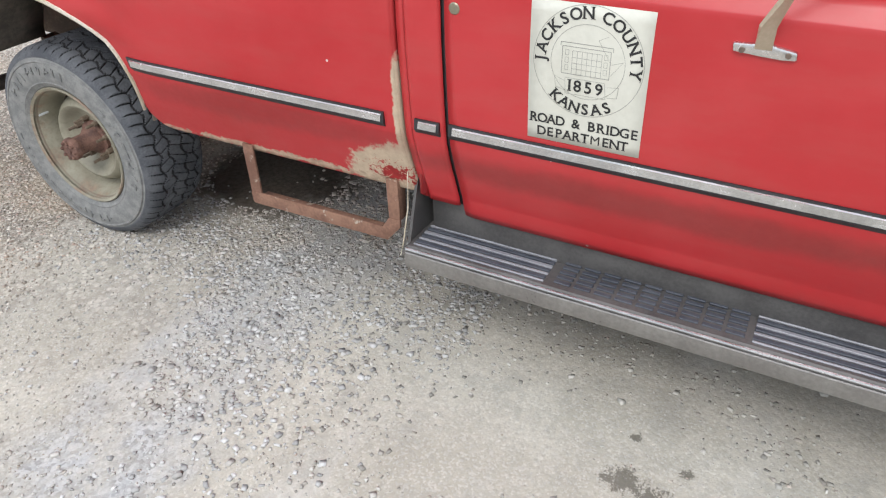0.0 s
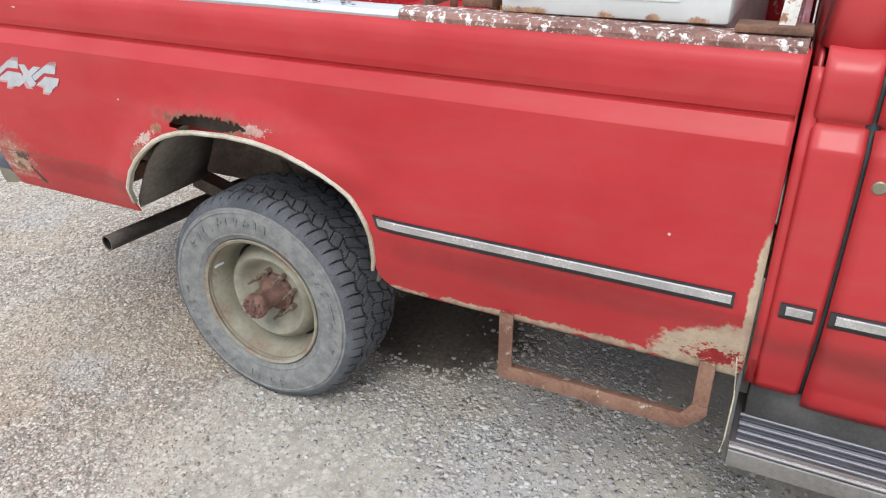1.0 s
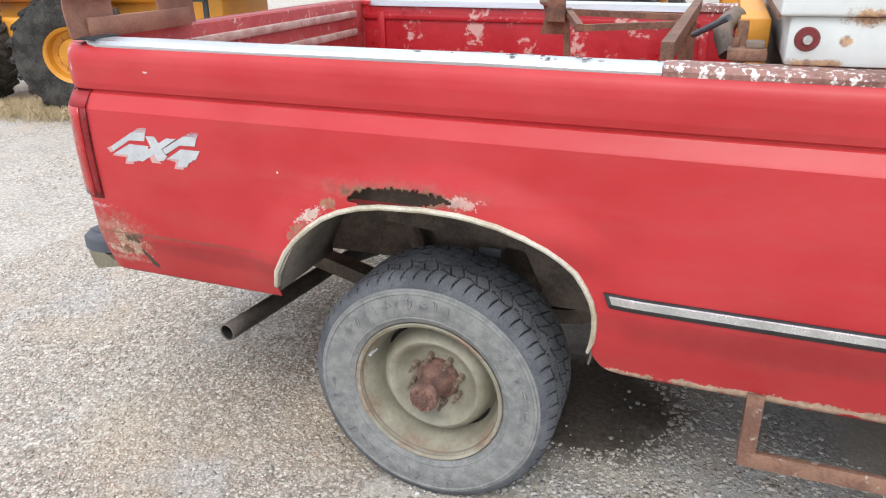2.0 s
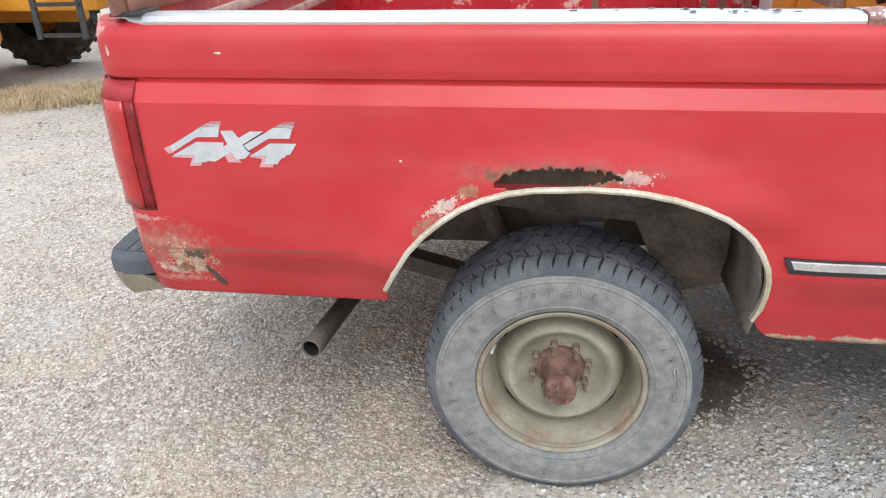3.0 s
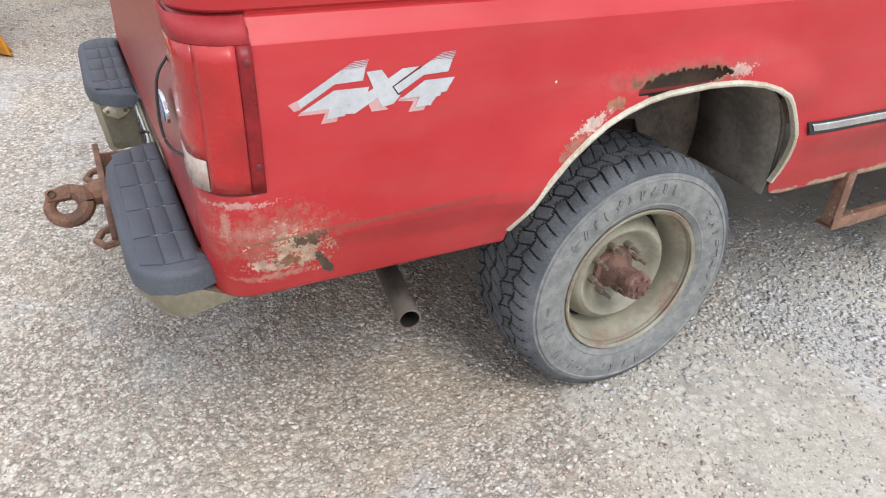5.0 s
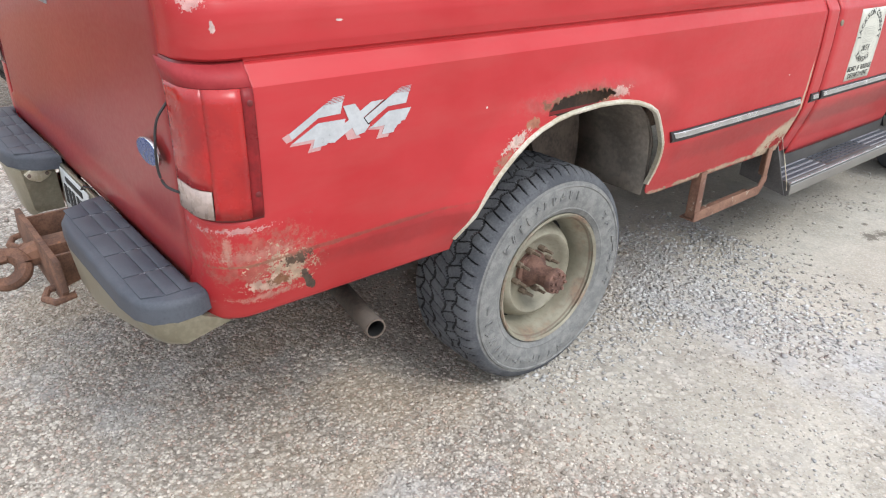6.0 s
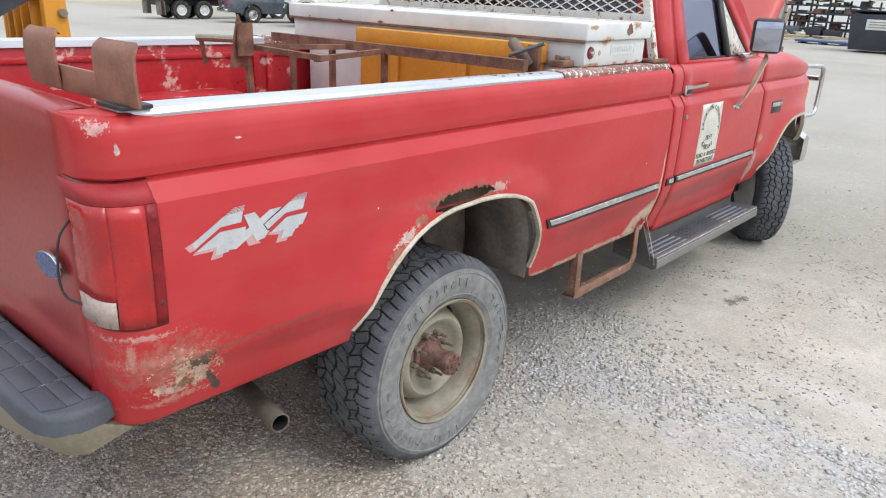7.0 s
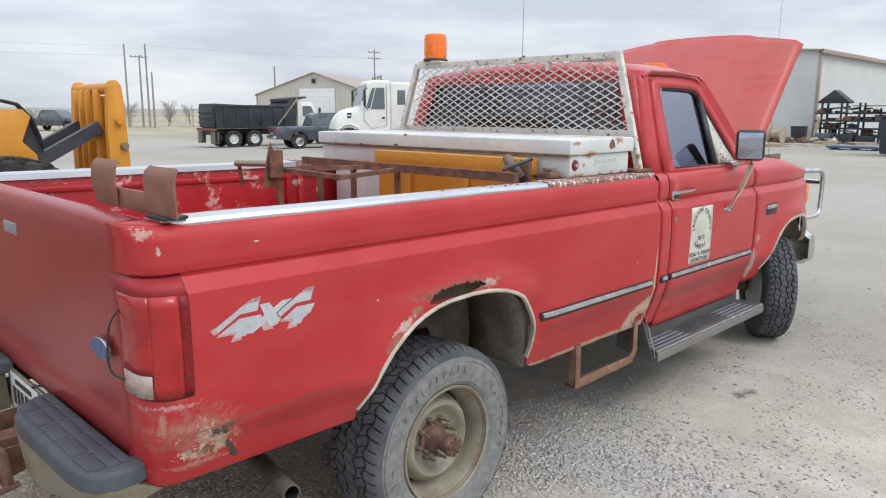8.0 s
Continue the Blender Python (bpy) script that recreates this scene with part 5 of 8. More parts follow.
def wheel(at):
    w = new("wheel", TYRE)
    w.parent = truck
    w.matrix_basis = at
    tagged(w, "all-terrain tyre, grey with dust, on a beige steel rim")
    for name, me, label in (("rim", RIM, "beige steel rim flecked with rust"), ("hub", HUB, "red-brown rusted hub"), ("valve", VALVE, ""), ("sidewall_lettering", LETTERS, "")):
        o = new(name, me)
        o.parent = w
        tagged(o, label, kind="stuff" if name == "sidewall_lettering" else "")
    for i in range(8):
        o = new("wheel_stud", STUD)
        o.parent = w
        a = 2 * math.pi * (i + 0.5) / 8
        o.matrix_basis = Matrix.Translation((0.079 * math.cos(a), 0, 0.079 * math.sin(a)))
    for i in range(4):
        o = new("vent_slot", SLOT)
        o.parent = w
        o.matrix_basis = Matrix.Rotation(radians(35 + 90 * i), 4, "Y")
    return w


wheel(Matrix.Translation((0.0, -0.838, 0.369)) @ Matrix.Rotation(radians(8), 4, "Y"))
wheel(Matrix.Translation((0.0, 0.838, 0.369)) @ Matrix.Rotation(radians(180), 4, "Z"))
steered = wheel(Matrix.Translation((3.47, -0.845, 0.369)) @ Matrix.Rotation(radians(36.5), 4, "Z") @ Matrix.Diagonal((1, 0.73, 1, 1)))
part("brake_drum", lathe([(0.0, 0.185), (0.09, 0.182), (0.15, 0.172), (0.19, 0.155), (0.205, 0.13), (0.205, 0.06)], 48), M_DRUM, steered, "pale dusty inner face of the front wheel")
wheel(Matrix.Translation((3.378, 0.84, 0.369)) @ Matrix.Rotation(radians(210), 4, "Z"))

# ---------------- cab ----------------


def cab_panel(x0, x1, zlow, ztop, step=0.03, arch_x=-9.0, bottom=None, narrow=None):
    zs = sorted(set([round(z, 4) for z, _ in SIDE if z < 1.29] + frange(zlow, 1.29, 0.02)))
    rows = []
    xs = frange(x0, x1, step)
    if arch_x > 0:
        xs = sorted(set(xs + [arch_x - 0.4551, arch_x - 0.455, arch_x + 0.465, arch_x + 0.4651]))
    for x in xs:
        b = bottom(x) if bottom else zlow
        row = []
        for z in zs:
            zz = max(z, b)
            y = side_y(x, zz, arch_x)
            e = min(x - x0, x1 - x)
            y += 0.006 * (1 - smooth01(e / 0.012))
            if narrow:
                y += narrow(x, zz)
            row.append((x, y, zz))
        for z, dy in ztop:
            y = side_y(x, 1.29, arch_x) + dy + (narrow(x, z) if narrow else 0)
            row.append((x, y, z + 0.0))
        rows.append(row)
    q = sheet(rows)
    bmesh.ops.remove_doubles(q, verts=q.verts, dist=0.0004)
    return rake(q)


SHOULDER = [(1.305, 0.010), (1.318, 0.026), (1.326, 0.05), (1.328, 0.09)]
fixed_rear = part("cab_corner", cab_panel(1.487, 1.584, 0.53, SHOULDER, 0.01), M_CABRED, truck, "red cab corner panel behind the door", smooth=50, thick=0.003)
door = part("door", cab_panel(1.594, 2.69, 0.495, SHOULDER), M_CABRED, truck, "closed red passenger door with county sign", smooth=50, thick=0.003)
for s in (1, -1):
    part("sill", rake(box(1.48, 2.75, s * -0.905, s * -0.87, 0.40, 0.56, 0.01)), M_BOARD, truck, "dark dirty cab sill")
left_side = cab_panel(1.487, 2.69, 0.515, SHOULDER)
for v in left_side.verts:
    v.co.y *= -1
part("cab_side", left_side, M_RED, truck, smooth=50, thick=0.003)
# jambs close the gaps
for s in (1, -1):
    for x0, x1 in ((1.466, 1.492), (1.576, 1.602), (2.682, 2.708)):
        rows = [[(x, s * (lerp(SIDE, z) + (0.009 if x0 < 1.5 else 0.013)), z) for z in frange(0.53, 1.29, 0.03)] for x in (x0, x1)]
        part("door_jamb", rake(sheet(rows)), M_CABRED if x0 < 1.5 else M_BLACK, truck, thick=0.004)


def fender_bottom(x):
    u = x - 3.378
    if u < -0.455:
        return 0.57
    if u <= 0.465:
        return lerp(ARCH, u) - 0.02
    return 0.74


def fender_narrow(x, z):
    return 0.08 * smooth01((x - 3.3) / 0.62) ** 1.3 + 0.05 * smooth01((x - 3.78) / 0.16)


FTOP = [(1.305, 0.014), (1.325, 0.045), (1.338, 0.09), (1.345, 0.16), (1.343, 0.24), (1.335, 0.29)]


def fender(s):
    q = cab_panel(2.70, 3.96, 0.57, FTOP, 0.03, 3.378, fender_bottom, fender_narrow)
    for v in q.verts:
        if v.co.z > 1.15:
            v.co.z -= 0.075 * smooth01((v.co.x - 3.15) / 0.8) * smooth01((v.co.z - 1.12) / 0.2)
        v.co.y *= s
    return q


part("fender", fender(1), M_CABRED, truck, "red front fender with tan arch edge", smooth=50, thick=0.003)
part("fender", fender(-1), M_RED, truck, smooth=50, thick=0.003)
for s in (1, -1):
    rings = []
    for i, (x, z) in enumerate(ARCH):
        a, b = ARCH[max(i - 1, 0)], ARCH[min(i + 1, len(ARCH) - 1)]
        dx, dz = b[0] - a[0], b[1] - a[1]
        ln = math.hypot(dx, dz)
        nx, nz = -dz / ln, dx / ln
        xx, zz = x + 3.378, z - 0.02
        y = side_y(xx, max(zz, 0.62), 3.378) + fender_narrow(xx, zz) - 0.003
        rings.append([(xx + nx * u, s * (y + v), zz + nz * u) for u, v in ((-0.004, 0.02), (-0.004, -0.004), (0.004, -0.007), (0.014, -0.005), (0.014, 0.002))])
    part("arch_moulding", rake(loft(rings)), M_LIP, truck, "thin tan wheel-arch edge")
    rows = [[(3.378 + x * 1.02, s * y, z) for y in (-0.90, -0.7, -0.5)] for x, z in [(-0.46, 0.60)] + ARCH]
    part("wheel_well", rake(sheet(rows)), M_FRAME, truck, thick=0.004)
    part("fender_liner", rake(prism([(2.74, 0.56), (2.90, 0.58), (2.93, 0.70), (2.78, 0.72)], "y", s * -0.94, s * -0.55, 0.01)), M_FRAME, truck, "rusty dark lower fender liner")

# greenhouse: a slanted door frame with window opening, pillars, roof, rear wall


def slant(x, z, out=0.0):
    """A spot of the slanted upper cab side."""
    return (x, -0.932 + (z - 1.32) * 0.30 - out, z)


def framed(outer, inner, s=1, out=0.0):
    q = bmesh.new()
    o = [q.verts.new((p[0], s * p[1], p[2])) for p in (slant(x, z, out) for x, z in outer)]
    i = [q.verts.new((p[0], s * p[1], p[2])) for p in (slant(x, z, out) for x, z in inner)]
    n = len(o)
    for k in range(n):
        q.faces.new((o[k], o[(k + 1) % n], i[(k + 1) % n], i[k]))
    return rake(q)


OUT = [(1.60, 1.318), (1.612, 1.45), (1.632, 1.62), (1.66, 1.775), (1.675, 1.798), (1.72, 1.808), (1.95, 1.812), (2.17, 1.806), (2.215, 1.79), (2.245, 1.76), (2.40, 1.585), (2.54, 1.43), (2.64, 1.318), (2.2, 1.318)]
INN = [(1.712, 1.335), (1.715, 1.45), (1.722, 1.60), (1.733, 1.735), (1.745, 1.752), (1.78, 1.758), (1.95, 1.76), (2.13, 1.757), (2.165, 1.748), (2.19, 1.728), (2.32, 1.58), (2.44, 1.44), (2.53, 1.335), (2.15, 1.335)]
for s in (1, -1):
    part("door_frame", framed(OUT, INN, s), M_CABRED, truck, thick=0.025, smooth=30)
    # glass run channel
    inn2 = [(x + (0.012 if x < 1.9 else -0.012), z + (0.010 if z < 1.4 else -0.012)) for x, z in INN]
    part("window_seal", framed(INN, inn2, s, -0.004), M_BLACK, truck, thick=0.012)
    pane = bmesh.new()
    vs = [pane.verts.new((p[0], s * p[1], p[2])) for p in (slant(x, z, -0.012) for x, z in [(1.715, 1.335), (1.735, 1.75), (2.13, 1.752), (2.185, 1.72), (2.215, 1.335)])]
    pane.faces.new(vs)
    part("side_window", rake(pane), M_GLASSFILM, truck, "dark tinted side window reflecting clouds", smooth=0, thick=0.004)
    # division bar and whitened vent panel
    bar = [(2.178, 1.738), (2.222, 1.69), (2.252, 1.335), (2.205, 1.335)]
    q = bmesh.new()
    q.faces.new([q.verts.new((p[0], s * p[1], p[2])) for p in (slant(x, z, 0.002) for x, z in bar)])
    part("division_bar", rake(q), M_BLACK, truck, thick=0.018)
    q = bmesh.new()
    q.faces.new([q.verts.new((p[0], s * p[1], p[2])) for p in (slant(x, z, -0.004) for x, z in [(2.226, 1.685), (2.32, 1.578), (2.44, 1.438), (2.525, 1.337), (2.256, 1.337)])])
    part("vent_panel", rake(q), M_WHITERUST if s > 0 else M_GLASS, truck, "white cracked panel in the vent window" if s > 0 else "", thick=0.005)
    # rear pillar
    rows = [[(1.487 + 0.09 * t, s * (slant(0, 1.318 + 0.50 * t)[1]) , 1.318 + 0.50 * t) for t in (0, 0.25, 0.5, 0.75, 0.93, 1.04)],
            [(1.594 + 0.075 * t, s * (slant(0, 1.318 + 0.50 * t, 0.0)[1]), 1.318 + 0.50 * t) for t in (0, 0.25, 0.5, 0.75, 0.93, 1.04)]]
    mid = [[((a[0] + b[0]) / 2, (a[1] + b[1]) / 2 - s * 0.006, a[2]) for a, b in zip(*rows)]]
    back = [[(a[0] - 0.012, a[1] + s * 0.03, a[2]) for a in rows[0]], [(a[0] - 0.015, a[1] + s * 0.12, a[2]) for a in rows[0]]]
    part("rear_pillar", rake(sheet(back[::-1] + [rows[0]] + mid + [rows[1]])), M_CABRED, truck, smooth=60, thick=0.01)
    # windscreen pillar
    part("screen_pillar", rake(tube([(2.70, s * -0.90, 1.325), (2.46, s * -0.85, 1.575), (2.24, s * -0.785, 1.80)], 0, flat=(0.05, 0.05))), M_CABRED, truck)
    # drip rail
    part("drip_rail", rake(tube([(1.58, s * -0.795, 1.808), (1.66, s * -0.80, 1.838), (1.95, s * -0.803, 1.845), (2.2, s * -0.80, 1.836), (2.28, s * -0.80, 1.805)], 0.008, 6)), M_RED, truck)

# roof
rows = []
for i, (x, drop) in enumerate(((1.562, 0.07), (1.58, 0.035), (1.62, 0.012), (1.72, 0.002), (1.95, 0.0), (2.1, 0.004), (2.2, 0.016), (2.27, 0.045))):
    row = []
    for y in (-0.79, -0.785, -0.77, -0.74, -0.68, -0.5, -0.25, 0, 0.25, 0.5, 0.68, 0.74, 0.77, 0.785, 0.79):
        z = 1.912 - 0.035 * (y / 0.7) ** 2 - 0.035 * smooth01((abs(y) - 0.70) / 0.09) - drop
        row.append((x, y, z))
    rows.append(row)
part("roof", rake(sheet(rows)), M_RED, truck, "red cab roof", smooth=60, thick=0.012)
for y in (-0.60, -0.3, 0.0, 0.3, 0.60):
    q = prism([(2.02, 0.0), (2.03, 0.03), (2.10, 0.028), (2.15, 0.0)], "y", y - 0.05, y + 0.05, 0.006)
    for v in q.verts:
        v.co.z += 1.906 - 0.035 * (y / 0.7) ** 2
    part("marker_lamp", rake(q), M_ORANGE, truck, "amber roof marker lamp")
# rear wall and rear window
q = bmesh.new()
outer = [(-0.895, 1.318), (-0.84, 1.55), (-0.765, 1.825), (-0.70, 1.855), (0.70, 1.855), (0.765, 1.825), (0.84, 1.55), (0.895, 1.318)]
inner = [(-0.80, 1.385), (-0.765, 1.57), (-0.715, 1.755), (-0.67, 1.79), (0.67, 1.79), (0.715, 1.755), (0.765, 1.57), (0.80, 1.385)]


def back_x(z):
    return 1.478 + 0.17 * (z - 1.318)


o = [q.verts.new((back_x(z), y, z)) for y, z in outer]
i_ = [q.verts.new((back_x(z), y, z)) for y, z in inner]
for k in range(8):
    q.faces.new((o[k], o[(k + 1) % 8], i_[(k + 1) % 8], i_[k]))
lo = [q.verts.new((1.478, y, z)) for y, z in ((-0.94, 1.30), (-0.95, 0.55), (0.95, 0.55), (0.94, 1.30))]
q.faces.new((o[0], lo[0], lo[1], lo[2], lo[3], o[7]))
part("cab_back", rake(q), M_RED, truck, thick=0.01, smooth=30)
q = bmesh.new()
q.faces.new([q.verts.new((back_x(z) + 0.004, y, z)) for y, z in inner])
part("rear_window", rake(q), M_GLASS, truck, "dark rear window behind the mesh rack", thick=0.004, smooth=0)
q = bmesh.new()
q.faces.new([q.verts.new(p) for p in ((2.24, -0.77, 1.80), (2.24, 0.77, 1.80), (2.70, 0.88, 1.325), (2.70, -0.88, 1.325))])
part("windscreen", rake(q), M_GLASS, truck, thick=0.005, smooth=0)
# interior
part("bench_seat", box(1.75, 2.2, -0.68, 0.68, 0.85, 1.05, 0.05, seg=3), M_SEAT, truck, "dark cloth bench seat")
part("seat_back", moved(box(-0.07, 0.07, -0.68, 0.68, 0, 0.52, 0.05, seg=3), Matrix.Translation((1.66, 0, 1.0)) @ Matrix.Rotation(radians(-10), 4, "Y")), M_SEAT, truck, "dark cloth seat back")
part("dashboard", box(2.45, 2.72, -0.85, 0.85, 1.02, 1.30, 0.05, seg=3), M_BLACK, truck)
m = Matrix.Translation((2.32, 0.38, 1.25)) @ Matrix.Rotation(radians(65), 4, "Y")
ring = [Vector((0.19 * math.cos(a), 0.19 * math.sin(a), 0)) for a in [2 * math.pi * i / 28 for i in range(29)]]
part("steering_wheel", moved(tube(ring, 0.014, 8), m), M_BLACK, truck)
part("cab_floor", box(1.49, 2.75, -0.9, 0.9, 0.55, 0.60, 0.005), M_FRAME, truck)
part("firewall", box(2.74, 2.77, -0.9, 0.9, 0.55, 1.30, 0.005), M_BLACK, truck)
part("cowl", box(2.70, 2.98, -0.82, 0.82, 1.28, 1.325, 0.01), M_RED, truck)
part("engine_block", box(2.95, 3.75, -0.33, 0.33, 0.6, 1.12, 0.05, seg=3), M_FRAME, truck)
part("radiator_panel", box(3.88, 3.93, -0.8, 0.8, 0.65, 1.22, 0.01), M_BLACK, truck)
for s in (1, -1):
    part("inner_fender", box(2.95, 3.9, s * -0.70, s * -0.66, 0.95, 1.30, 0.01), M_FRAME, truck)

# raised hood: crowned panel with two raised creases
rows = []
ang = radians(46.5)
for u in frange(0.0, 1.15, 0.0575):
    row = []
    for y in frange(-0.80, 0.80, 0.05):
        e = (abs(y) / 0.80)
        h = -0.035 * e ** 3 + 0.016 * smooth01((0.46 - abs(y)) / 0.05) - 0.02 * (u / 1.15) ** 4 - 0.03 * smooth01((abs(y) - 0.75) / 0.05)
        u2 = u * (1 + 0.055 * (1 - e * e))
        x = 3.08 + u2 * math.cos(ang) - h * math.sin(ang)
        z = 1.365 + u2 * math.sin(ang) + h * math.cos(ang)
        row.append((x, y * (1 - 0.03 * u), z))
    rows.append(row)
part("hood", rake(sheet(rows)), M_HOOD, truck, "raised red hood propped open, dusty and faded", smooth=60, thick=0.02)
part("hood_prop", rake(tube([(3.86, -0.60, 1.22), (3.68, -0.60, 1.93)], 0.006, 6)), M_FRAME, truck)

# front end: bumper, lamps, brush guard
q = loft([[(x + 0.12 * (1 - (y / 0.94) ** 4), y, 0.635 + (z - 0.635) * (1 - 0.35 * smooth01((abs(y) - 0.86) / 0.09))) for x, z in ((4.0, 0.50), (4.03, 0.485), (4.065, 0.53), (4.075, 0.60), (4.075, 0.68), (4.05, 0.76), (4.0, 0.785), (3.94, 0.75), (3.94, 0.52))] for y in frange(-0.95, 0.95, 0.03)])
part("front_bumper", rake(q), M_CHROME, truck, "chrome front bumper")
q = box(3.93, 3.97, -0.86, 0.86, 0.80, 1.22, 0.01)
part("grille", rake(q), M_BLACK, truck)
for s in (1, -1):
    part("headlamp", rake(box(3.94, 3.99, s * -0.86, s * -0.62, 0.95, 1.14, 0.01)), M_LENSCLEAR, truck, "clear headlamp")
    part("side_marker", rake(box(3.86, 3.955, s * -0.905, s * -0.88, 0.98, 1.12, 0.008)), M_ORANGE, truck, "amber side marker")
pts = eased([(4.02, -0.86, 0.855), (4.14, -0.89, 0.86), (4.21, -0.90, 0.868), (4.245, -0.90, 0.90), (4.258, -0.90, 0.95), (4.268, -0.90, 1.08), (4.262, -0.90, 1.15), (4.235, -0.90, 1.195), (4.18, -0.89, 1.213), (4.02, -0.83, 1.215)])
part("brush_guard", rake(tube(pts, 0.017, 12)), M_CHROME, truck, "chrome tube brush guard")
part("brush_guard", rake(tube([(x, -y, z) for x, y, z in pts], 0.017, 12)), M_CHROME, truck)
part("guard_bar", rake(tube([(4.26, -0.88, 1.12), (4.30, 0, 1.12), (4.26, 0.88, 1.12)], 0.02, 10)), M_CHROME, truck)

# door furniture
part("door_lock", rake(lathe([(0, -0.004), (0.011, -0.004), (0.0135, -0.002), (0.0135, 0.01)], 24, m=Matrix.Translation((1.622, -1.006, 1.084)))), M_STEEL, door, "small dull door lock")
cup = part("handle_cup", rake(box(1.612, 1.682, -0.992, -0.970, 1.182, 1.231, 0.008)), M_CHROME, door, "chrome door handle base")
part("finger_recess", rake(box(1.618, 1.676, -0.9935, -0.975, 1.188, 1.212, 0.004)), M_BLACK, cup)
q = tube(eased([(1.616, -0.990, 1.221), (1.65, -1.004, 1.223), (1.75, -1.010, 1.226), (1.82, -1.004, 1.229), (1.846, -0.984, 1.230)]), 0, flat=(0.011, 0.013))
part("door_handle", rake(q), M_CHROME, door, "long chrome pull door handle")
q = box(2.85, 3.03, -1.011, -1.0, 0.995, 1.068, 0.004)
part("fender_badge", rake(q), M_BLACK, truck, "dark fender badge with chrome edge")
part("badge_bar", rake(box(2.855, 3.025, -1.016, -1.009, 1.034, 1.060, 0.004)), M_CHROME, truck)
part("window_bracket", rake(moved(box(-0.05, 0.05, -0.03, 0.03, -0.014, 0.014, 0.012, seg=3), Matrix.Translation((2.40, -0.955, 1.345)))), M_CHROME, door, "chrome bracket at the window corner")
# side mirror on tan arms
arm = part("mirror_arm", rake(tube([(2.256, -1.018, 1.092), (2.258, -1.045, 1.14), (2.285, -1.065, 1.21), (2.355, -1.085, 1.34), (2.362, -1.085, 1.375), (2.352, -1.075, 1.39), (2.48, -0.95, 1.345)], 0, flat=(0.03, 0.009))), M_BEIGE, door, "tan flat mirror arm")
q = prism([(2.204, 1.078), (2.202, 1.095), (2.236, 1.096), (2.256, 1.104), (2.276, 1.096), (2.314, 1.090), (2.316, 1.074), (2.29, 1.072), (2.25, 1.074)], "y", -1.016, -1.0, 0.004)
foot = part("mirror_foot", rake(q), M_CHROME, door, "chrome mirror foot with two screws")
for x in (2.220, 2.300):
    part("screw", rake(lathe([(0, -0.004), (0.005, -0.004), (0.006, 0.002)], 10, m=Matrix.Translation((x, -1.016, 1.083)))), M_FRAME, foot)
m = Matrix.Translation((2.34, -1.075, 1.452)) @ Matrix.Rotation(radians(22), 4, "Z") @ Matrix.Rotation(radians(-5), 4, "Y")
mir = part("side_mirror", rake(moved(box(-0.025, 0.04, -0.078, 0.078, -0.088, 0.088, 0.028, seg=4), m)), M_BLACK, door, "black-framed side mirror")
part("mirror_glass", rake(moved(box(-0.029, -0.024, -0.064, 0.064, -0.074, 0.074, 0.012), m)), M_MIRROR, door, "mirror glass reflecting sky")

# running board
q = loft([[(x, y, z) for y, z in ((-0.80, 0.41), (-0.985, 0.418), (-1.018, 0.418), (-1.030, 0.408), (-1.034, 0.362), (-1.022, 0.352), (-0.98, 0.38), (-0.80, 0.385))] for x in (1.462, 1.466, 2.1, 2.865, 2.87)])
board = part("running_board", rake(q), M_BOARD, truck, "dusty grey running board with ribbed pads")
q = loft([[(x, y, z) for y, z in ((-1.0325, 0.404), (-1.0365, 0.402), (-1.0375, 0.364), (-1.034, 0.357))] for x in (1.463, 2.869)])
part("board_face", rake(q), M_BOARDFACE, board, "pale metal board edge")
part("edge_strip", rake(tube([(1.463, -1.029, 0.4125), (2.869, -1.029, 0.4125)], 0.0048, 8)), M_CHROME, board, "bright edge line")
for x0, x1 in ((1.475, 1.86), (2.37, 2.75)):
    for y, w, mat in ((-0.905, 0.004, M_RIBLIGHT), (-0.922, 0.006, M_STEP), (-0.940, 0.006, M_RIBLIGHT), (-0.957, 0.006, M_STEP), (-0.973, 0.004, M_RIBLIGHT), (-0.990, 0.007, M_STEP), (-1.005, 0.003, M_RIBLIGHT)):
        part("bright_rib", rake(box(x0, x1, y - w, y + w, 0.415, 0.4215, 0.0015, seg=1)), mat, board)
for i in range(9):
    for j in range(5):
        x0, y0 = 1.885 + i * 0.053, -0.905 - j * 0.022
        part("tread_rib", rake(box(x0, x0 + 0.044, y0 - 0.006, y0 + 0.006, 0.415, 0.4215, 0.0015, seg=1)), M_STEP, board)
part("board_bracket", rake(prism([(-1.02, 0.355), (-0.80, 0.39), (-0.80, 0.62), (-0.93, 0.60)], "x", 1.452, 1.46)), M_BOARD, truck, "dark board end bracket")
part("cable", rake(tube([(1.44, -0.955, 0.62), (1.452, -0.985, 0.52), (1.45, -1.02, 0.42), (1.445, -1.03, 0.385)], 0.0022, 6)), M_LIP, truck, "thin pale cable")

part("taped_corner", framed([(1.735, 1.752), (1.775, 1.756), (1.742, 1.70), (1.731, 1.69)], [(1.738, 1.748), (1.766, 1.751), (1.742, 1.71), (1.734, 1.70)], 1, 0.001), M_WHITE, door, "scrap of white tape at the window corner", thick=0.004)

# 4x4 decal: slanted figures cut from sheet, with the paler ghost behind


def decal_shape(pts, material, lift, name="decal"):
    """A cut-out on the bed side; units of 0.4 mm from the upper rear corner of the lettering."""
    q = bmesh.new()
    vs = []
    for u, v in pts:
        x, z = -0.974 + u * 0.000401, 1.1222 + u * 0.000018 - v * 0.00042
        vs.append(q.verts.new((x, side_y(x, z) - lift, z)))
    q.faces.new(vs)
    return part(name, rake(q), material, truck, thick=0.0006, smooth=0)


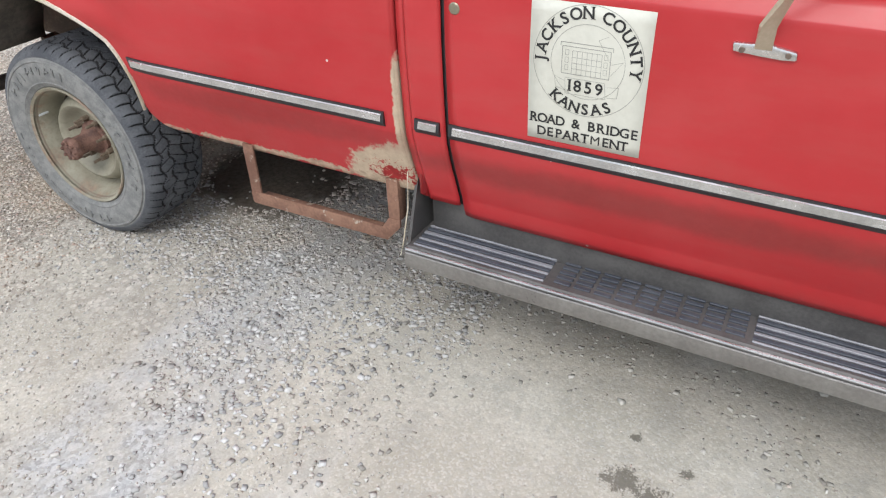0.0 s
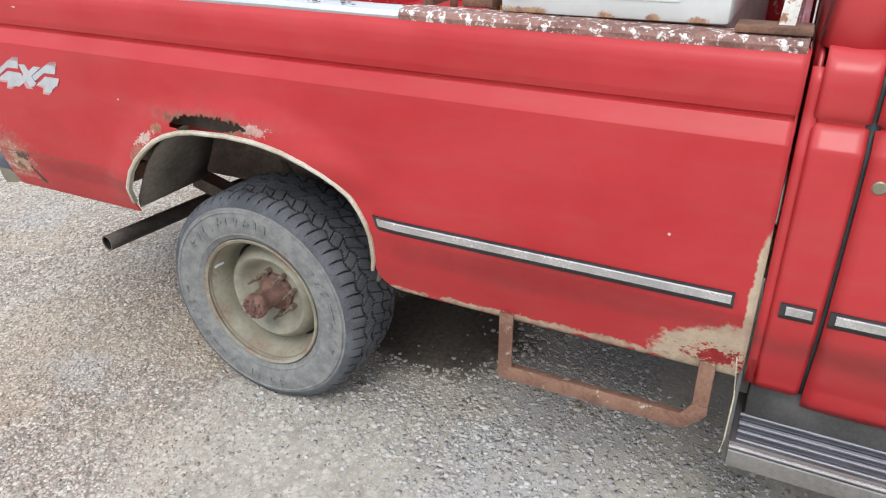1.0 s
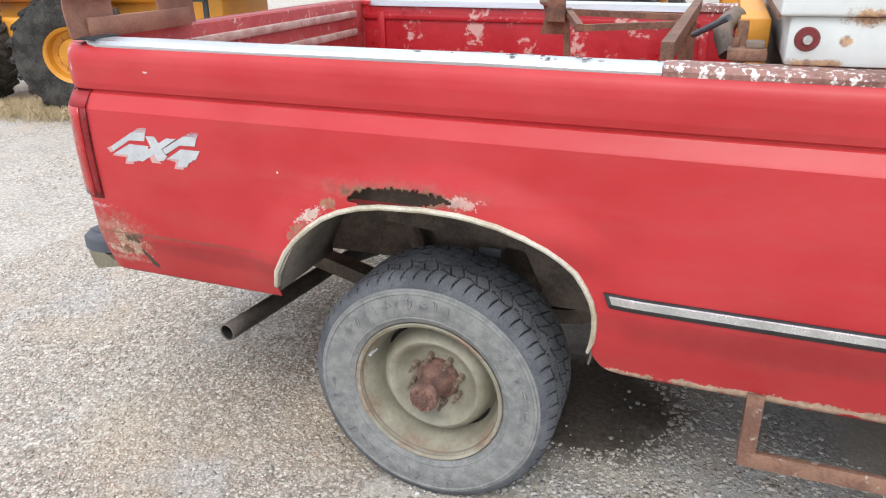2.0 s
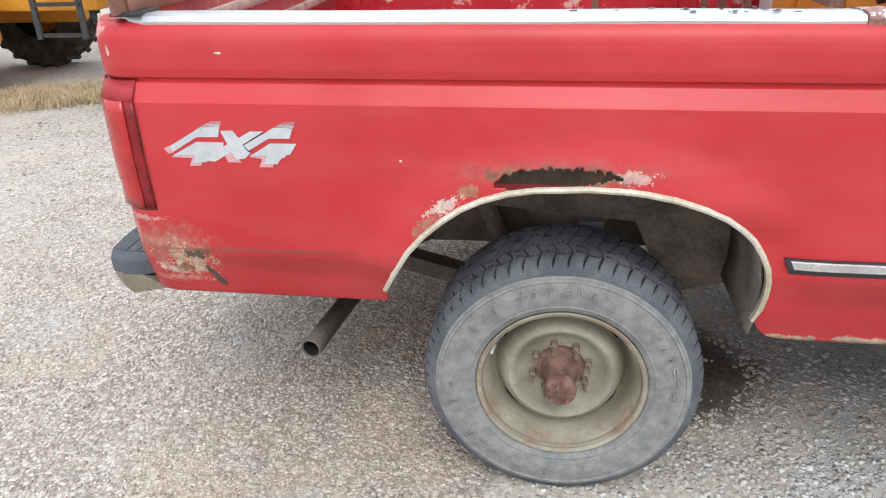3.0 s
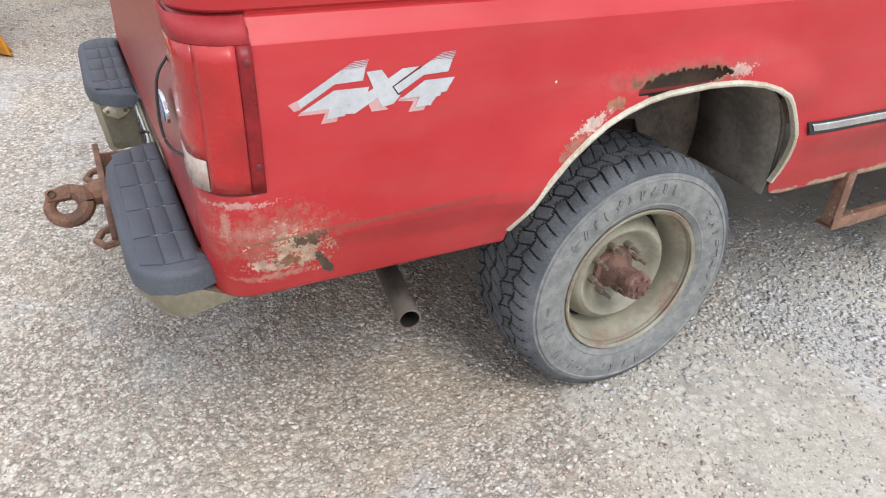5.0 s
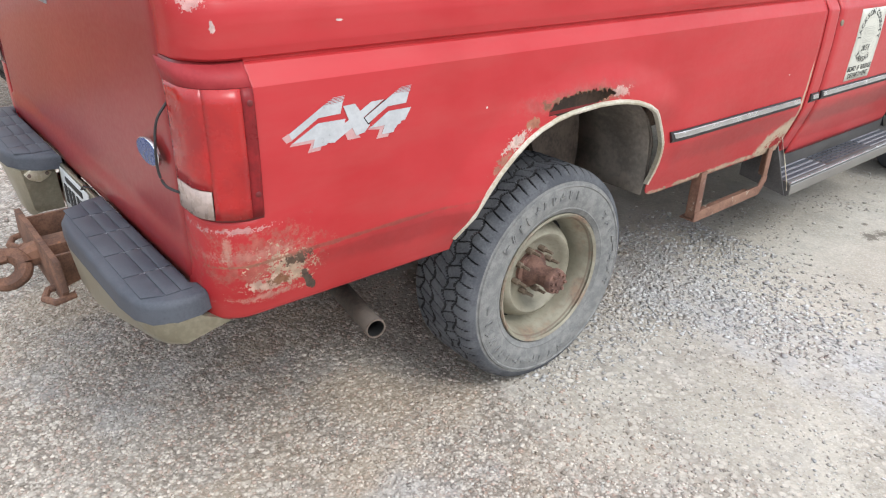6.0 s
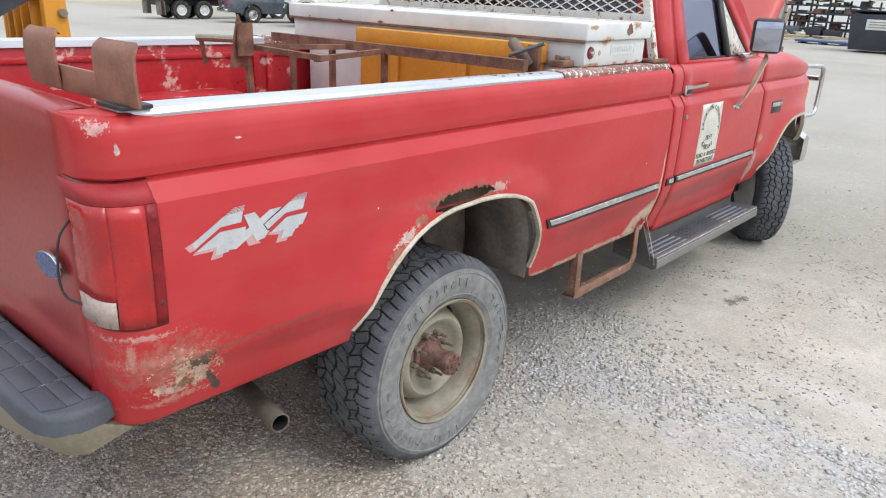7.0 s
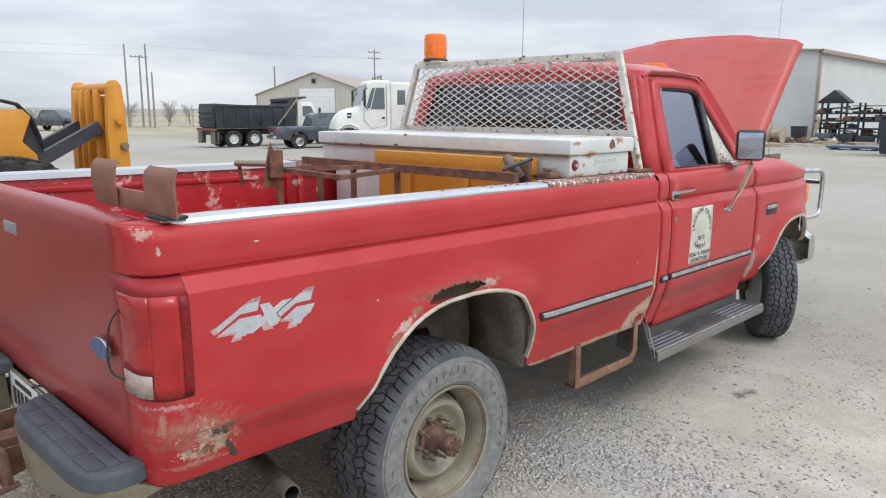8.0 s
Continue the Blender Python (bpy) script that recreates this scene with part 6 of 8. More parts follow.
for pts in ([(20, 215), (64, 200), (80, 240), (45, 247)], [(60, 268), (78, 252), (215, 255), (192, 300), (250, 300), (240, 323), (165, 322), (190, 275)],
            [(400, 268), (445, 240), (480, 288), (500, 308), (415, 305)], [(550, 276), (565, 262), (665, 268), (640, 315), (700, 318), (685, 341), (605, 338), (630, 290)]):
    decal_shape(pts, M_DECALSH, 0.0022, "decal_ghost")
decal_shape([(62, 203), (268, 101), (392, 101), (376, 157), (240, 155), (77, 237)], M_DECAL, 0.0028)
decal_shape([(75, 255), (236, 181), (405, 190), (397, 213), (443, 192), (455, 240), (330, 300), (285, 294), (280, 302), (192, 304), (212, 258)], M_DECAL, 0.0028)
decal_shape([(395, 122), (470, 122), (502, 166), (575, 130), (660, 132), (520, 205), (562, 252), (525, 285), (470, 291), (440, 232)], M_DECAL, 0.0031)
decal_shape([(522, 207), (668, 134), (676, 138), (556, 248), (548, 246)], M_INK, 0.0033)
decal_shape([(529, 207), (722, 113), (836, 120), (814, 176), (684, 174), (552, 240)], M_DECAL, 0.0036)
decal_shape([(563, 268), (690, 200), (850, 206), (806, 268), (778, 270), (772, 284), (752, 285), (728, 310), (722, 322), (640, 318), (662, 272)], M_DECAL, 0.0036)
for i in range(5):
    u, v = i * 15, 100 - i * 7.2
    for du, dv in ((0, 0), (447, 17)):
        decal_shape([(270 + u + du, v + dv), (396 + i * 3 + du, v + dv), (397 + i * 3 + du, v - 4 + i * 0.5 + dv), (277 + u + du, v - 4 + i * 0.5 + dv)], M_DECAL, 0.0028)

# ---------------- things on the truck ----------------


def on_truck(x, z):
    return z + RAKE * x


# county door sign
sign = thing("door_sign", "cream magnetic sign with round county seal and black lettering", "sign", at=Matrix.Translation((1.93, -1.0, 0.95)))
SW, SH = 0.256, 0.311


def sign_pt(u, v, lift):
    """u, v in metres from the sign's middle, on the door skin."""
    x, z = 1.93 + u, 0.973 + v
    return (x - 1.93, side_y(x, z, -9) - lift + 1.0, z + RAKE * x - 0.95)


rows = [[sign_pt(-SW / 2 + SW * i / 6, -SH / 2 + SH * j / 12, 0.002) for j in range(13)] for i in range(7)]
part("sheet", sheet(rows), M_SIGN, sign, thick=0.002)


def serifs(q, size):
    """Short slabs across the flat ends of a letter's stems."""
    top, low = max(v.co.y for v in q.verts), min(v.co.y for v in q.verts)
    ends = []
    for e in q.edges:
        a, b = e.verts[0].co, e.verts[1].co
        if e.is_boundary and abs(a.y - b.y) < size * 0.004 and size * 0.04 < abs(a.x - b.x) < size * 0.24:
            if abs(a.y - low) < size * 0.03 or abs(a.y - top) < size * 0.03:
                ends.append((min(a.x, b.x), max(a.x, b.x), a.y))
    for x0, x1, y in ends:
        up = -1 if abs(y - top) < abs(y - low) else 1
        c = [(x0 - size * 0.07, y), (x1 + size * 0.07, y), (x1 + size * 0.07, y + up * size * 0.045), (x0 - size * 0.07, y + up * size * 0.045)]
        q.faces.new([q.verts.new((u, v, 0)) for u, v in c])


def letter_room(body):
    return [1.3 if ch in "MW&" else (0.5 if ch in "I1" else (0.55 if ch == " " else (0.8 if ch in "J" else 1.0))) for ch in body]


def sign_text(body, size, u, v, turn=0.0, bold=0.0, name="lettering", squeeze=1.0):
    q = text_mesh(body, size, bold)
    if body not in "M&S":
        serifs(q, size)
    c, s = math.cos(turn), math.sin(turn)
    bmesh.ops.triangulate(q, faces=q.faces[:])
    for w in q.verts:
        a, b = w.co.x * squeeze, w.co.y
        w.co = sign_pt(u + a * c - b * s, v + a * s + b * c, 0.0042)
    part(name, q, M_INK, sign, smooth=0)


def sign_line_text(body, size, v, width):
    """A straight line of single letters spread evenly over a width, wide letters given more room."""
    room = letter_room(body)
    x = -width / 2
    for ch, r in zip(body, room):
        w = r * width / sum(room)
        if ch != " ":
            sign_text(ch, size, x + w / 2, v, 0.0, 0.0 if ch == "M" else 0.0006)
        x += w


def ring_word(body, radius, start, end, size, inward):
    """Letters set round the seal from one angle to another, each given its own room."""
    room = letter_room(body)
    run = 0.0
    for ch, r in zip(body, room):
        a = radians(start + (end - start) * (run + r / 2) / sum(room))
        run += r
        if ch != " ":
            u, v = radius * math.cos(a), SEAL_V + radius * math.sin(a)
            sign_text(ch, size, u, v, a + math.pi / 2 if inward else a - math.pi / 2, 0.0007)


SEAL_V = 0.037
ring_word("JACKSON COUNTY", 0.101, 187, -12, 0.034, False)
ring_word("KANSAS", 0.1035, 224, 305, 0.034, True)
sign_line_text("1859", 0.036, SEAL_V - 0.054, 0.082)
sign_line_text("ROAD & BRIDGE", 0.031, -0.104, 0.248)
sign_line_text("DEPARTMENT", 0.031, -0.135, 0.208)


def sign_line(pts, w=0.0008, material=M_FAINT):
    q = bmesh.new()
    for (a, b), (c, d) in zip(pts, pts[1:]):
        ln = math.hypot(c - a, d - b) or 1
        nx, ny = -(d - b) / ln * w, (c - a) / ln * w
        q.faces.new([q.verts.new(sign_pt(x, y, 0.0036)) for x, y in ((a + nx, b + ny), (c + nx, d + ny), (c - nx, d - ny), (a - nx, b - ny))])
    part("line_drawing", q, material, sign, smooth=0)


for rad, w in ((0.118, 0.0006), (0.079, 0.0005)):
    sign_line([(rad * math.cos(a), SEAL_V + rad * math.sin(a)) for a in [2 * math.pi * i / 60 for i in range(61)]], w)
B0, B1, B2, B3 = -0.055, 0.048, SEAL_V - 0.028, SEAL_V + 0.03
sign_line([(B0, B2), (B0, B3), (B1, B3), (B1, B2), (B0, B2)])
sign_line([(B0 - 0.004, B3), (B0 - 0.004, B3 + 0.008), (B1 + 0.004, B3 + 0.008), (B1 + 0.004, B3)])
for i in range(7):
    u = B0 + 0.022 + i * 0.0105
    sign_line([(u, B2), (u, B3 - 0.008)], 0.0005)
for v in (B2 + 0.012, B2 + 0.024, B2 + 0.036, B3 - 0.008):
    sign_line([(B0 + 0.022, v), (B1 - 0.018, v)], 0.0005)
for u in (B0 + 0.007, B1 - 0.013):
    for v in (B2 + 0.008, B2 + 0.024, B2 + 0.04):
        sign_line([(u, v), (u + 0.007, v), (u + 0.007, v + 0.011), (u, v + 0.011), (u, v)], 0.0004)
sign_line([(-0.046, SEAL_V - 0.037), (0.040, SEAL_V - 0.037), (0.044, SEAL_V - 0.072), (-0.044, SEAL_V - 0.072), (-0.046, SEAL_V - 0.037)], 0.0004)
sign_line([(0.044, SEAL_V - 0.045), (0.07, SEAL_V - 0.042), (0.068, SEAL_V - 0.066), (0.046, SEAL_V - 0.068)], 0.0004)
sign_line([(-0.046, SEAL_V - 0.045), (-0.07, SEAL_V - 0.036), (-0.066, SEAL_V - 0.06), (-0.046, SEAL_V - 0.066)], 0.0004)
sign_line([(0.05, SEAL_V - 0.02), (0.074, SEAL_V + 0.012), (0.05, SEAL_V + 0.004), (0.02, SEAL_V + 0.05), (0.04, SEAL_V + 0.06)], 0.0004)

# white crossover toolbox
TX, TZ = 0.785, on_truck(1.0, 1.336)
tool = thing("toolbox", "white crossover steel toolbox, chipped, across the bed rails", "toolbox", at=Matrix.Translation((1.08, 0, TZ)))


def tb(x0, x1, y0, y1, z0, z1, bevel=0.006, seg=2):
    return box(x0 - 1.08, x1 - 1.08, y0, y1, z0 - TZ, z1 - TZ, bevel, seg=seg)


part("body", tb(TX + 0.02, 1.30, -0.905, 0.905, TZ, 1.424, 0.01), M_TOOLBOX, tool, "white chipped box end")
part("tub", tb(TX + 0.035, 1.285, -0.80, 0.80, 0.93, TZ, 0.01), M_TOOLBOX, tool)
part("lid", tb(TX, 1.318, -0.920, 0.920, 1.424, 1.492, 0.007, 3), M_TOOLBOX, tool, "white lid with rust chips")
part("lid_lip", tb(TX - 0.004, TX + 0.004, -0.912, 0.912, 1.416, 1.428, 0.002), M_RUST, tool)
for y in (-0.905, 0.905):
    m = Matrix.Translation((TX + 0.058 - 1.08, y, 1.379 - TZ)) @ Matrix.Rotation(0 if y < 0 else math.pi, 4, "Z")
    part("lock_ring", lathe([(0.0, -0.006), (0.021, -0.006), (0.0245, -0.001), (0.0245, 0.003)], 24, m=m), M_LENSDARK, tool, "dull red lock ring")
    part("lock_button", lathe([(0.0, -0.016), (0.009, -0.016), (0.0105, -0.012), (0.0105, -0.004)], 20, m=m), M_CHROME, tool, "chrome lock button")
    # embossed nameplate, its lettering kept as plain low bars
    for x0, x1, z0, z1 in ((1.0, 1.20, 1.3655, 1.3675), (1.0, 1.20, 1.4085, 1.4105), (1.0, 1.002, 1.3675, 1.4085), (1.198, 1.20, 1.3675, 1.4085)):
        part("nameplate_edge", tb(x0, x1, y - 0.0022, y + 0.0022, z0, z1, 0.0, 1), M_TOOLBOX, tool)
    for i in range(12):
        x0 = 1.012 + i * 0.0148
        part("nameplate_bar", tb(x0, x0 + 0.010, y - 0.0025, y + 0.0025, 1.380, 1.396 + (0.004 if i % 3 == 1 else 0), 0.0, 1), M_TOOLBOX, tool)
r2 = random.Random(5)
for cx, cz, sx, sz in ((TX - 0.0015, 1.455, 0.0, 0.0),):
    for k in range(4):
        y, z = r2.uniform(-0.85, 0.85), r2.choice((1.489, 1.43, 1.434, 1.475))
        q = bmesh.new()
        n = 9
        w, h = r2.uniform(0.008, 0.03), r2.uniform(0.003, 0.008)
        q.faces.new([q.verts.new((TX - 1.08 - 0.0015, y + w * r2.uniform(0.5, 1) * math.cos(a), z - TZ + h * r2.uniform(0.5, 1) * math.sin(a))) for a in [2 * math.pi * i / n for i in range(n)]])
        part("rust_chip", q, M_RUST, tool, smooth=0, thick=0.001)
q = bmesh.new()
q.faces.new([q.verts.new((0.04 + 0.028 * r2.uniform(0.5, 1.1) * math.cos(a), -0.9215, 1.462 - TZ + 0.028 * r2.uniform(0.5, 1.1) * math.sin(a))) for a in [2 * math.pi * i / 12 for i in range(12)]])
part("rust_chip", q, M_RUST, tool, "dark rust patch on the lid end", smooth=0, thick=0.001)

# headache rack of white angle and expanded mesh
RX = 1.405
RZ = on_truck(RX, 1.338)
rack = thing("headache_rack", "rusty white cab guard with diamond mesh", "cab guard", at=Matrix.Translation((RX, 0, RZ)))


def rk(y, z, dx=0.0):
    return Vector((dx + 0.045 * (z - RZ) / 0.6, y, z - RZ))


RT, RH = 0.735, 1.893
for s in (-1, 1):
    part("upright", tube([rk(s * 0.905, RZ), rk(s * RT, RH)], 0, flat=(0.03, 0.032)), M_WHITERUST, rack, "rust-streaked white upright")
    part("foot", box(-0.09, 0.05, s * 0.91 - 0.04, s * 0.91 + 0.04, 0.0, 0.014, 0.003), M_RUST, rack)
part("top_bar", tube([rk(-RT - 0.015, RH), rk(RT + 0.015, RH)], 0, flat=(0.034, 0.032)), M_WHITERUST, rack, "peeling white top bar")
part("bottom_bar", tube([rk(-0.86, 1.50), rk(0.86, 1.50)], 0, flat=(0.03, 0.04)), M_WHITERUST, rack)
for s in (-1, 1):
    part("stub", tube([rk(s * 0.3, 1.83), rk(s * 0.3, RH)], 0, flat=(0.02, 0.02)), M_WHITERUST, rack)


def mesh_side(z):
    return 0.905 - (0.905 - RT) * (z - RZ) / (RH - RZ) - 0.02


q = bmesh.new()
DW, DH = 0.074, 0.0188
z = 1.50
rowi = 0
while z < 1.876:
    h = DH
    w = mesh_side(z)
    k = -int(w / DW) - 1
    while k * DW < w:
        y0 = k * DW + (rowi % 2) * DW / 2
        for y1 in (y0 - DW / 2, y0 + DW / 2):
            if abs(y0) < w and abs(y1) < w:
                a, b = rk(y0, z, 0.012), rk(y1, z + h, 0.012)
                tube([a, b], 0, bm=q, caps=False, flat=(0.004, 0.0052))
        k += 1
    z += h
    rowi += 1
part("diamond_mesh", q, M_WHITERUST, rack, "white expanded-metal mesh", smooth=0)

# amber beacon on the rack
beacon = thing("beacon", "orange warning beacon on a dark base, fixed to the cab guard", "beacon", at=Matrix.Translation((RX + 0.045, 0.575, RH + 0.02)))
turnz = Matrix.Rotation(radians(90), 4, "X")
part("base", lathe([(0, 0.0), (0.075, 0.0), (0.078, 0.012), (0.072, 0.022), (0, 0.022)], 28, m=turnz), M_BLACK, beacon, "dark base ring")
part("dome", lathe([(0.068, 0.02), (0.071, 0.06), (0.070, 0.14), (0.064, 0.165), (0.04, 0.172), (0, 0.173)], 32, m=turnz), M_ORANGE, beacon, "orange plastic dome")
part("bracket", box(-0.07, 0.05, -0.08, 0.08, -0.004, 0.004, 0.001), M_WHITERUST, beacon)

# aerials
for x, y, z0, h, nm in ((1.80, 0.16, on_truck(1.8, 1.906), 1.3, "radio aerial on the cab roof"), (1.74, 0.10, on_truck(1.74, 1.906), 0.05, "short black aerial stub on the roof"), (3.75, -0.66, on_truck(3.75, 1.25), 1.6, "whip aerial on the front fender")):
    a = thing("aerial", nm, "aerial", at=Matrix.Translation((x, y, z0)))
    part("mount", lathe([(0, 0.0), (0.016, 0.0), (0.014, 0.03), (0.006, 0.06), (0, 0.06)], 12, m=turnz), M_BLACK, a)
    part("whip", tube([(0, 0, 0.03), (0.01, 0, h)], [0.002, 0.001], 6), M_STEEL, a)

# yellow steel box in the bed
yb = thing("yellow_panel", "scuffed yellow steel panel leaning on the toolbox in the bed", "panel", at=Matrix.Translation((0.735, -0.2, on_truck(0.8, 0.89))))
part("sheet", box(0.0, 0.045, -0.54, 0.50, 0.0, 0.50, 0.006), M_YELLOW, yb)
part("top_flange", box(-0.02, 0.045, -0.55, 0.51, 0.45, 0.525, 0.004), M_YELLOW, yb)
for y in (-0.16, 0.25):
    part("rib", box(-0.018, 0.002, y - 0.025, y + 0.025, 0.02, 0.44, 0.004), M_YELLOW, yb)
part("rust_edge", box(-0.024, 0.0, -0.552, -0.50, 0.36, 0.52, 0.002), M_RUST, yb)

# rusty angle-iron frame lying over the bed
BF = on_truck(0.4, 0.89)
junk = thing("iron_frame", "rusty angle-iron frame standing in the bed", "frame", at=Matrix.Translation((0.4, 0, BF)))


def bar(a, b, w=0.024, h=0.022, name="bar", mat=M_RUST):
    a, b = Vector(a) - Vector((0.4, 0, BF)), Vector(b) - Vector((0.4, 0, BF))
    part(name, tube([a, b], 0, flat=(w, h)), mat, junk)


bar((0.565, 0.76, 1.335), (0.565, -0.80, 1.335), 0.03, 0.04)
bar((0.08, 0.30, 1.335), (0.57, 0.20, 1.325))
bar((0.20, -0.02, 1.305), (0.57, -0.03, 1.325))
bar((0.10, 0.34, 1.335), (0.22, -0.04, 1.31))
bar((0.56, 0.60, 1.33), (0.56, 0.60, BF), name="leg")
bar((0.56, -0.05, 1.33), (0.56, -0.05, BF), name="leg")
bar((0.56, 0.30, 1.33), (0.56, 0.30, BF), name="leg")
bar((0.10, 0.31, 1.33), (0.13, 0.31, BF), name="leg")
bar((0.14, 0.31, 1.12), (0.56, 0.05, 1.10), 0.02, 0.02, name="brace")
bar((0.07, 0.27, 1.30), (0.07, 0.27, 1.43), 0.07, 0.012, name="end_plate")
m = Matrix.Translation((0.06 - 0.4, 0.30, 1.35 - BF)) @ Matrix.Rotation(radians(8), 4, "Z")
part("end_blade", prism([(-0.055, -0.10), (0.06, -0.10), (0.03, 0.04), (0.0, 0.115), (-0.02, 0.05)], "y", -0.006, 0.006, 0.002, m=m), M_RUST, junk, "pointed rusty blade plate")
part("axle_pipe", tube([Vector((0.05 - 0.4, 0.30, 1.365 - BF)), Vector((-0.03 - 0.4, 0.47, 1.362 - BF))], [0.016, 0.016], 10), M_STEEL, junk, "pale greasy axle pipe")
bar((-0.02, 0.46, 1.36), (-0.0, 0.47, 1.25), 0.014, 0.014, name="pin")
pipe = thing("pipe_elbow", "grey bent pipe piece leaning by the toolbox", "pipe", at=Matrix.Translation((0.73, -0.72, on_truck(0.7, 1.33))))
part("tube", tube(eased([(-0.03, 0.0, 0.0), (-0.05, 0.04, 0.055), (-0.02, 0.09, 0.08)]), 0.023, 12), M_FRAME, pipe)
clamp = thing("clamp", "rusty clamp block on the bed rail", "clamp", at=Matrix.Translation((0.73, -0.84, on_truck(0.7, 1.335))))
part("block", box(-0.035, 0.045, -0.04, 0.03, 0.0, 0.026, 0.006), M_RUST, clamp)
part("bolt", tube([(-0.02, 0, 0.02), (-0.02, 0, 0.045)], 0.009, 8), M_RUST, clamp)
part("jaw", box(0.0, 0.04, -0.025, 0.025, 0.024, 0.04, 0.005), M_FRAME, clamp)
single("steel_rod", tube([(0.615, -0.68, 1.36), (0.69, -0.79, 1.41)], 0.008, 8), M_ROD, "dark grey steel rod leaning on the toolbox", "rod")

# rusty bracket standing on the rear corner of the rail
SB = on_truck(-1.03, 1.335)
stand = thing("rail_bracket", "rust-brown steel bracket with two uprights on the bed corner", "bracket", at=Matrix.Translation((-1.03, -0.72, SB)))
for y, hh, w in ((-0.195, 0.122, 0.088), (0.172, 0.126, 0.086)):
    rows = []
    for z, lean, ww in ((0.0, 0.0, 0.95), (0.04, -0.004, 0.98), (0.08, -0.006, 1.0), (hh - 0.022, -0.004, 1.0), (hh - 0.010, 0.0, 1.0), (hh - 0.003, 0.006, 0.96), (hh, 0.012, 0.88), (hh - 0.002, 0.016, 0.75)):
        d = 0.006
        rows.append([(lean - d + 0.006 * (abs(k) == 1), y + k * w * ww, z + (0.004 if lean > 0.01 else 0)) for k in (-1, -0.5, 0, 0.5, 1)] + [(lean + d, y + k * w * ww, z - (0.008 if lean > 0.01 else 0)) for k in (1, 0.5, 0, -0.5, -1)])
    part("upright", loft(rows), M_RUSTSMOOTH, stand, "rust-brown bent strap upright, rounded at the top", smooth=50)
part("cross_plate", box(0.006, 0.016, -0.22, 0.22, -0.006, 0.052, 0.003), M_RUSTSMOOTH, stand)
part("rubber_pad", box(-0.025, 0.045, -0.25, -0.145, -0.006, 0.003, 0.002), M_BLACK, stand, "black rubber pad under the strap")

# ---------------- the yard round the truck ----------------
M_SIDING = varied("grey_metal_siding", (0.55, 0.575, 0.56), (0.62, 0.645, 0.63), 0.55, 0.0, 0.6, 20, 0.0005)
M_BEIGEWALL = varied("beige_metal_siding", (0.48, 0.46, 0.41), (0.55, 0.53, 0.47), 0.6, 0.1, 0.6, 20, 0.0005)
M_ROOF = varied("brown_metal_roof", (0.34, 0.27, 0.23), (0.42, 0.35, 0.30), 0.5, 0.2, 0.6, 20, 0.0005)
M_DOORW = varied("white_roller_door", (0.66, 0.68, 0.70), (0.74, 0.75, 0.76), 0.5, 0, 0.8, 20, 0)
M_POLE = varied("weathered_pole_wood", (0.23, 0.215, 0.195), (0.33, 0.305, 0.28), 0.9, 0, 3, 30, 0)
M_WOOD = varied("weathered_board", (0.34, 0.27, 0.19), (0.46, 0.38, 0.28), 0.85, 0, 3, 40, 0.001)
M_STRAW = varied("dry_grass", (0.42, 0.32, 0.18), (0.58, 0.46, 0.29), 0.9, 0, 5, 40, 0)
M_TWIG = varied("bare_twigs", (0.26, 0.24, 0.215), (0.36, 0.335, 0.305), 0.95, 0, 2, 20, 0)
M_NAVY = varied("slate_grey_car_paint", (0.085, 0.10, 0.12), (0.12, 0.14, 0.165), 0.3, 0.3, 2, 40, 0)
M_DUMP = varied("black_dump_body", (0.018, 0.022, 0.030), (0.04, 0.045, 0.055), 0.6, 0, 1.5, 20, 0.002)
M_TRUCKW = varied("white_truck_paint", (0.70, 0.70, 0.66), (0.78, 0.78, 0.74), 0.35, 0, 2, 40, 0)
M_DARKGLASS = Nodes("dark_glass", 0.08)
M_DARKGLASS.colour((0.13, 0.155, 0.17))
M_DARKGLASS = M_DARKGLASS.mat
M_BLUEP = varied("faded_blue_paint", (0.04, 0.08, 0.16), (0.07, 0.12, 0.22), 0.6, 0, 3, 40, 0)
M_LUG = varied("muddy_lug_rubber", (0.025, 0.024, 0.023), (0.085, 0.08, 0.073), 0.95, 0, 5, 60, 0.003, spec=0.15)


def big_tyre(r, w, rim_r, n=44):
    """The carcass of a tractor-type tyre about y."""
    q = lathe([(rim_r, -w * 0.42), (rim_r * 1.1, -w * 0.48), (r * 0.82, -w * 0.5), (r * 0.95, -w * 0.46), (r * 0.965, -w * 0.3), (r * 0.97, 0), (r * 0.965, w * 0.3), (r * 0.95, w * 0.46), (r * 0.82, w * 0.5), (rim_r * 1.1, w * 0.48), (rim_r, w * 0.42)], n)
    return finish("tyre", q, M_LUG, 35)


def lug_mesh(r, w):
    return finish("lug", box(-r * 0.04, r * 0.035, -w * 0.27, w * 0.27, -r * 0.05, r * 0.05, r * 0.012, seg=1), M_LUG, 35)


def big_rim(r, w):
    q = lathe([(r * 0.93, -w * 0.40), (r * 1.03, -w * 0.45), (r * 1.03, -w * 0.40), (r * 0.9, -w * 0.36), (r * 0.84, -w * 0.12), (r * 0.62, -w * 0.06), (r * 0.58, -w * 0.15), (0, -w * 0.16)], 40)
    for i in range(14):
        a = 2 * math.pi * i / 14
        lathe([(0, -0.02), (0.017, -0.02), (0.02, 0.02)], 6, q, Matrix.Translation((r * 0.7 * math.cos(a), -w * 0.08, r * 0.7 * math.sin(a))))
    return finish("rim", q, M_YELLOW, 40)


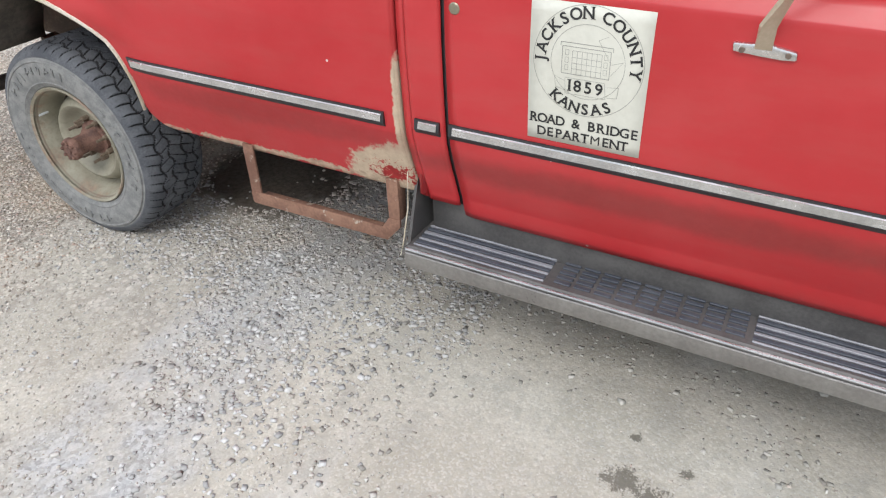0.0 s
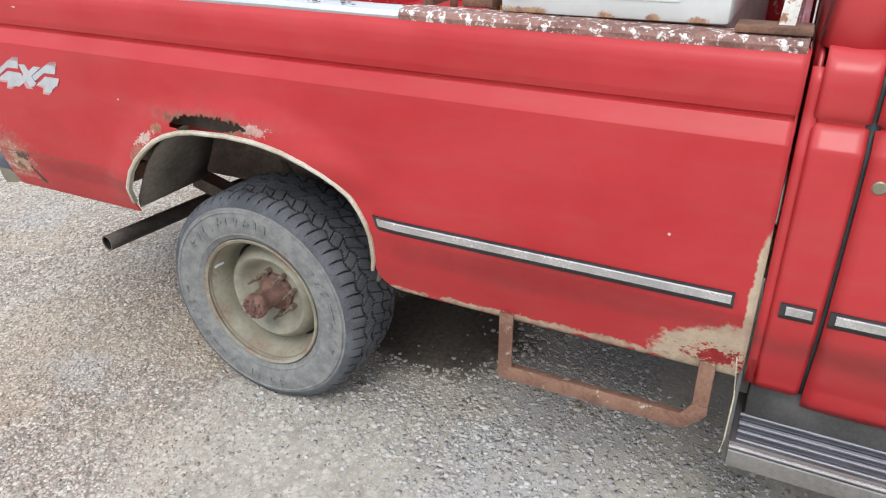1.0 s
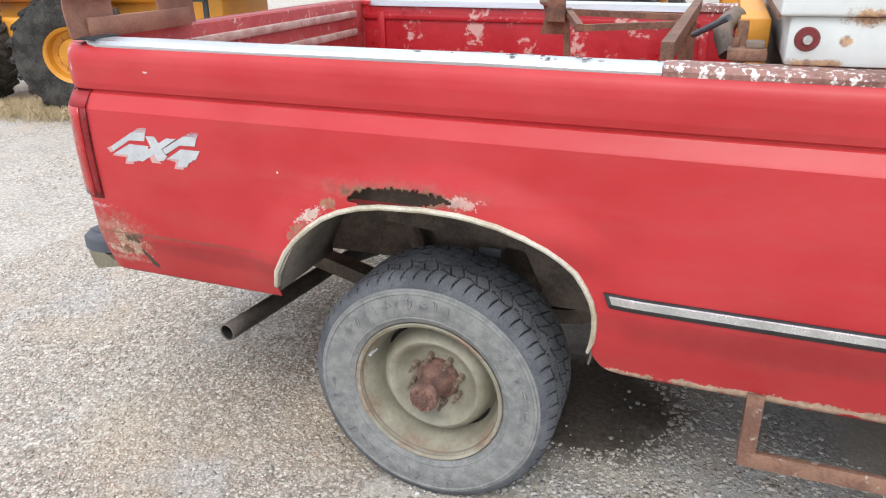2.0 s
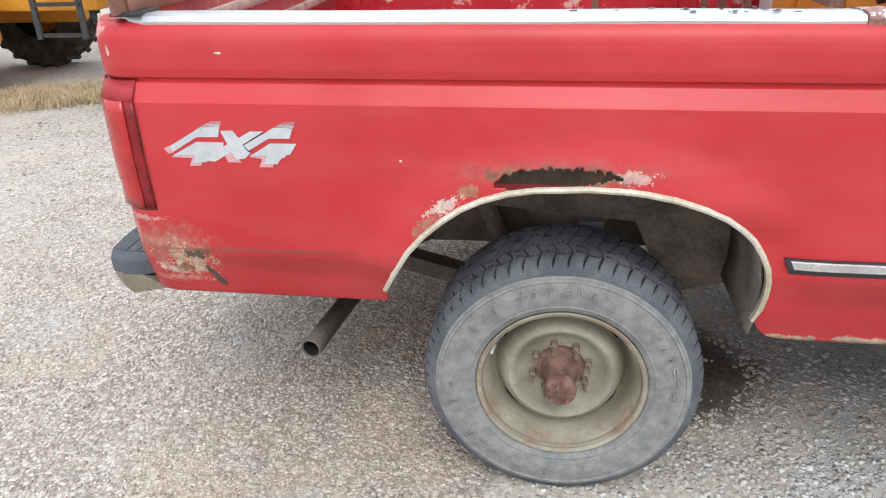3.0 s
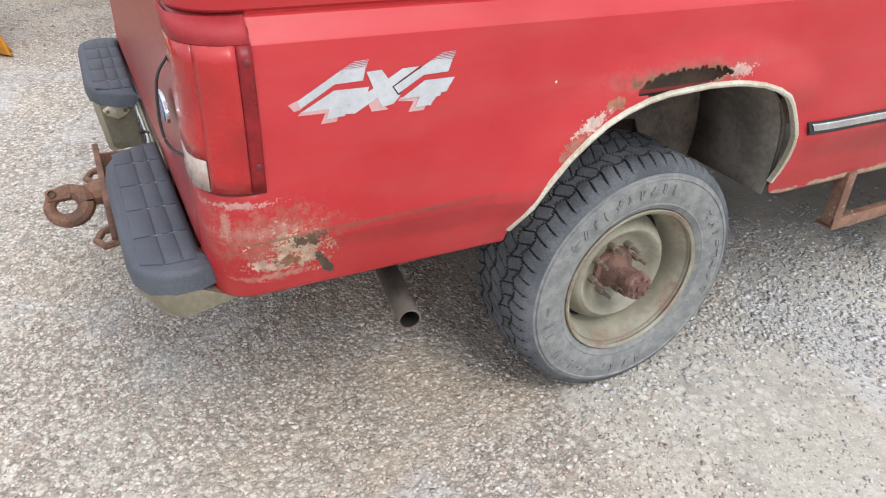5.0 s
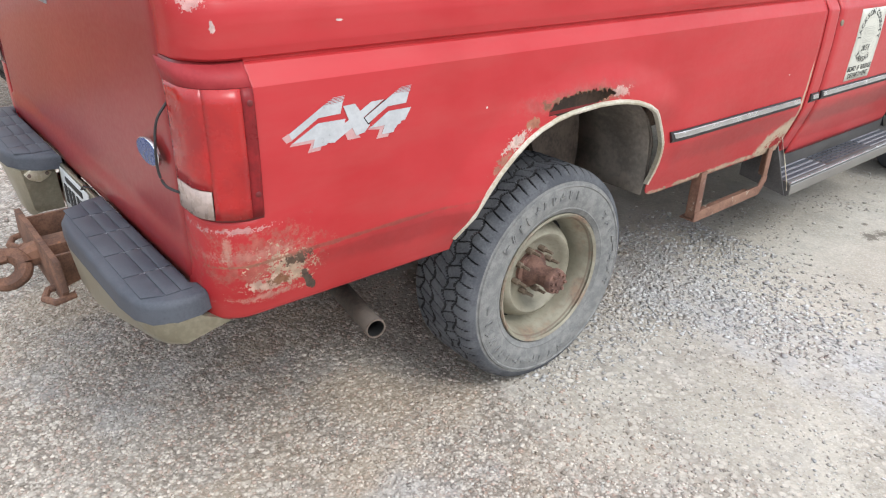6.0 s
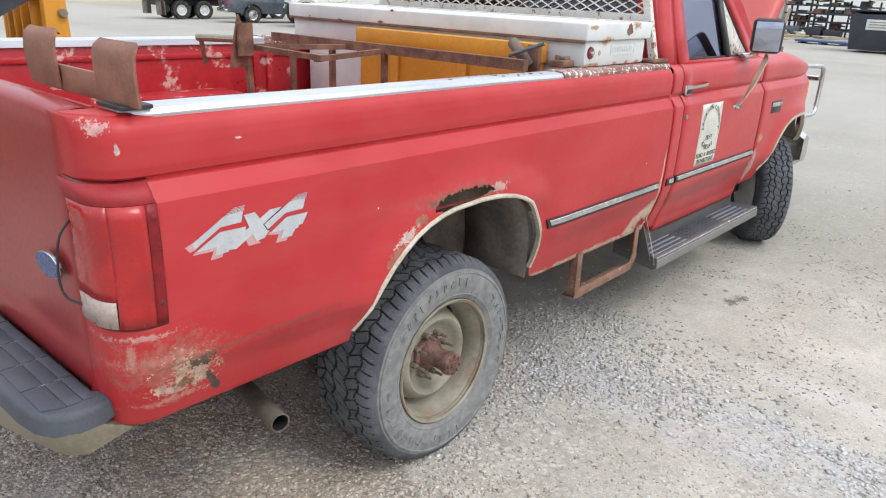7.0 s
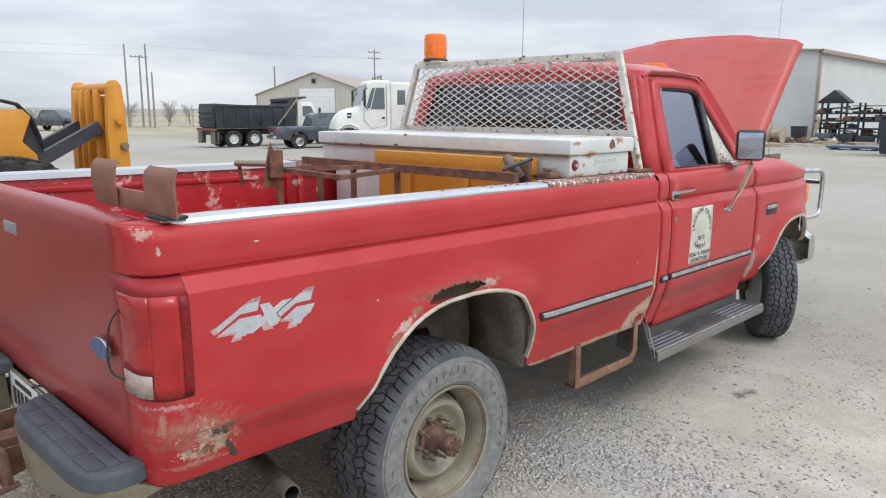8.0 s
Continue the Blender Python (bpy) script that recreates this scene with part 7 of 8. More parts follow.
# motor grader standing along the far side of the truck
GY = 4.95
grader = thing("motor_grader", "yellow motor grader with tandem wheels, blade and front lift group", "grader", at=Matrix.Translation((-3.0, GY, 0)))
GT, GR, LUG = big_tyre(0.74, 0.42, 0.34), big_rim(0.34, 0.42), lug_mesh(0.74, 0.42)


def g(x, y, z):
    return (x + 3.0, y - GY, z)


def grader_wheel(x, y, r=1.0, turn=0.0):
    o = new("wheel", GT)
    o.parent = grader
    o.matrix_basis = Matrix.Translation(g(x + lerp(G_SHIFT, x), y - 1.15, 0.72 * r)) @ Matrix.Rotation(turn, 4, "Z") @ Matrix.Scale(r, 4)
    tagged(o, "lugged tyre on a yellow rim")
    p = new("rim", GR)
    p.parent = o
    for i in range(44):
        s = 1 if i % 2 else -1
        lug = new("lug", LUG)
        lug.parent = o
        lug.matrix_basis = Matrix.Rotation(-2 * math.pi * i / 44, 4, "Y") @ Matrix.Translation((0.74 * 0.972, s * 0.42 * 0.25, 0)) @ Matrix.Rotation(radians(28 * s), 4, "X")


STILL = {"moldboard", "cutting_edge", "back_rail", "end_plate", "blade_bolt", "blade_arm", "slide_cylinder", "cylinder_end", "amber_marker", "marker_bracket"}
G_SHIFT = [(-4.0, 0.35), (0.0, -0.37)]


def gp(name, q, mat, label=""):
    if name not in STILL:
        for v in q.verts:
            v.co.x += lerp(G_SHIFT, v.co.x)
            v.co.y -= 1.15
    return part(name, moved(q, Matrix.Translation((3.0, -GY, 0))), mat, grader, label)


for x, turn in ((-6.18, radians(28)), (-7.85, 0.0)):
    grader_wheel(x, 4.6, 0.84, turn)
    grader_wheel(x, 6.45, 0.84, math.pi)
grader_wheel(0.15, 4.75, 0.86)
grader_wheel(0.15, 6.7, 0.86, math.pi)


gp("tandem_case", box(-8.2, -5.5, 4.72, 4.92, 0.5, 0.95, 0.05, seg=3), M_YELLOW)
gp("tandem_case", box(-8.2, -5.5, 6.15, 6.35, 0.5, 0.95, 0.05, seg=3), M_YELLOW)
gp("engine_hood", box(-8.7, -5.3, 4.95, 6.1, 1.1, 2.35, 0.08, seg=3), M_YELLOW, "yellow engine hood")
gp("side_vent", box(-7.8, -6.2, 4.93, 4.96, 1.45, 2.0, 0.01), M_BLACK)
gp("rear_frame", box(-8.9, -4.6, 5.1, 5.95, 0.75, 1.15, 0.03), M_YELLOW)
gp("cab_floor", box(-5.3, -3.7, 4.85, 6.2, 1.35, 1.5, 0.02), M_BLACK)
for x in (-5.25, -3.75):
    for y in (4.9, 6.15):
        gp("cab_post", box(x - 0.05, x + 0.05, y - 0.05, y + 0.05, 1.5, 3.1, 0.01), M_YELLOW)
gp("cab_roof", box(-5.4, -3.6, 4.8, 6.25, 3.1, 3.22, 0.04), M_YELLOW)
for y in (4.9, 6.15):
    gp("cab_glass", box(-5.2, -3.8, y - 0.01, y + 0.01, 1.6, 3.05, 0.002), M_DARKGLASS)
gp("step_plate", box(-5.15, -4.75, 5.3, 5.7, 0.80, 0.86, 0.01), M_YELLOW, "yellow step plate")
for x in (-5.0, -4.55):
    gp("ladder_rail", tube([(x, 4.75, 0.55), (x - 0.05, 4.85, 1.5)], 0, flat=(0.05, 0.03)), M_BLACK)
for z in (0.58, 0.85, 1.15):
    gp("ladder_rung", tube([(-5.0, 4.78, z), (-4.55, 4.78, z)], 0, flat=(0.06, 0.03)), M_BLACK)
gp("main_beam", loft([[(x, y, z) for y, z in ((5.33, z0), (5.73, z0), (5.73, z1), (5.33, z1))] for x, z0, z1 in ((-3.8, 1.2, 1.6), (-2.8, 1.7, 2.1), (-1.5, 1.85, 2.2), (-0.3, 1.55, 1.9), (0.3, 0.9, 1.35))]), M_YELLOW, "arched yellow main beam")
gp("drawbar", tube([(0.2, 5.5, 0.8), (-1.4, 5.3, 0.95), (-2.6, 5.2, 0.95)], 0, flat=(0.22, 0.18)), M_DARKSTEEL)
gp("circle", lathe([(0.55, -0.05), (0.75, -0.05), (0.75, 0.05), (0.55, 0.05)], 40, m=Matrix.Translation((-2.2, 5.1, 0.88)) @ Matrix.Rotation(radians(90), 4, "X"), closed=True), M_DARKSTEEL)
# moldboard: curved blade at an angle, ribs and bolts on its back
BA = math.atan2(0.79, -0.58)
bx, by = -1.82, 3.35
bm0 = bmesh.new()
prof = []
for i in range(11):
    t = i / 10
    prof.append((0.20 * (1 - math.cos((t - 0.35) * 2.2)) / 0.8 - 0.02, 0.02 + 0.62 * t))


def blade_pt(u, off, z):
    ux, uy = math.cos(BA), math.sin(BA)
    nx, ny = uy, -ux
    return (bx + ux * u + nx * off, by + uy * u + ny * off, z)


rows = [[blade_pt(u, o + 0.10, z) for o, z in prof] for u in (0.0, 0.5, 1.5, 2.5, 3.6)]
gp("moldboard", sheet(rows), M_YELLOW, "curved yellow blade").modifiers.new("thickness", "SOLIDIFY").thickness = 0.022
rows = [[blade_pt(u, o, z) for o, z in ((0.16, 0.0), (0.13, 0.02), (0.10, 0.14), (0.085, 0.14), (0.115, 0.02))] for u in (-0.03, 3.6)]
gp("cutting_edge", loft(rows), M_YELLOW)
rows = [[blade_pt(u, o, z) for o, z in ((0.03, 0.30), (-0.10, 0.30), (-0.13, 0.24), (-0.10, 0.14), (0.05, 0.12))] for u in (0.18, 3.5)]
gp("back_rail", loft(rows), M_YELLOW, "yellow back rail of the blade")
q = bmesh.new()
rows = [[blade_pt(u, o - 0.012, z) for o, z in [(a + 0.085, b) for a, b in prof]] for u in (0.0, 0.09)]
gp("end_plate", sheet(rows), M_YELLOW).modifiers.new("thickness", "SOLIDIFY").thickness = 0.02
for u, z in [(0.045, 0.08 + i * 0.085) for i in range(6)] + [(0.2 + i * 0.15, 0.075) for i in range(6)]:
    o = lerp([(b, a) for a, b in prof], z) + 0.075
    gp("blade_bolt", lathe([(0, -0.012), (0.014, -0.012), (0.016, 0.01)], 8, m=Matrix.Translation(blade_pt(u, o - 0.015, z)) @ Matrix.Rotation(BA + math.pi, 4, "Z")), M_CHROME)
gp("blade_arm", prism([(-3.0, 0.95), (-2.75, 0.95), (-2.45, 0.30), (-2.6, 0.15), (-2.85, 0.28)], "y", 4.05, 4.16, 0.02), M_DARKSTEEL, "dark steel blade arm")
gp("slide_cylinder", tube([(-2.9, 3.95, 0.42), (-2.35, 3.78, 0.36)], 0.055, 14), M_DARKSTEEL)
gp("cylinder_end", tube([(-2.40, 3.80, 0.36), (-2.32, 3.775, 0.355)], 0.06, 14), M_STEEL)
gp("amber_marker", box(-2.34, -2.26, 3.79, 3.84, 0.50, 0.58, 0.01), M_ORANGE, "amber marker light")
gp("marker_bracket", box(-2.42, -2.24, 3.84, 3.90, 0.44, 0.64, 0.02), M_BLACK)
for s, y in ((1, 4.9), (-1, 6.3)):
    gp("lift_cylinder", tube([(-1.7, y, 1.95), (-2.2, y, 0.95)], 0.05, 12), M_BLACK)
gp("front_axle", box(0.02, 0.28, 4.9, 6.5, 0.50, 0.72, 0.03), M_YELLOW)
gp("front_block", box(-0.2, 0.55, 5.1, 5.5, 0.62, 1.2, 0.04), M_YELLOW, "yellow front block")
# lift group at the nose: two tall plates, cross tube, dark rams
for y in (4.98, 5.80):
    q = prism([(0.99, 0.62), (1.185, 0.62), (1.18, 1.10), (1.165, 1.66), (1.15, 1.82), (1.115, 1.87), (1.06, 1.87), (1.03, 1.82), (1.0, 1.4)], "y", y - 0.04, y + 0.04, 0.012)
    gp("lift_plate", q, M_YELLOW, "tall yellow lift plate")
    for x, z, mat in ((1.10, 1.52, M_YELLOW), (1.13, 1.30, M_STEEL)):
        gp("pin", lathe([(0, -0.055), (0.030, -0.055), (0.036, -0.04), (0.036, 0.03)], 14, m=Matrix.Translation((x, y - 0.03, z))), mat)
for y in (5.16, 5.36, 5.52, 5.66):
    q = prism([(0.97, 0.7), (1.07, 0.7), (1.05, 1.72), (1.02, 1.80), (0.98, 1.78)], "y", y - 0.018, y + 0.018, 0.006)
    gp("lift_web", q, M_YELLOW)
gp("cross_tube", tube([(1.08, 4.98, 1.80), (1.08, 5.80, 1.80)], 0.05, 16), M_YELLOW)
gp("web_plate", box(1.06, 1.09, 5.0, 5.78, 0.65, 1.74, 0.006), M_YELLOW)
for y in (5.12, 5.60):
    gp("ram", tube([(0.46, y, 1.18), (1.0, y, 1.47)], 0, flat=(0.08, 0.105)), M_DARKSTEEL, "dark steel ram")
    gp("ram", tube([(0.36, y + 0.03, 1.53), (0.50, y + 0.03, 1.16)], 0, flat=(0.10, 0.13)), M_DARKSTEEL)
    gp("ram_pin", lathe([(0, -0.06), (0.03, -0.06), (0.034, -0.05), (0.034, 0.05), (0, 0.05)], 14, m=Matrix.Translation((0.37, y, 1.52))), M_STEEL)
q = prism([(-0.15, 0.9), (0.46, 0.95), (0.44, 1.25), (0.34, 1.36), (0.42, 1.56), (0.36, 1.62), (0.05, 1.62), (-0.15, 1.5)], "y", 4.99, 5.03, 0.008)
gp("side_cheek", q, M_YELLOW, "yellow cheek plate of the lift group")
q = prism([(-0.15, 0.9), (0.46, 0.95), (0.44, 1.25), (0.34, 1.36), (0.42, 1.56), (0.36, 1.62), (0.05, 1.62), (-0.15, 1.5)], "y", 5.72, 5.76, 0.008)
gp("side_cheek", q, M_YELLOW)
gp("marker_lamp", box(0.10, 0.14, 4.98, 5.02, 1.38, 1.42, 0.008), M_WHITE)
for dy in (0.0, 0.06):
    gp("hose", tube([(0.12, 5.0 + dy, 1.67), (0.22, 5.0 + dy, 1.69), (0.34, 5.02 + dy, 1.66), (0.44, 5.05 + dy, 1.55), (0.50, 5.07 + dy, 1.38), (0.52, 5.08 + dy, 1.30)], 0.013, 8), M_BLACK, "black hydraulic hose")
gp("lamp_stalk", tube([(0.08, 5.02, 1.6), (0.08, 5.02, 1.75)], 0.012, 8), M_BLACK)

# dry grass tufts along the grader
r3 = random.Random(21)
gv, gf = [], []
for i in range(30000):
    if i < 26000:
        cx = -8.5 + 4.9 * r3.random() ** 0.8
        cy = 3.2 + r3.gauss(0, 0.2) + 0.28 * max(cx + 6.0, 0.0) ** 1.2
    else:
        cx, cy = r3.uniform(-8, -2.5), r3.uniform(6.5, 9.5)
    a = r3.uniform(0, 2 * math.pi)
    ln, lean, w = r3.uniform(0.04, 0.17), r3.uniform(0.4, 2.4), 0.0022
    k = len(gv)
    dx, dy = math.cos(a), math.sin(a)
    mx, my, mz = cx + dx * ln * lean * 0.5, cy + dy * ln * lean * 0.5, ln * 0.55
    gv += [(cx - dy * w, cy + dx * w, 0), (cx + dy * w, cy - dx * w, 0), (mx + dy * w, my - dx * w, mz), (mx - dy * w, my + dx * w, mz), (cx + dx * ln * lean, cy + dy * ln * lean, max(0.01, ln * (0.9 - lean * 0.35)))]
    gf += [(k, k + 1, k + 2, k + 3), (k + 3, k + 2, k + 4)]
me = bpy.data.meshes.new("dry_grass")
me.from_pydata(gv, [], gf)
me.materials.append(M_STRAW)
tagged(new("dry_grass", me), "flattened dry straw-coloured grass by the grader", "grass", kind="stuff")

# ---------------- vehicles across the yard ----------------
def road_wheel(parent, x, y, r, w, s, rim=M_CHROME):
    q = lathe([(r * 0.55, -w * 0.4), (r * 0.8, -w * 0.5), (r * 0.96, -w * 0.45), (r, -w * 0.3), (r, w * 0.3), (r * 0.96, w * 0.45), (r * 0.8, w * 0.5), (r * 0.55, w * 0.4)], 32)
    o = part("wheel", q, M_LUG, parent)
    o.matrix_basis = Matrix.Translation((x, y, r)) @ Matrix.Rotation(0 if s > 0 else math.pi, 4, "Z")
    p = part("rim", lathe([(r * 0.56, -w * 0.4), (r * 0.5, -w * 0.36), (r * 0.42, -w * 0.1), (r * 0.2, -w * 0.2), (0, -w * 0.22)], 24), rim, o)
    return o


def pickup(at, paint, label, size=1.0):
    """A modern four-door pickup heading +x, right side toward -y."""
    p = thing("parked_pickup", label, "pickup truck", at=at @ Matrix.Scale(size, 4))
    low = [(0.0, 0.50), (0.03, 1.08), (1.75, 1.12), (4.25, 1.16), (5.45, 1.10), (5.72, 0.95), (5.8, 0.6), (5.5, 0.45), (5.18, 0.45), (5.10, 0.70), (4.88, 0.86), (4.60, 0.86), (4.38, 0.70), (4.30, 0.45), (1.60, 0.45), (1.52, 0.70), (1.30, 0.86), (1.02, 0.86), (0.80, 0.70), (0.72, 0.45)]
    part("body", prism(low, "y", -0.97, 0.97, 0.03), paint, p)
    top = [(1.78, 1.10), (1.98, 1.70), (2.25, 1.79), (3.3, 1.80), (3.62, 1.70), (4.30, 1.16)]
    q = bmesh.new()
    rings = [[(x, y * (0.93 if z < 1.3 else 0.76), z) for x, z in top] for y in (-1, 1)]
    q = loft(rings)
    part("cabin", q, paint, p)
    for s in (-1, 1):
        for x0, x1, x2, x3 in ((2.08, 2.18, 2.85, 2.85), (2.95, 2.95, 3.48, 3.98)):
            pts = [(x0, 1.20), (x1, 1.66), (x2, 1.68), (x3, 1.20)]
            q = bmesh.new()
            q.faces.new([q.verts.new((x, s * (0.93 - 0.17 * (z - 1.10) / 0.6 + 0.004), z)) for x, z in pts])
            part("side_window", q, M_DARKGLASS, p, thick=0.01, smooth=0)
        part("tail_light", box(-0.012, 0.05, s * 0.93 - 0.045, s * 0.93 + 0.045, 0.80, 1.05, 0.01), M_LENS, p, "red tail light")
        for x in (1.16, 4.74):
            road_wheel(p, x, s * 0.86, 0.39, 0.26, -s)
    q = bmesh.new()
    q.faces.new([q.verts.new(v) for v in ((1.82, -0.66, 1.22), (1.95, -0.6, 1.62), (1.95, 0.6, 1.62), (1.82, 0.66, 1.22))])
    part("rear_window", q, M_DARKGLASS, p, thick=0.01, smooth=0)
    part("rear_bumper", box(-0.12, 0.06, -0.9, 0.9, 0.48, 0.64, 0.03), M_CHROME, p, "bright rear bumper")
    part("bed_opening", box(0.12, 1.68, -0.8, 0.8, 1.06, 1.10, 0.01), M_BLACK, p)
    part("number_plate", box(-0.013, 0.0, -0.15, 0.15, 0.70, 0.80, 0.004), M_WHITE, p)
    return p


pickup(Matrix.Translation((18.3, 29.2, 0)) @ Matrix.Rotation(radians(-20), 4, "Z"), M_NAVY, "slate-grey four-door pickup parked by the dump truck")
pickup(Matrix.Translation((22.4, 83.0, 0)) @ Matrix.Rotation(radians(-58), 4, "Z"), M_NAVY, "dark pickup parked by the far fence", 1.2)

dump = thing("dump_truck", "white tandem dump truck with a black dump body", "dump truck", at=Matrix.Translation((17.3, 34.0, 0)) @ Matrix.Rotation(radians(-6), 4, "Z") @ Matrix.Scale(0.90, 4))
q = prism([(0.1, 1.15), (0.0, 2.55), (0.05, 2.62), (4.6, 2.42), (4.9, 2.9), (5.4, 2.9), (5.25, 1.15)], "y", -1.2, 1.2, 0.04)
part("dump_body", q, M_DUMP, dump, "black steel dump body")
for x in (0.6, 1.4, 2.2, 3.0, 3.8, 4.5):
    part("body_rib", box(x - 0.06, x + 0.06, -1.26, -1.19, 1.2, 2.45, 0.02), M_DUMP, dump)
part("top_rail", box(0.0, 4.7, -1.27, -1.17, 2.42, 2.54, 0.02), M_DUMP, dump)
part("cab_shield", prism([(4.7, 2.75), (6.1, 3.0), (6.1, 3.1), (4.7, 2.95)], "y", -1.15, 1.15, 0.02), M_DUMP, dump)
part("tarp_arm", tube([(4.0, -1.30, 1.35), (5.4, -1.30, 2.95)], 0, flat=(0.1, 0.1)), M_STEEL, dump, "grey tarp arm")
part("tail_board", box(-0.06, 0.04, -1.1, 1.1, 1.2, 2.4, 0.02), M_DUMP, dump)
for z in (1.5, 1.8, 2.1):
    part("tail_rib", box(-0.12, -0.05, -1.1, 1.1, z - 0.06, z + 0.06, 0.02), M_DUMP, dump)
part("rear_bar", box(-0.25, 0.1, -1.15, 1.15, 1.0, 1.16, 0.02), M_RUST, dump)
for y in (-1.0, 1.0):
    part("mud_flap", box(0.12, 0.16, y - 0.3, y + 0.3, 0.25, 0.98, 0.005), M_LINER, dump)
    part("mud_flap", box(-0.12, -0.08, y - 0.3, y + 0.3, 0.25, 0.98, 0.005), M_LINER, dump)
part("chassis", box(0.0, 8.2, -0.45, 0.45, 0.75, 1.1, 0.02), M_BLACK, dump)
for x in (1.15, 2.5, 7.3):
    for s in (-1, 1):
        road_wheel(dump, x, s * 1.0, 0.52, 0.42, -s, M_WHITE)
part("cab", prism([(5.5, 0.9), (5.5, 2.7), (5.6, 2.8), (6.6, 2.75), (6.95, 1.95), (7.9, 1.75), (8.15, 1.4), (8.15, 0.8)], "y", -1.1, 1.1, 0.06), M_TRUCKW, dump, "white truck cab")
part("cab_window", prism([(5.85, 1.85), (5.85, 2.5), (6.45, 2.5), (6.75, 1.9)], "y", -1.115, 1.115), M_DARKGLASS, dump)
part("mirror", box(6.9, 7.0, -1.45, -1.25, 1.8, 2.4, 0.03), M_BLACK, dump)

rig = thing("white_truck", "white heavy truck with sloping hood and tall black mirror", "truck", at=Matrix.Translation((21.55, 22.84, 0)) @ Matrix.Rotation(radians(152), 4, "Z"))
q = loft([[(x, y * w, z) for y, z in ((-1.12, 0.95), (-1.12, h * 0.86), (-1.0, h * 0.95), (-0.8, h), (0.8, h), (1.0, h * 0.95), (1.12, h * 0.86), (1.12, 0.95))] for x, h, w in ((2.2, 1.96, 1.0), (2.6, 1.90, 0.99), (2.95, 1.78, 0.97), (3.2, 1.58, 0.95), (3.38, 1.32, 0.92), (3.46, 1.05, 0.90))])
part("hood", q, M_TRUCKW, rig, "white sloping hood", smooth=50)
q = loft([[(x, y, z) for y, z in ((-1.12, 0.9), (-1.12, 2.2), (-1.06, h - 0.1), (-0.95, h), (0.95, h), (1.06, h - 0.1), (1.12, 2.2), (1.12, 0.9))] for x, h in ((0.95, 3.14), (1.75, 3.14), (1.95, 3.04), (2.28, 1.96))])
part("cab", q, M_TRUCKW, rig, "white cab", smooth=40)
part("sleeper", box(-1.2, 0.95, -1.15, 1.15, 0.9, 3.05, 0.1, seg=3), M_TRUCKW, rig, "white sleeper behind the cab")
q = bmesh.new()
q.faces.new([q.verts.new(v) for v in ((2.005, -0.93, 2.93), (2.005, 0.93, 2.93), (2.275, 1.02, 2.05), (2.275, -1.02, 2.05))])
part("windscreen", q, M_DARKGLASS, rig, thick=0.02, smooth=0)
for s in (-1, 1):
    part("door_window", prism([(1.2, 1.85), (1.22, 2.80), (1.72, 2.80), (1.80, 2.72), (2.04, 1.97), (1.85, 1.85)], "y", s * 1.10, s * 1.135), M_DARKGLASS, rig, "dark cab window")
    part("window_bar", tube([(1.86, s * 1.14, 1.85), (1.62, s * 1.14, 2.8)], 0.018, 6), M_TRUCKW, rig)
    part("sleeper_window", box(0.25, 0.62, s * 1.145, s * 1.165, 2.05, 2.7, 0.01), M_DARKGLASS, rig)
    part("door_seam", tube([(1.12, s * 1.13, 2.9), (1.12, s * 1.13, 1.1), (1.8, s * 1.13, 1.0), (2.16, s * 1.13, 1.35), (2.16, s * 1.13, 1.95)], 0.012, 6), M_STEEL, rig)
    part("door_grip", box(1.2, 1.34, s * 1.12, s * 1.145, 1.42, 1.5, 0.01), M_BLACK, rig)
    part("mirror", box(2.14, 2.24, s * 1.46 - 0.1, s * 1.46 + 0.1, 1.98, 2.72, 0.04), M_BLACK, rig, "tall black mirror")
    for z in (1.85, 2.78):
        part("mirror_stay", tube([(1.98, s * 1.1, z), (2.19, s * 1.46, min(max(z, 1.98), 2.72))], 0.022, 6), M_BLACK, rig)
    part("fender_rim", tube([(2.85 + 0.62 * math.cos(a), s * 1.12, 0.52 + 0.66 * math.sin(a)) for a in frange(0.25, 2.9, 0.3)], 0.04, 8), M_TRUCKW, rig)
    for z in (1.5, 1.64):
        part("hood_vent", box(2.72, 2.92, s * 1.07 - 0.03, s * 1.07 + 0.03, z - 0.045, z + 0.045, 0.01), M_BLACK, rig)
    for x in (2.85, -0.2, -1.6):
        road_wheel(rig, x, s * 1.0, 0.52, 0.4, -s, M_WHITE)
part("roof_bar", tube([(1.3, -0.9, 3.30), (1.3, 0.9, 3.30)], 0.04, 8), M_STEEL, rig)
for y in (-0.9, -0.3, 0.3, 0.9):
    part("bar_post", tube([(1.3, y, 3.1), (1.3, y, 3.36)], 0.035, 8), M_STEEL, rig)
part("chassis", box(-2.6, 3.0, -0.45, 0.45, 0.7, 1.0, 0.02), M_BLACK, rig)

# ---------------- buildings ----------------


def ribbed(x0, x1, z0, top, step, material, parent, name, y, s):
    """Upright ribbed siding in the plane y, facing s."""
    q = bmesh.new()
    rows = []
    for x in frange(x0, x1, step):
        for dx, d in ((-step * 0.3, 0.0), (-step * 0.12, 0.014), (step * 0.12, 0.014), (step * 0.3, 0.0)):
            xx = min(max(x + dx, x0), x1)
            rows.append([(xx, y + s * d, z0), (xx, y + s * d, top(xx))])
    return part(name, sheet(rows), material, parent, smooth=0, thick=0.01)


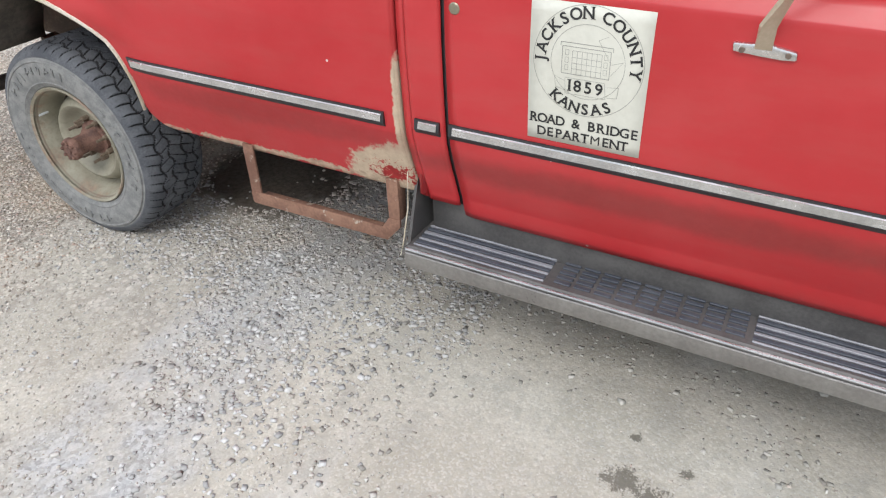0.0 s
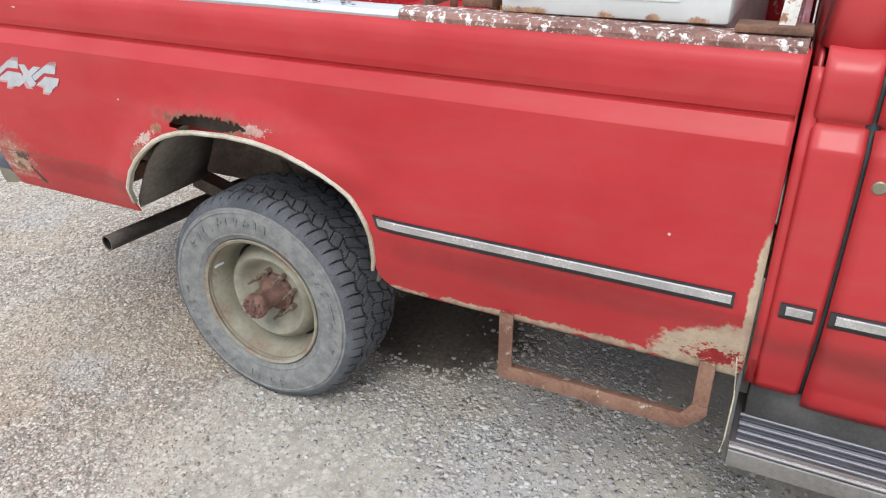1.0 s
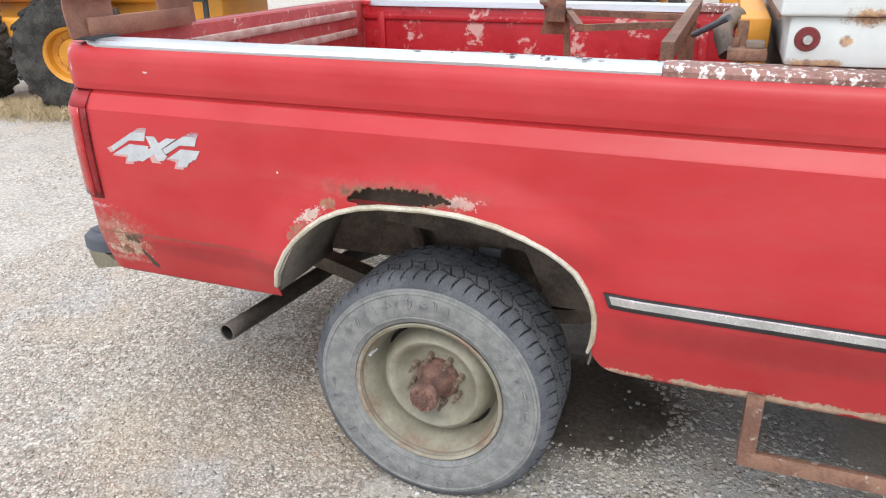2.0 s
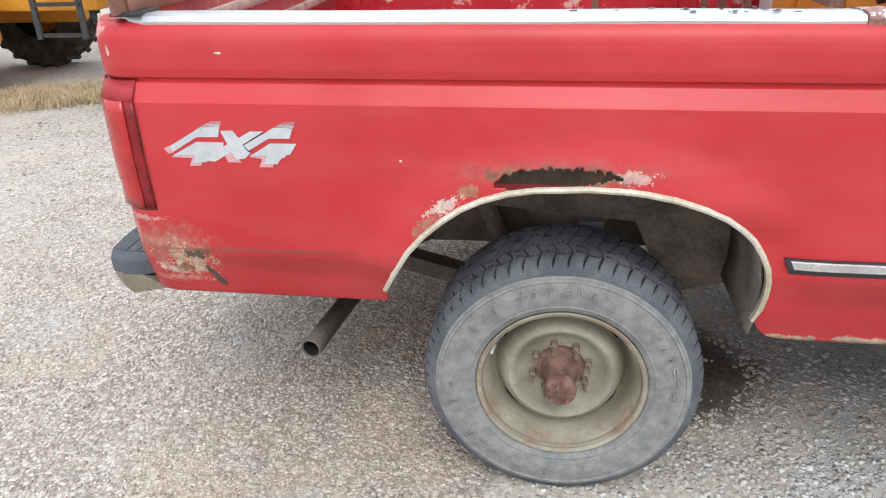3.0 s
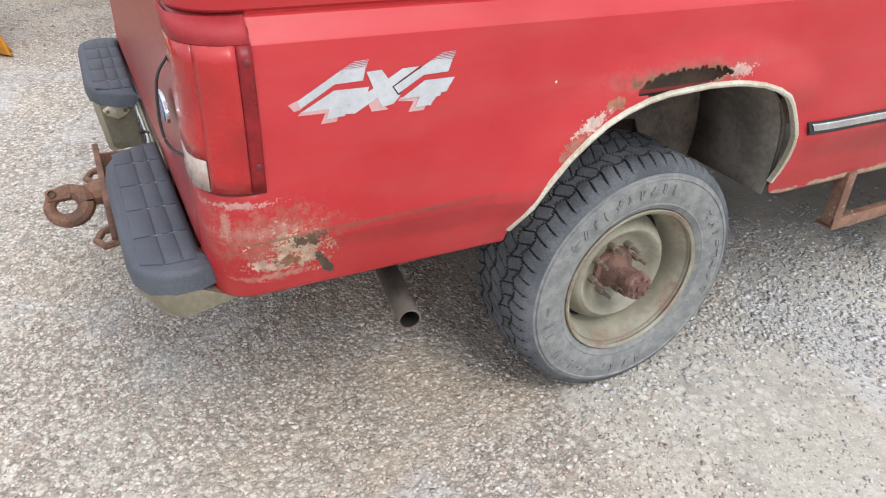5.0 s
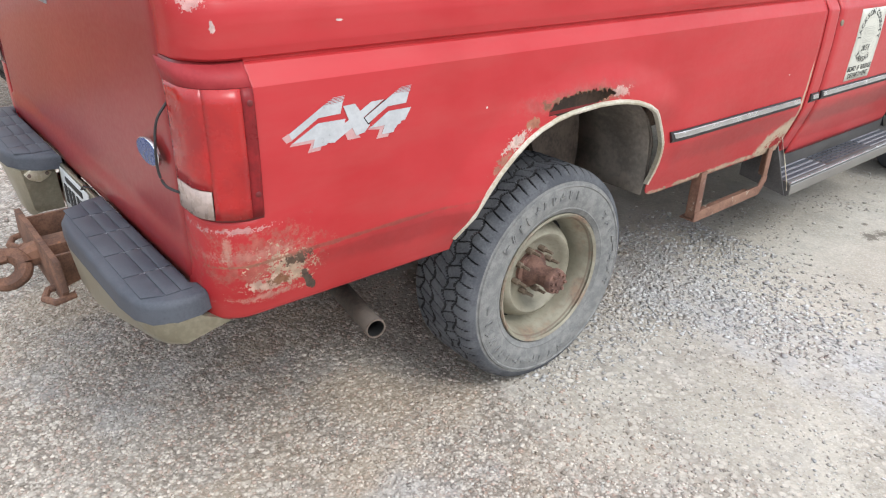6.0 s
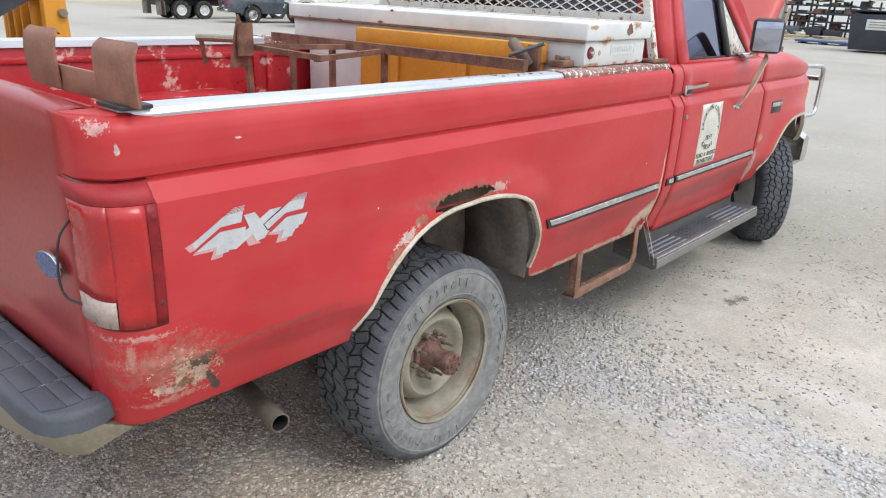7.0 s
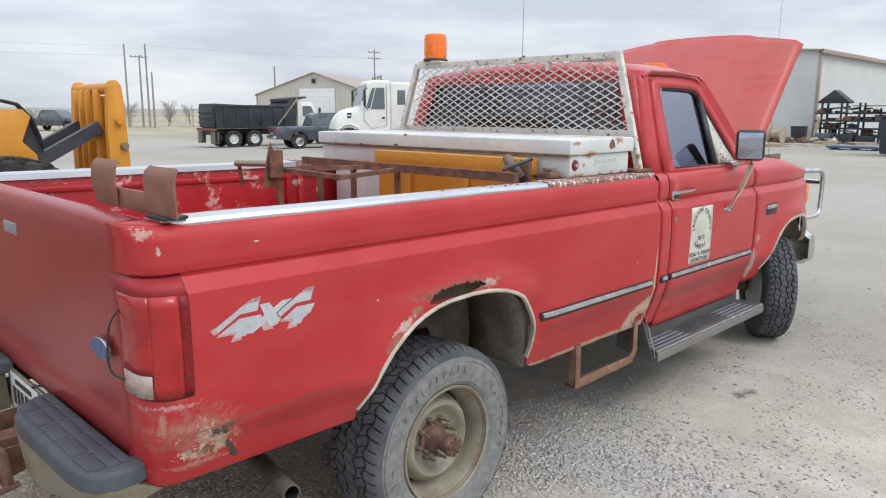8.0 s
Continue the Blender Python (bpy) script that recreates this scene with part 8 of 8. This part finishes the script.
def metal_shed(at, length, width, eave, ridge, wall, label, door=None):
    """A gabled metal building: gables face -y and +y, the long sides run along y."""
    b = thing("metal_building", label, "building", at=at)

    def gable(x):
        return eave + (ridge - eave) * (1 - abs(x) / (width / 2))
    for y, s in ((0.0, -1), (length, 1)):
        ribbed(-width / 2, width / 2, 0, gable, 0.5, wall, b, "gable_wall", y, s)
    for s in (-1, 1):
        rows = []
        for y in frange(0, length, 0.5):
            for dy, d in ((-0.15, 0.0), (-0.06, 0.03), (0.06, 0.03), (0.15, 0.0)):
                yy = min(max(y + dy, 0), length)
                rows.append([(s * (width / 2 + d), yy, 0), (s * (width / 2 + d), yy, eave)])
        part("side_wall", sheet(rows), wall, b, smooth=0, thick=0.01)
        q = bmesh.new()
        q.faces.new([q.verts.new(v) for v in ((s * (width / 2 + 0.25), -0.2, eave - 0.03), (0, -0.2, ridge + 0.05), (0, length + 0.2, ridge + 0.05), (s * (width / 2 + 0.25), length + 0.2, eave - 0.03))])
        part("roof", q, M_ROOF, b, smooth=0, thick=0.08)
        part("eave_trim", box(s * (width / 2 + 0.1) - 0.08, s * (width / 2 + 0.1) + 0.08, -0.2, length + 0.2, eave - 0.16, eave - 0.02, 0.01), M_ROOF, b)
        part("downpipe", box(s * (width / 2) - 0.06, s * (width / 2) + 0.06, -0.13, -0.03, 0, eave - 0.1, 0.01), M_ROOF, b)
    if door:
        x0, x1, h = door
        d = part("roller_door", box(x0, x1, -0.10, -0.05, 0, h, 0.01), M_DOORW, b, "white roller door")
        for z in frange(0.5, h - 0.3, 0.5):
            part("door_rib", box(x0 + 0.03, x1 - 0.03, -0.115, -0.10, z - 0.015, z + 0.015, 0.004), M_DOORW, d)
    part("gable_vent", box(-0.22, 0.22, -0.12, -0.04, ridge - 1.05, ridge - 0.6, 0.01), M_BLACK, b)
    return b


metal_shed(Matrix.Translation((43.5, 60.8, 0)) @ Matrix.Rotation(radians(-58), 4, "Z"), 30, 13.0, 3.8, 6.0, M_BEIGEWALL, "beige metal workshop with a white roller door", (-1.65, 2.3, 4.4))
shed = thing("long_shed", "long grey ribbed metal shed with a brown eave", "building", at=Matrix.Translation((40.9, 10.8, 0)))
ribbed(0, 40, 0, lambda x: 4.9, 0.4, M_SIDING, shed, "long_wall", 0.0, -1)
rows = []
for y in frange(0, 16, 0.4):
    for dy, d in ((-0.12, 0.0), (-0.05, 0.014), (0.05, 0.014), (0.12, 0.0)):
        yy = min(max(y + dy, 0), 16)
        rows.append([(-d, yy, 0), (-d, yy, 4.9 + 0.45 * (1 - abs(yy - 8) / 8))])
part("gable_wall", sheet(rows), M_SIDING, shed, smooth=0, thick=0.01)
for y0, y1, z0, z1 in ((-0.3, 8, 4.85, 5.36), (16.3, 8, 4.85, 5.36)):
    q = bmesh.new()
    q.faces.new([q.verts.new(v) for v in ((-0.3, y0, z0), (40.3, y0, z0), (40.3, y1, z1), (-0.3, y1, z1))])
    part("roof", q, M_ROOF, shed, smooth=0, thick=0.08)
part("eave_trim", box(-0.3, 40.3, -0.32, -0.2, 4.66, 4.9, 0.02), M_ROOF, shed)
part("downpipe", box(-0.08, 0.12, -0.18, -0.04, 0, 4.7, 0.02), M_ROOF, shed, "brown corner downpipe")
part("far_walls", box(39.95, 40.0, 0, 16, 0, 4.8, 0.01), M_SIDING, shed)

# clutter in front of the shed
hut = thing("pipe_rack", "dark steel rack with a small pitched roof, crammed with scrap", "rack", at=Matrix.Translation((39.7, 9.1, 0)) @ Matrix.Scale(0.77, 4))
q = prism([(-0.62, 2.72), (0.35, 3.5), (1.32, 2.72), (1.28, 2.62), (-0.58, 2.62)], "x", -0.6, 0.6, 0.02)
part("roof", q, M_DUMP, hut, "small dark pitched roof")
for x in (-0.6, 0.6):
    for y in (-1.3, -0.2, 1.0):
        part("post", box(x - 0.06, x + 0.06, y - 0.06, y + 0.06, 0, 2.65, 0.01), M_DUMP, hut)
for z in (0.45, 0.95, 1.45, 1.95):
    part("shelf", box(-0.7, 0.7, -4.2, 1.4, z - 0.05, z + 0.05, 0.01), M_DUMP, hut)
    for k in range(22):
        y0 = r3.uniform(-4.1, 1.0)
        if k % 2:
            a = Vector((r3.uniform(-0.85, -0.5), y0, z + r3.uniform(0.08, 0.35)))
            part("scrap_pipe", tube([a, a + Vector((r3.uniform(0.2, 1.0), r3.uniform(-0.9, 0.9), r3.uniform(-0.05, 0.12)))], r3.uniform(0.03, 0.08), 8), r3.choice((M_FRAME, M_DUMP, M_STEEL, M_BLACK)), hut)
        else:
            part("scrap", box(r3.uniform(-0.7, -0.3), r3.uniform(-0.1, 0.6), y0, y0 + r3.uniform(0.15, 0.6), z + 0.04, z + 0.04 + r3.uniform(0.06, 0.42), 0.02), r3.choice((M_FRAME, M_DUMP, M_DUMP, M_BLACK, M_RUST)), hut)
for y in (-2.4, -4.1):
    part("post", box(-0.05, 0.05, y - 0.05, y + 0.05, 0, 2.3, 0.01), M_DUMP, hut)
part("awning", moved(box(-0.8, 0.8, -4.3, -0.9, 0, 0.05, 0.01), Matrix.Translation((0, 0, 2.42))), M_DUMP, hut)
for y in (0.6, -0.7, -1.9):
    part("crate", box(-1.3, -0.6, y - 0.5, y + 0.5, 0.0, r3.uniform(0.4, 0.7), 0.02), r3.choice((M_DUMP, M_NAVY)), hut)
part("leaning_plank", tube([(-1.0, 1.3, 0.0), (-0.75, 1.05, 1.7)], 0, flat=(0.05, 0.2)), M_WOOD, hut, "weathered plank leaning on the rack")
dumpster = thing("dumpster", "black steel dumpster with a pale label", "dumpster", at=Matrix.Translation((29.0, 3.35, 0)) @ Matrix.Scale(0.88, 4))
part("body", prism([(-1.2, 0.1), (1.2, 0.1), (1.35, 1.5), (-1.35, 1.5)], "x", -0.9, 0.9, 0.03), M_DUMP, dumpster)
part("lid", moved(box(-0.95, 0.95, -1.4, 1.4, 0, 0.06, 0.02), Matrix.Translation((0, 0, 1.53)) @ Matrix.Rotation(radians(4), 4, "Y")), M_DUMP, dumpster)
part("label_panel", box(-0.93, -0.9, -0.2, 0.7, 0.9, 1.3, 0.005), M_WHITE, dumpster, "pale panel with illegible lines")
for z in (1.0, 1.1, 1.2):
    part("label_bar", box(-0.94, -0.93, -0.1, 0.6, z - 0.02, z + 0.02, 0, seg=1), M_STEEL, dumpster)
bin2 = thing("waste_bin", "black plastic bin by the shed corner", "bin", at=Matrix.Translation((40.1, 11.2, 0)) @ Matrix.Scale(0.66, 4))
part("body", prism([(-0.45, 0.0), (0.45, 0.0), (0.55, 1.15), (-0.55, 1.15)], "x", -0.4, 0.4, 0.03), M_BLACK, bin2)
part("lid", box(-0.45, 0.45, -0.6, 0.6, 1.15, 1.22, 0.03), M_BLACK, bin2)
spool = thing("cable_spool", "wooden cable spool lying by the shed", "spool", at=Matrix.Translation((36.1, 10.95, 0.45)))
part("flange", lathe([(0, -0.34), (0.45, -0.34), (0.45, -0.28), (0, -0.28)], 24), M_WOOD, spool)
part("flange", lathe([(0, 0.34), (0.45, 0.34), (0.45, 0.28), (0, 0.28)], 24), M_WOOD, spool)
part("drum", lathe([(0.22, -0.28), (0.22, 0.28)], 20), M_WOOD, spool)


def pallet(at, label):
    p = thing("pallet", label, "pallet", "pallets by the shed", at)
    for k in range(6):
        part("board", box(-0.6, 0.6, -0.5 + k * 0.18, -0.38 + k * 0.18, 0.10, 0.12, 0.003), M_WOOD, p)
    for x in (-0.55, 0, 0.55):
        part("bearer", box(x - 0.04, x + 0.04, -0.5, 0.52, 0.0, 0.10, 0.003), M_WOOD, p)
    return p


p0 = pallet(Matrix.Translation((33.0, 10.1, 0)) @ Matrix.Rotation(0.4, 4, "Z"), "weathered pallet on the ground")
copy_thing(p0, Matrix.Translation((34.2, 10.9, 0)) @ Matrix.Rotation(-0.2, 4, "Z"))
copy_thing(p0, Matrix.Translation((37.4, 8.9, 0)) @ Matrix.Rotation(0.1, 4, "Z"))
copy_thing(p0, Matrix.Translation((37.8, 7.5, 0)) @ Matrix.Rotation(0.7, 4, "Z"))
blue = thing("blue_skid", "faded blue steel skid on the ground", "skid", at=Matrix.Translation((32.3, 6.3, 0)))
part("deck", box(-0.5, 0.5, -1.0, 1.0, 0.08, 0.16, 0.02), M_BLUEP, blue)
for y in (-0.8, 0, 0.8):
    part("runner", box(-0.5, 0.5, y - 0.06, y + 0.06, 0.0, 0.09, 0.01), M_BLUEP, blue)
for k in range(9):
    x, y, a = r3.uniform(33.0, 39.0), r3.uniform(7.3, 11.5), r3.uniform(0, 3.1)
    single("loose_board", box(-r3.uniform(0.4, 1.0), r3.uniform(0.4, 1.0), -0.07, 0.07, 0.0, 0.04, 0.005, m=Matrix.Translation((x, y, 0)) @ Matrix.Rotation(a, 4, "Z")), M_WOOD, "loose weathered board on the ground", "board", "loose boards by the shed")
for k in range(7):
    x, y = r3.uniform(36, 39.4), r3.uniform(7.8, 11.3)
    q = bmesh.new()
    bmesh.ops.create_icosphere(q, subdivisions=2, radius=0.3)
    for v in q.verts:
        v.co *= 0.6 + 0.7 * (noise.noise(v.co * 4 + Vector((k, 0, 0))) + 0.5)
        v.co.z = max(v.co.z * 0.6 + 0.12, 0.0)
    single("scrap_heap", moved(q, Matrix.Translation((x, y, 0))), r3.choice((M_FRAME, M_RUST, M_WOOD, M_STEEL)), "small heap of mixed scrap", "scrap", "scrap by the shed")

# ---------------- poles, wires, fence, far trees ----------------


def utility_pole(x, y, h, arms, label="weathered wooden utility pole"):
    p = thing("utility_pole", label, "pole", "utility poles", at=Matrix.Translation((x, y, 0)))
    part("shaft", tube([(0, 0, 0), (0.05, 0, h)], [0.14, 0.09], 10), M_POLE, p)
    for z in arms:
        part("crossarm", box(-1.1, 1.1, -0.06, 0.06, h - z, h - z + 0.12, 0.01), M_POLE, p)
        for xx in (-1.0, -0.4, 0.4, 1.0):
            part("insulator", lathe([(0, 0), (0.05, 0.0), (0.06, 0.08), (0.03, 0.16), (0, 0.16)], 8, m=Matrix.Translation((xx, 0, h - z + 0.12)) @ turnz), M_BLACK, p)
    return p


for px, py, h, arms in ((35.9, 89.9, 10.2, ()), (37.4, 89.2, 8.9, (0.3,)), (38.1, 88.9, 10.3, ()), (36.6, 84.1, 6.6, ()), (49.3, 77.3, 7.6, ()), (69.1, 81.3, 11.0, (0.5, 1.4))):
    utility_pole(px, py, h, arms)
fence = thing("chain_fence", "chain-link fence along the far edge of the lot", "fence", at=Matrix.Translation((0, 0, 0)))
FA, FB = Vector((-30.0, 98.0, 0)), Vector((48.0, 84.0, 0))
for k in range(27):
    p = FA.lerp(FB, k / 26)
    p.z = dip(p.x, p.y)
    part("post", tube([p, p + Vector((0, 0, 2.3))], 0.04, 6), M_STEEL, fence)
for z in (0.1, 0.8, 1.5, 2.25):
    part("wire", tube([FA + Vector((0, 0, z + dip(FA.x, FA.y))), FB + Vector((0, 0, z + dip(FB.x, FB.y)))], 0.02, 4), M_STEEL, fence)
for z, sag in ((10.2, 0.8), (11.4, 1.0)):
    pts = [Vector((35.9, 89.9, z - 1.4)).lerp(Vector((-60, 112, z)), t) - Vector((0, 0, sag * 4 * t * (1 - t))) for t in [i / 12 for i in range(13)]]
    single("overhead_wire", tube([p + Vector((0, 0, dip(p.x, p.y))) for p in pts], 0.007, 4), M_BLACK, "thin overhead wire between poles", "wire", "overhead wires")
pts = [Vector((38.1, 88.9, 10.1)).lerp(Vector((130, 75, 13.5)), t) - Vector((0, 0, 6 * t * (1 - t))) for t in [i / 12 for i in range(13)]]
single("overhead_wire", tube([p + Vector((0, 0, dip(p.x, p.y))) for p in pts], 0.007, 4), M_BLACK, "thin overhead wire between poles", "wire", "overhead wires")


def bare_tree(x, y, h, seed):
    """A leafless bush or tree: tapered trunk, limbs and many fine twigs."""
    r = random.Random(seed)
    t = thing("bare_tree", "leafless grey-brown tree at the field edge", "tree", "bare trees", at=Matrix.Translation((x, y, 0)))
    part("trunk", tube([(0, 0, 0), (0.03 * h, 0, h * 0.25), (0.0, 0.02 * h, h * 0.5)], [0.03 * h, 0.02 * h, 0.012 * h], 7), M_TWIG, t)
    q = bmesh.new()
    for k in range(34):
        a = r.uniform(0, 6.28)
        z0 = h * r.uniform(0.05, 0.45)
        ln = h * r.uniform(0.3, 0.55)
        e = Vector((math.cos(a) * ln * 0.6, math.sin(a) * ln * 0.6, z0 + ln * 0.75))
        tube([(0, 0, z0), e], [0.008 * h, 0.003 * h], 3, bm=q, caps=False)
        for j in range(5):
            b = Vector((0, 0, z0)).lerp(e, r.uniform(0.4, 1.0))
            tube([b, b + Vector((r.uniform(-1, 1), r.uniform(-1, 1), r.uniform(0.0, 1))) * h * 0.2], [0.003 * h, 0.0012 * h], 3, bm=q, caps=False)
    part("twigs", q, M_TWIG, t, smooth=0)
    return t


t0 = bare_tree(22.0, 103, 4.2, 1)
t1 = bare_tree(38.5, 96, 4.0, 2)
for k, (x, y, sc) in enumerate(((44.5, 97, 0.8), (47, 96, 0.9), (54, 93, 0.6), (30, 108, 0.7), (12, 108, 0.8), (4, 110, 0.9), (-8, 112, 0.8), (60, 130, 1.2), (95, 120, 1.1), (120, 60, 1.2), (130, 40, 1.3))):
    copy_thing((t0, t1)[k % 2], Matrix.Translation((x, y, 0)) @ Matrix.Rotation(k * 1.3, 4, "Z") @ Matrix.Scale(sc, 4))

# low far ridge of fields and woods on the horizon, pale with painted haze
M_FAR = varied("haze_painted_far_woods", (0.46, 0.49, 0.49), (0.54, 0.56, 0.54), 1.0, 0, 0.03, 0.2, 0)
rows = []
for k in range(181):
    a = 2 * math.pi * k / 180
    h = 3.6 + 2.2 * noise.noise(Vector((math.cos(a) * 3, math.sin(a) * 3, 1))) + 1.5 * noise.noise(Vector((math.cos(a) * 14, math.sin(a) * 14, 2)))
    h += dip(560 * math.cos(a), 560 * math.sin(a))
    rows.append([(560 * math.cos(a), 560 * math.sin(a), h - 22.0), (560 * math.cos(a), 560 * math.sin(a), h), (575 * math.cos(a), 575 * math.sin(a), h - 2.0)])
single("backdrop", sheet(rows), M_FAR, "line of far fields and woods, haze painted in its colour", "horizon", kind="structure")

# the far things stand on the falling ground
for ob in list(bpy.data.objects):
    if ob.parent is None and ob.type == "EMPTY" and math.hypot(ob.location.x, ob.location.y) > 12:
        ob.location.z += dip(ob.location.x, ob.location.y)
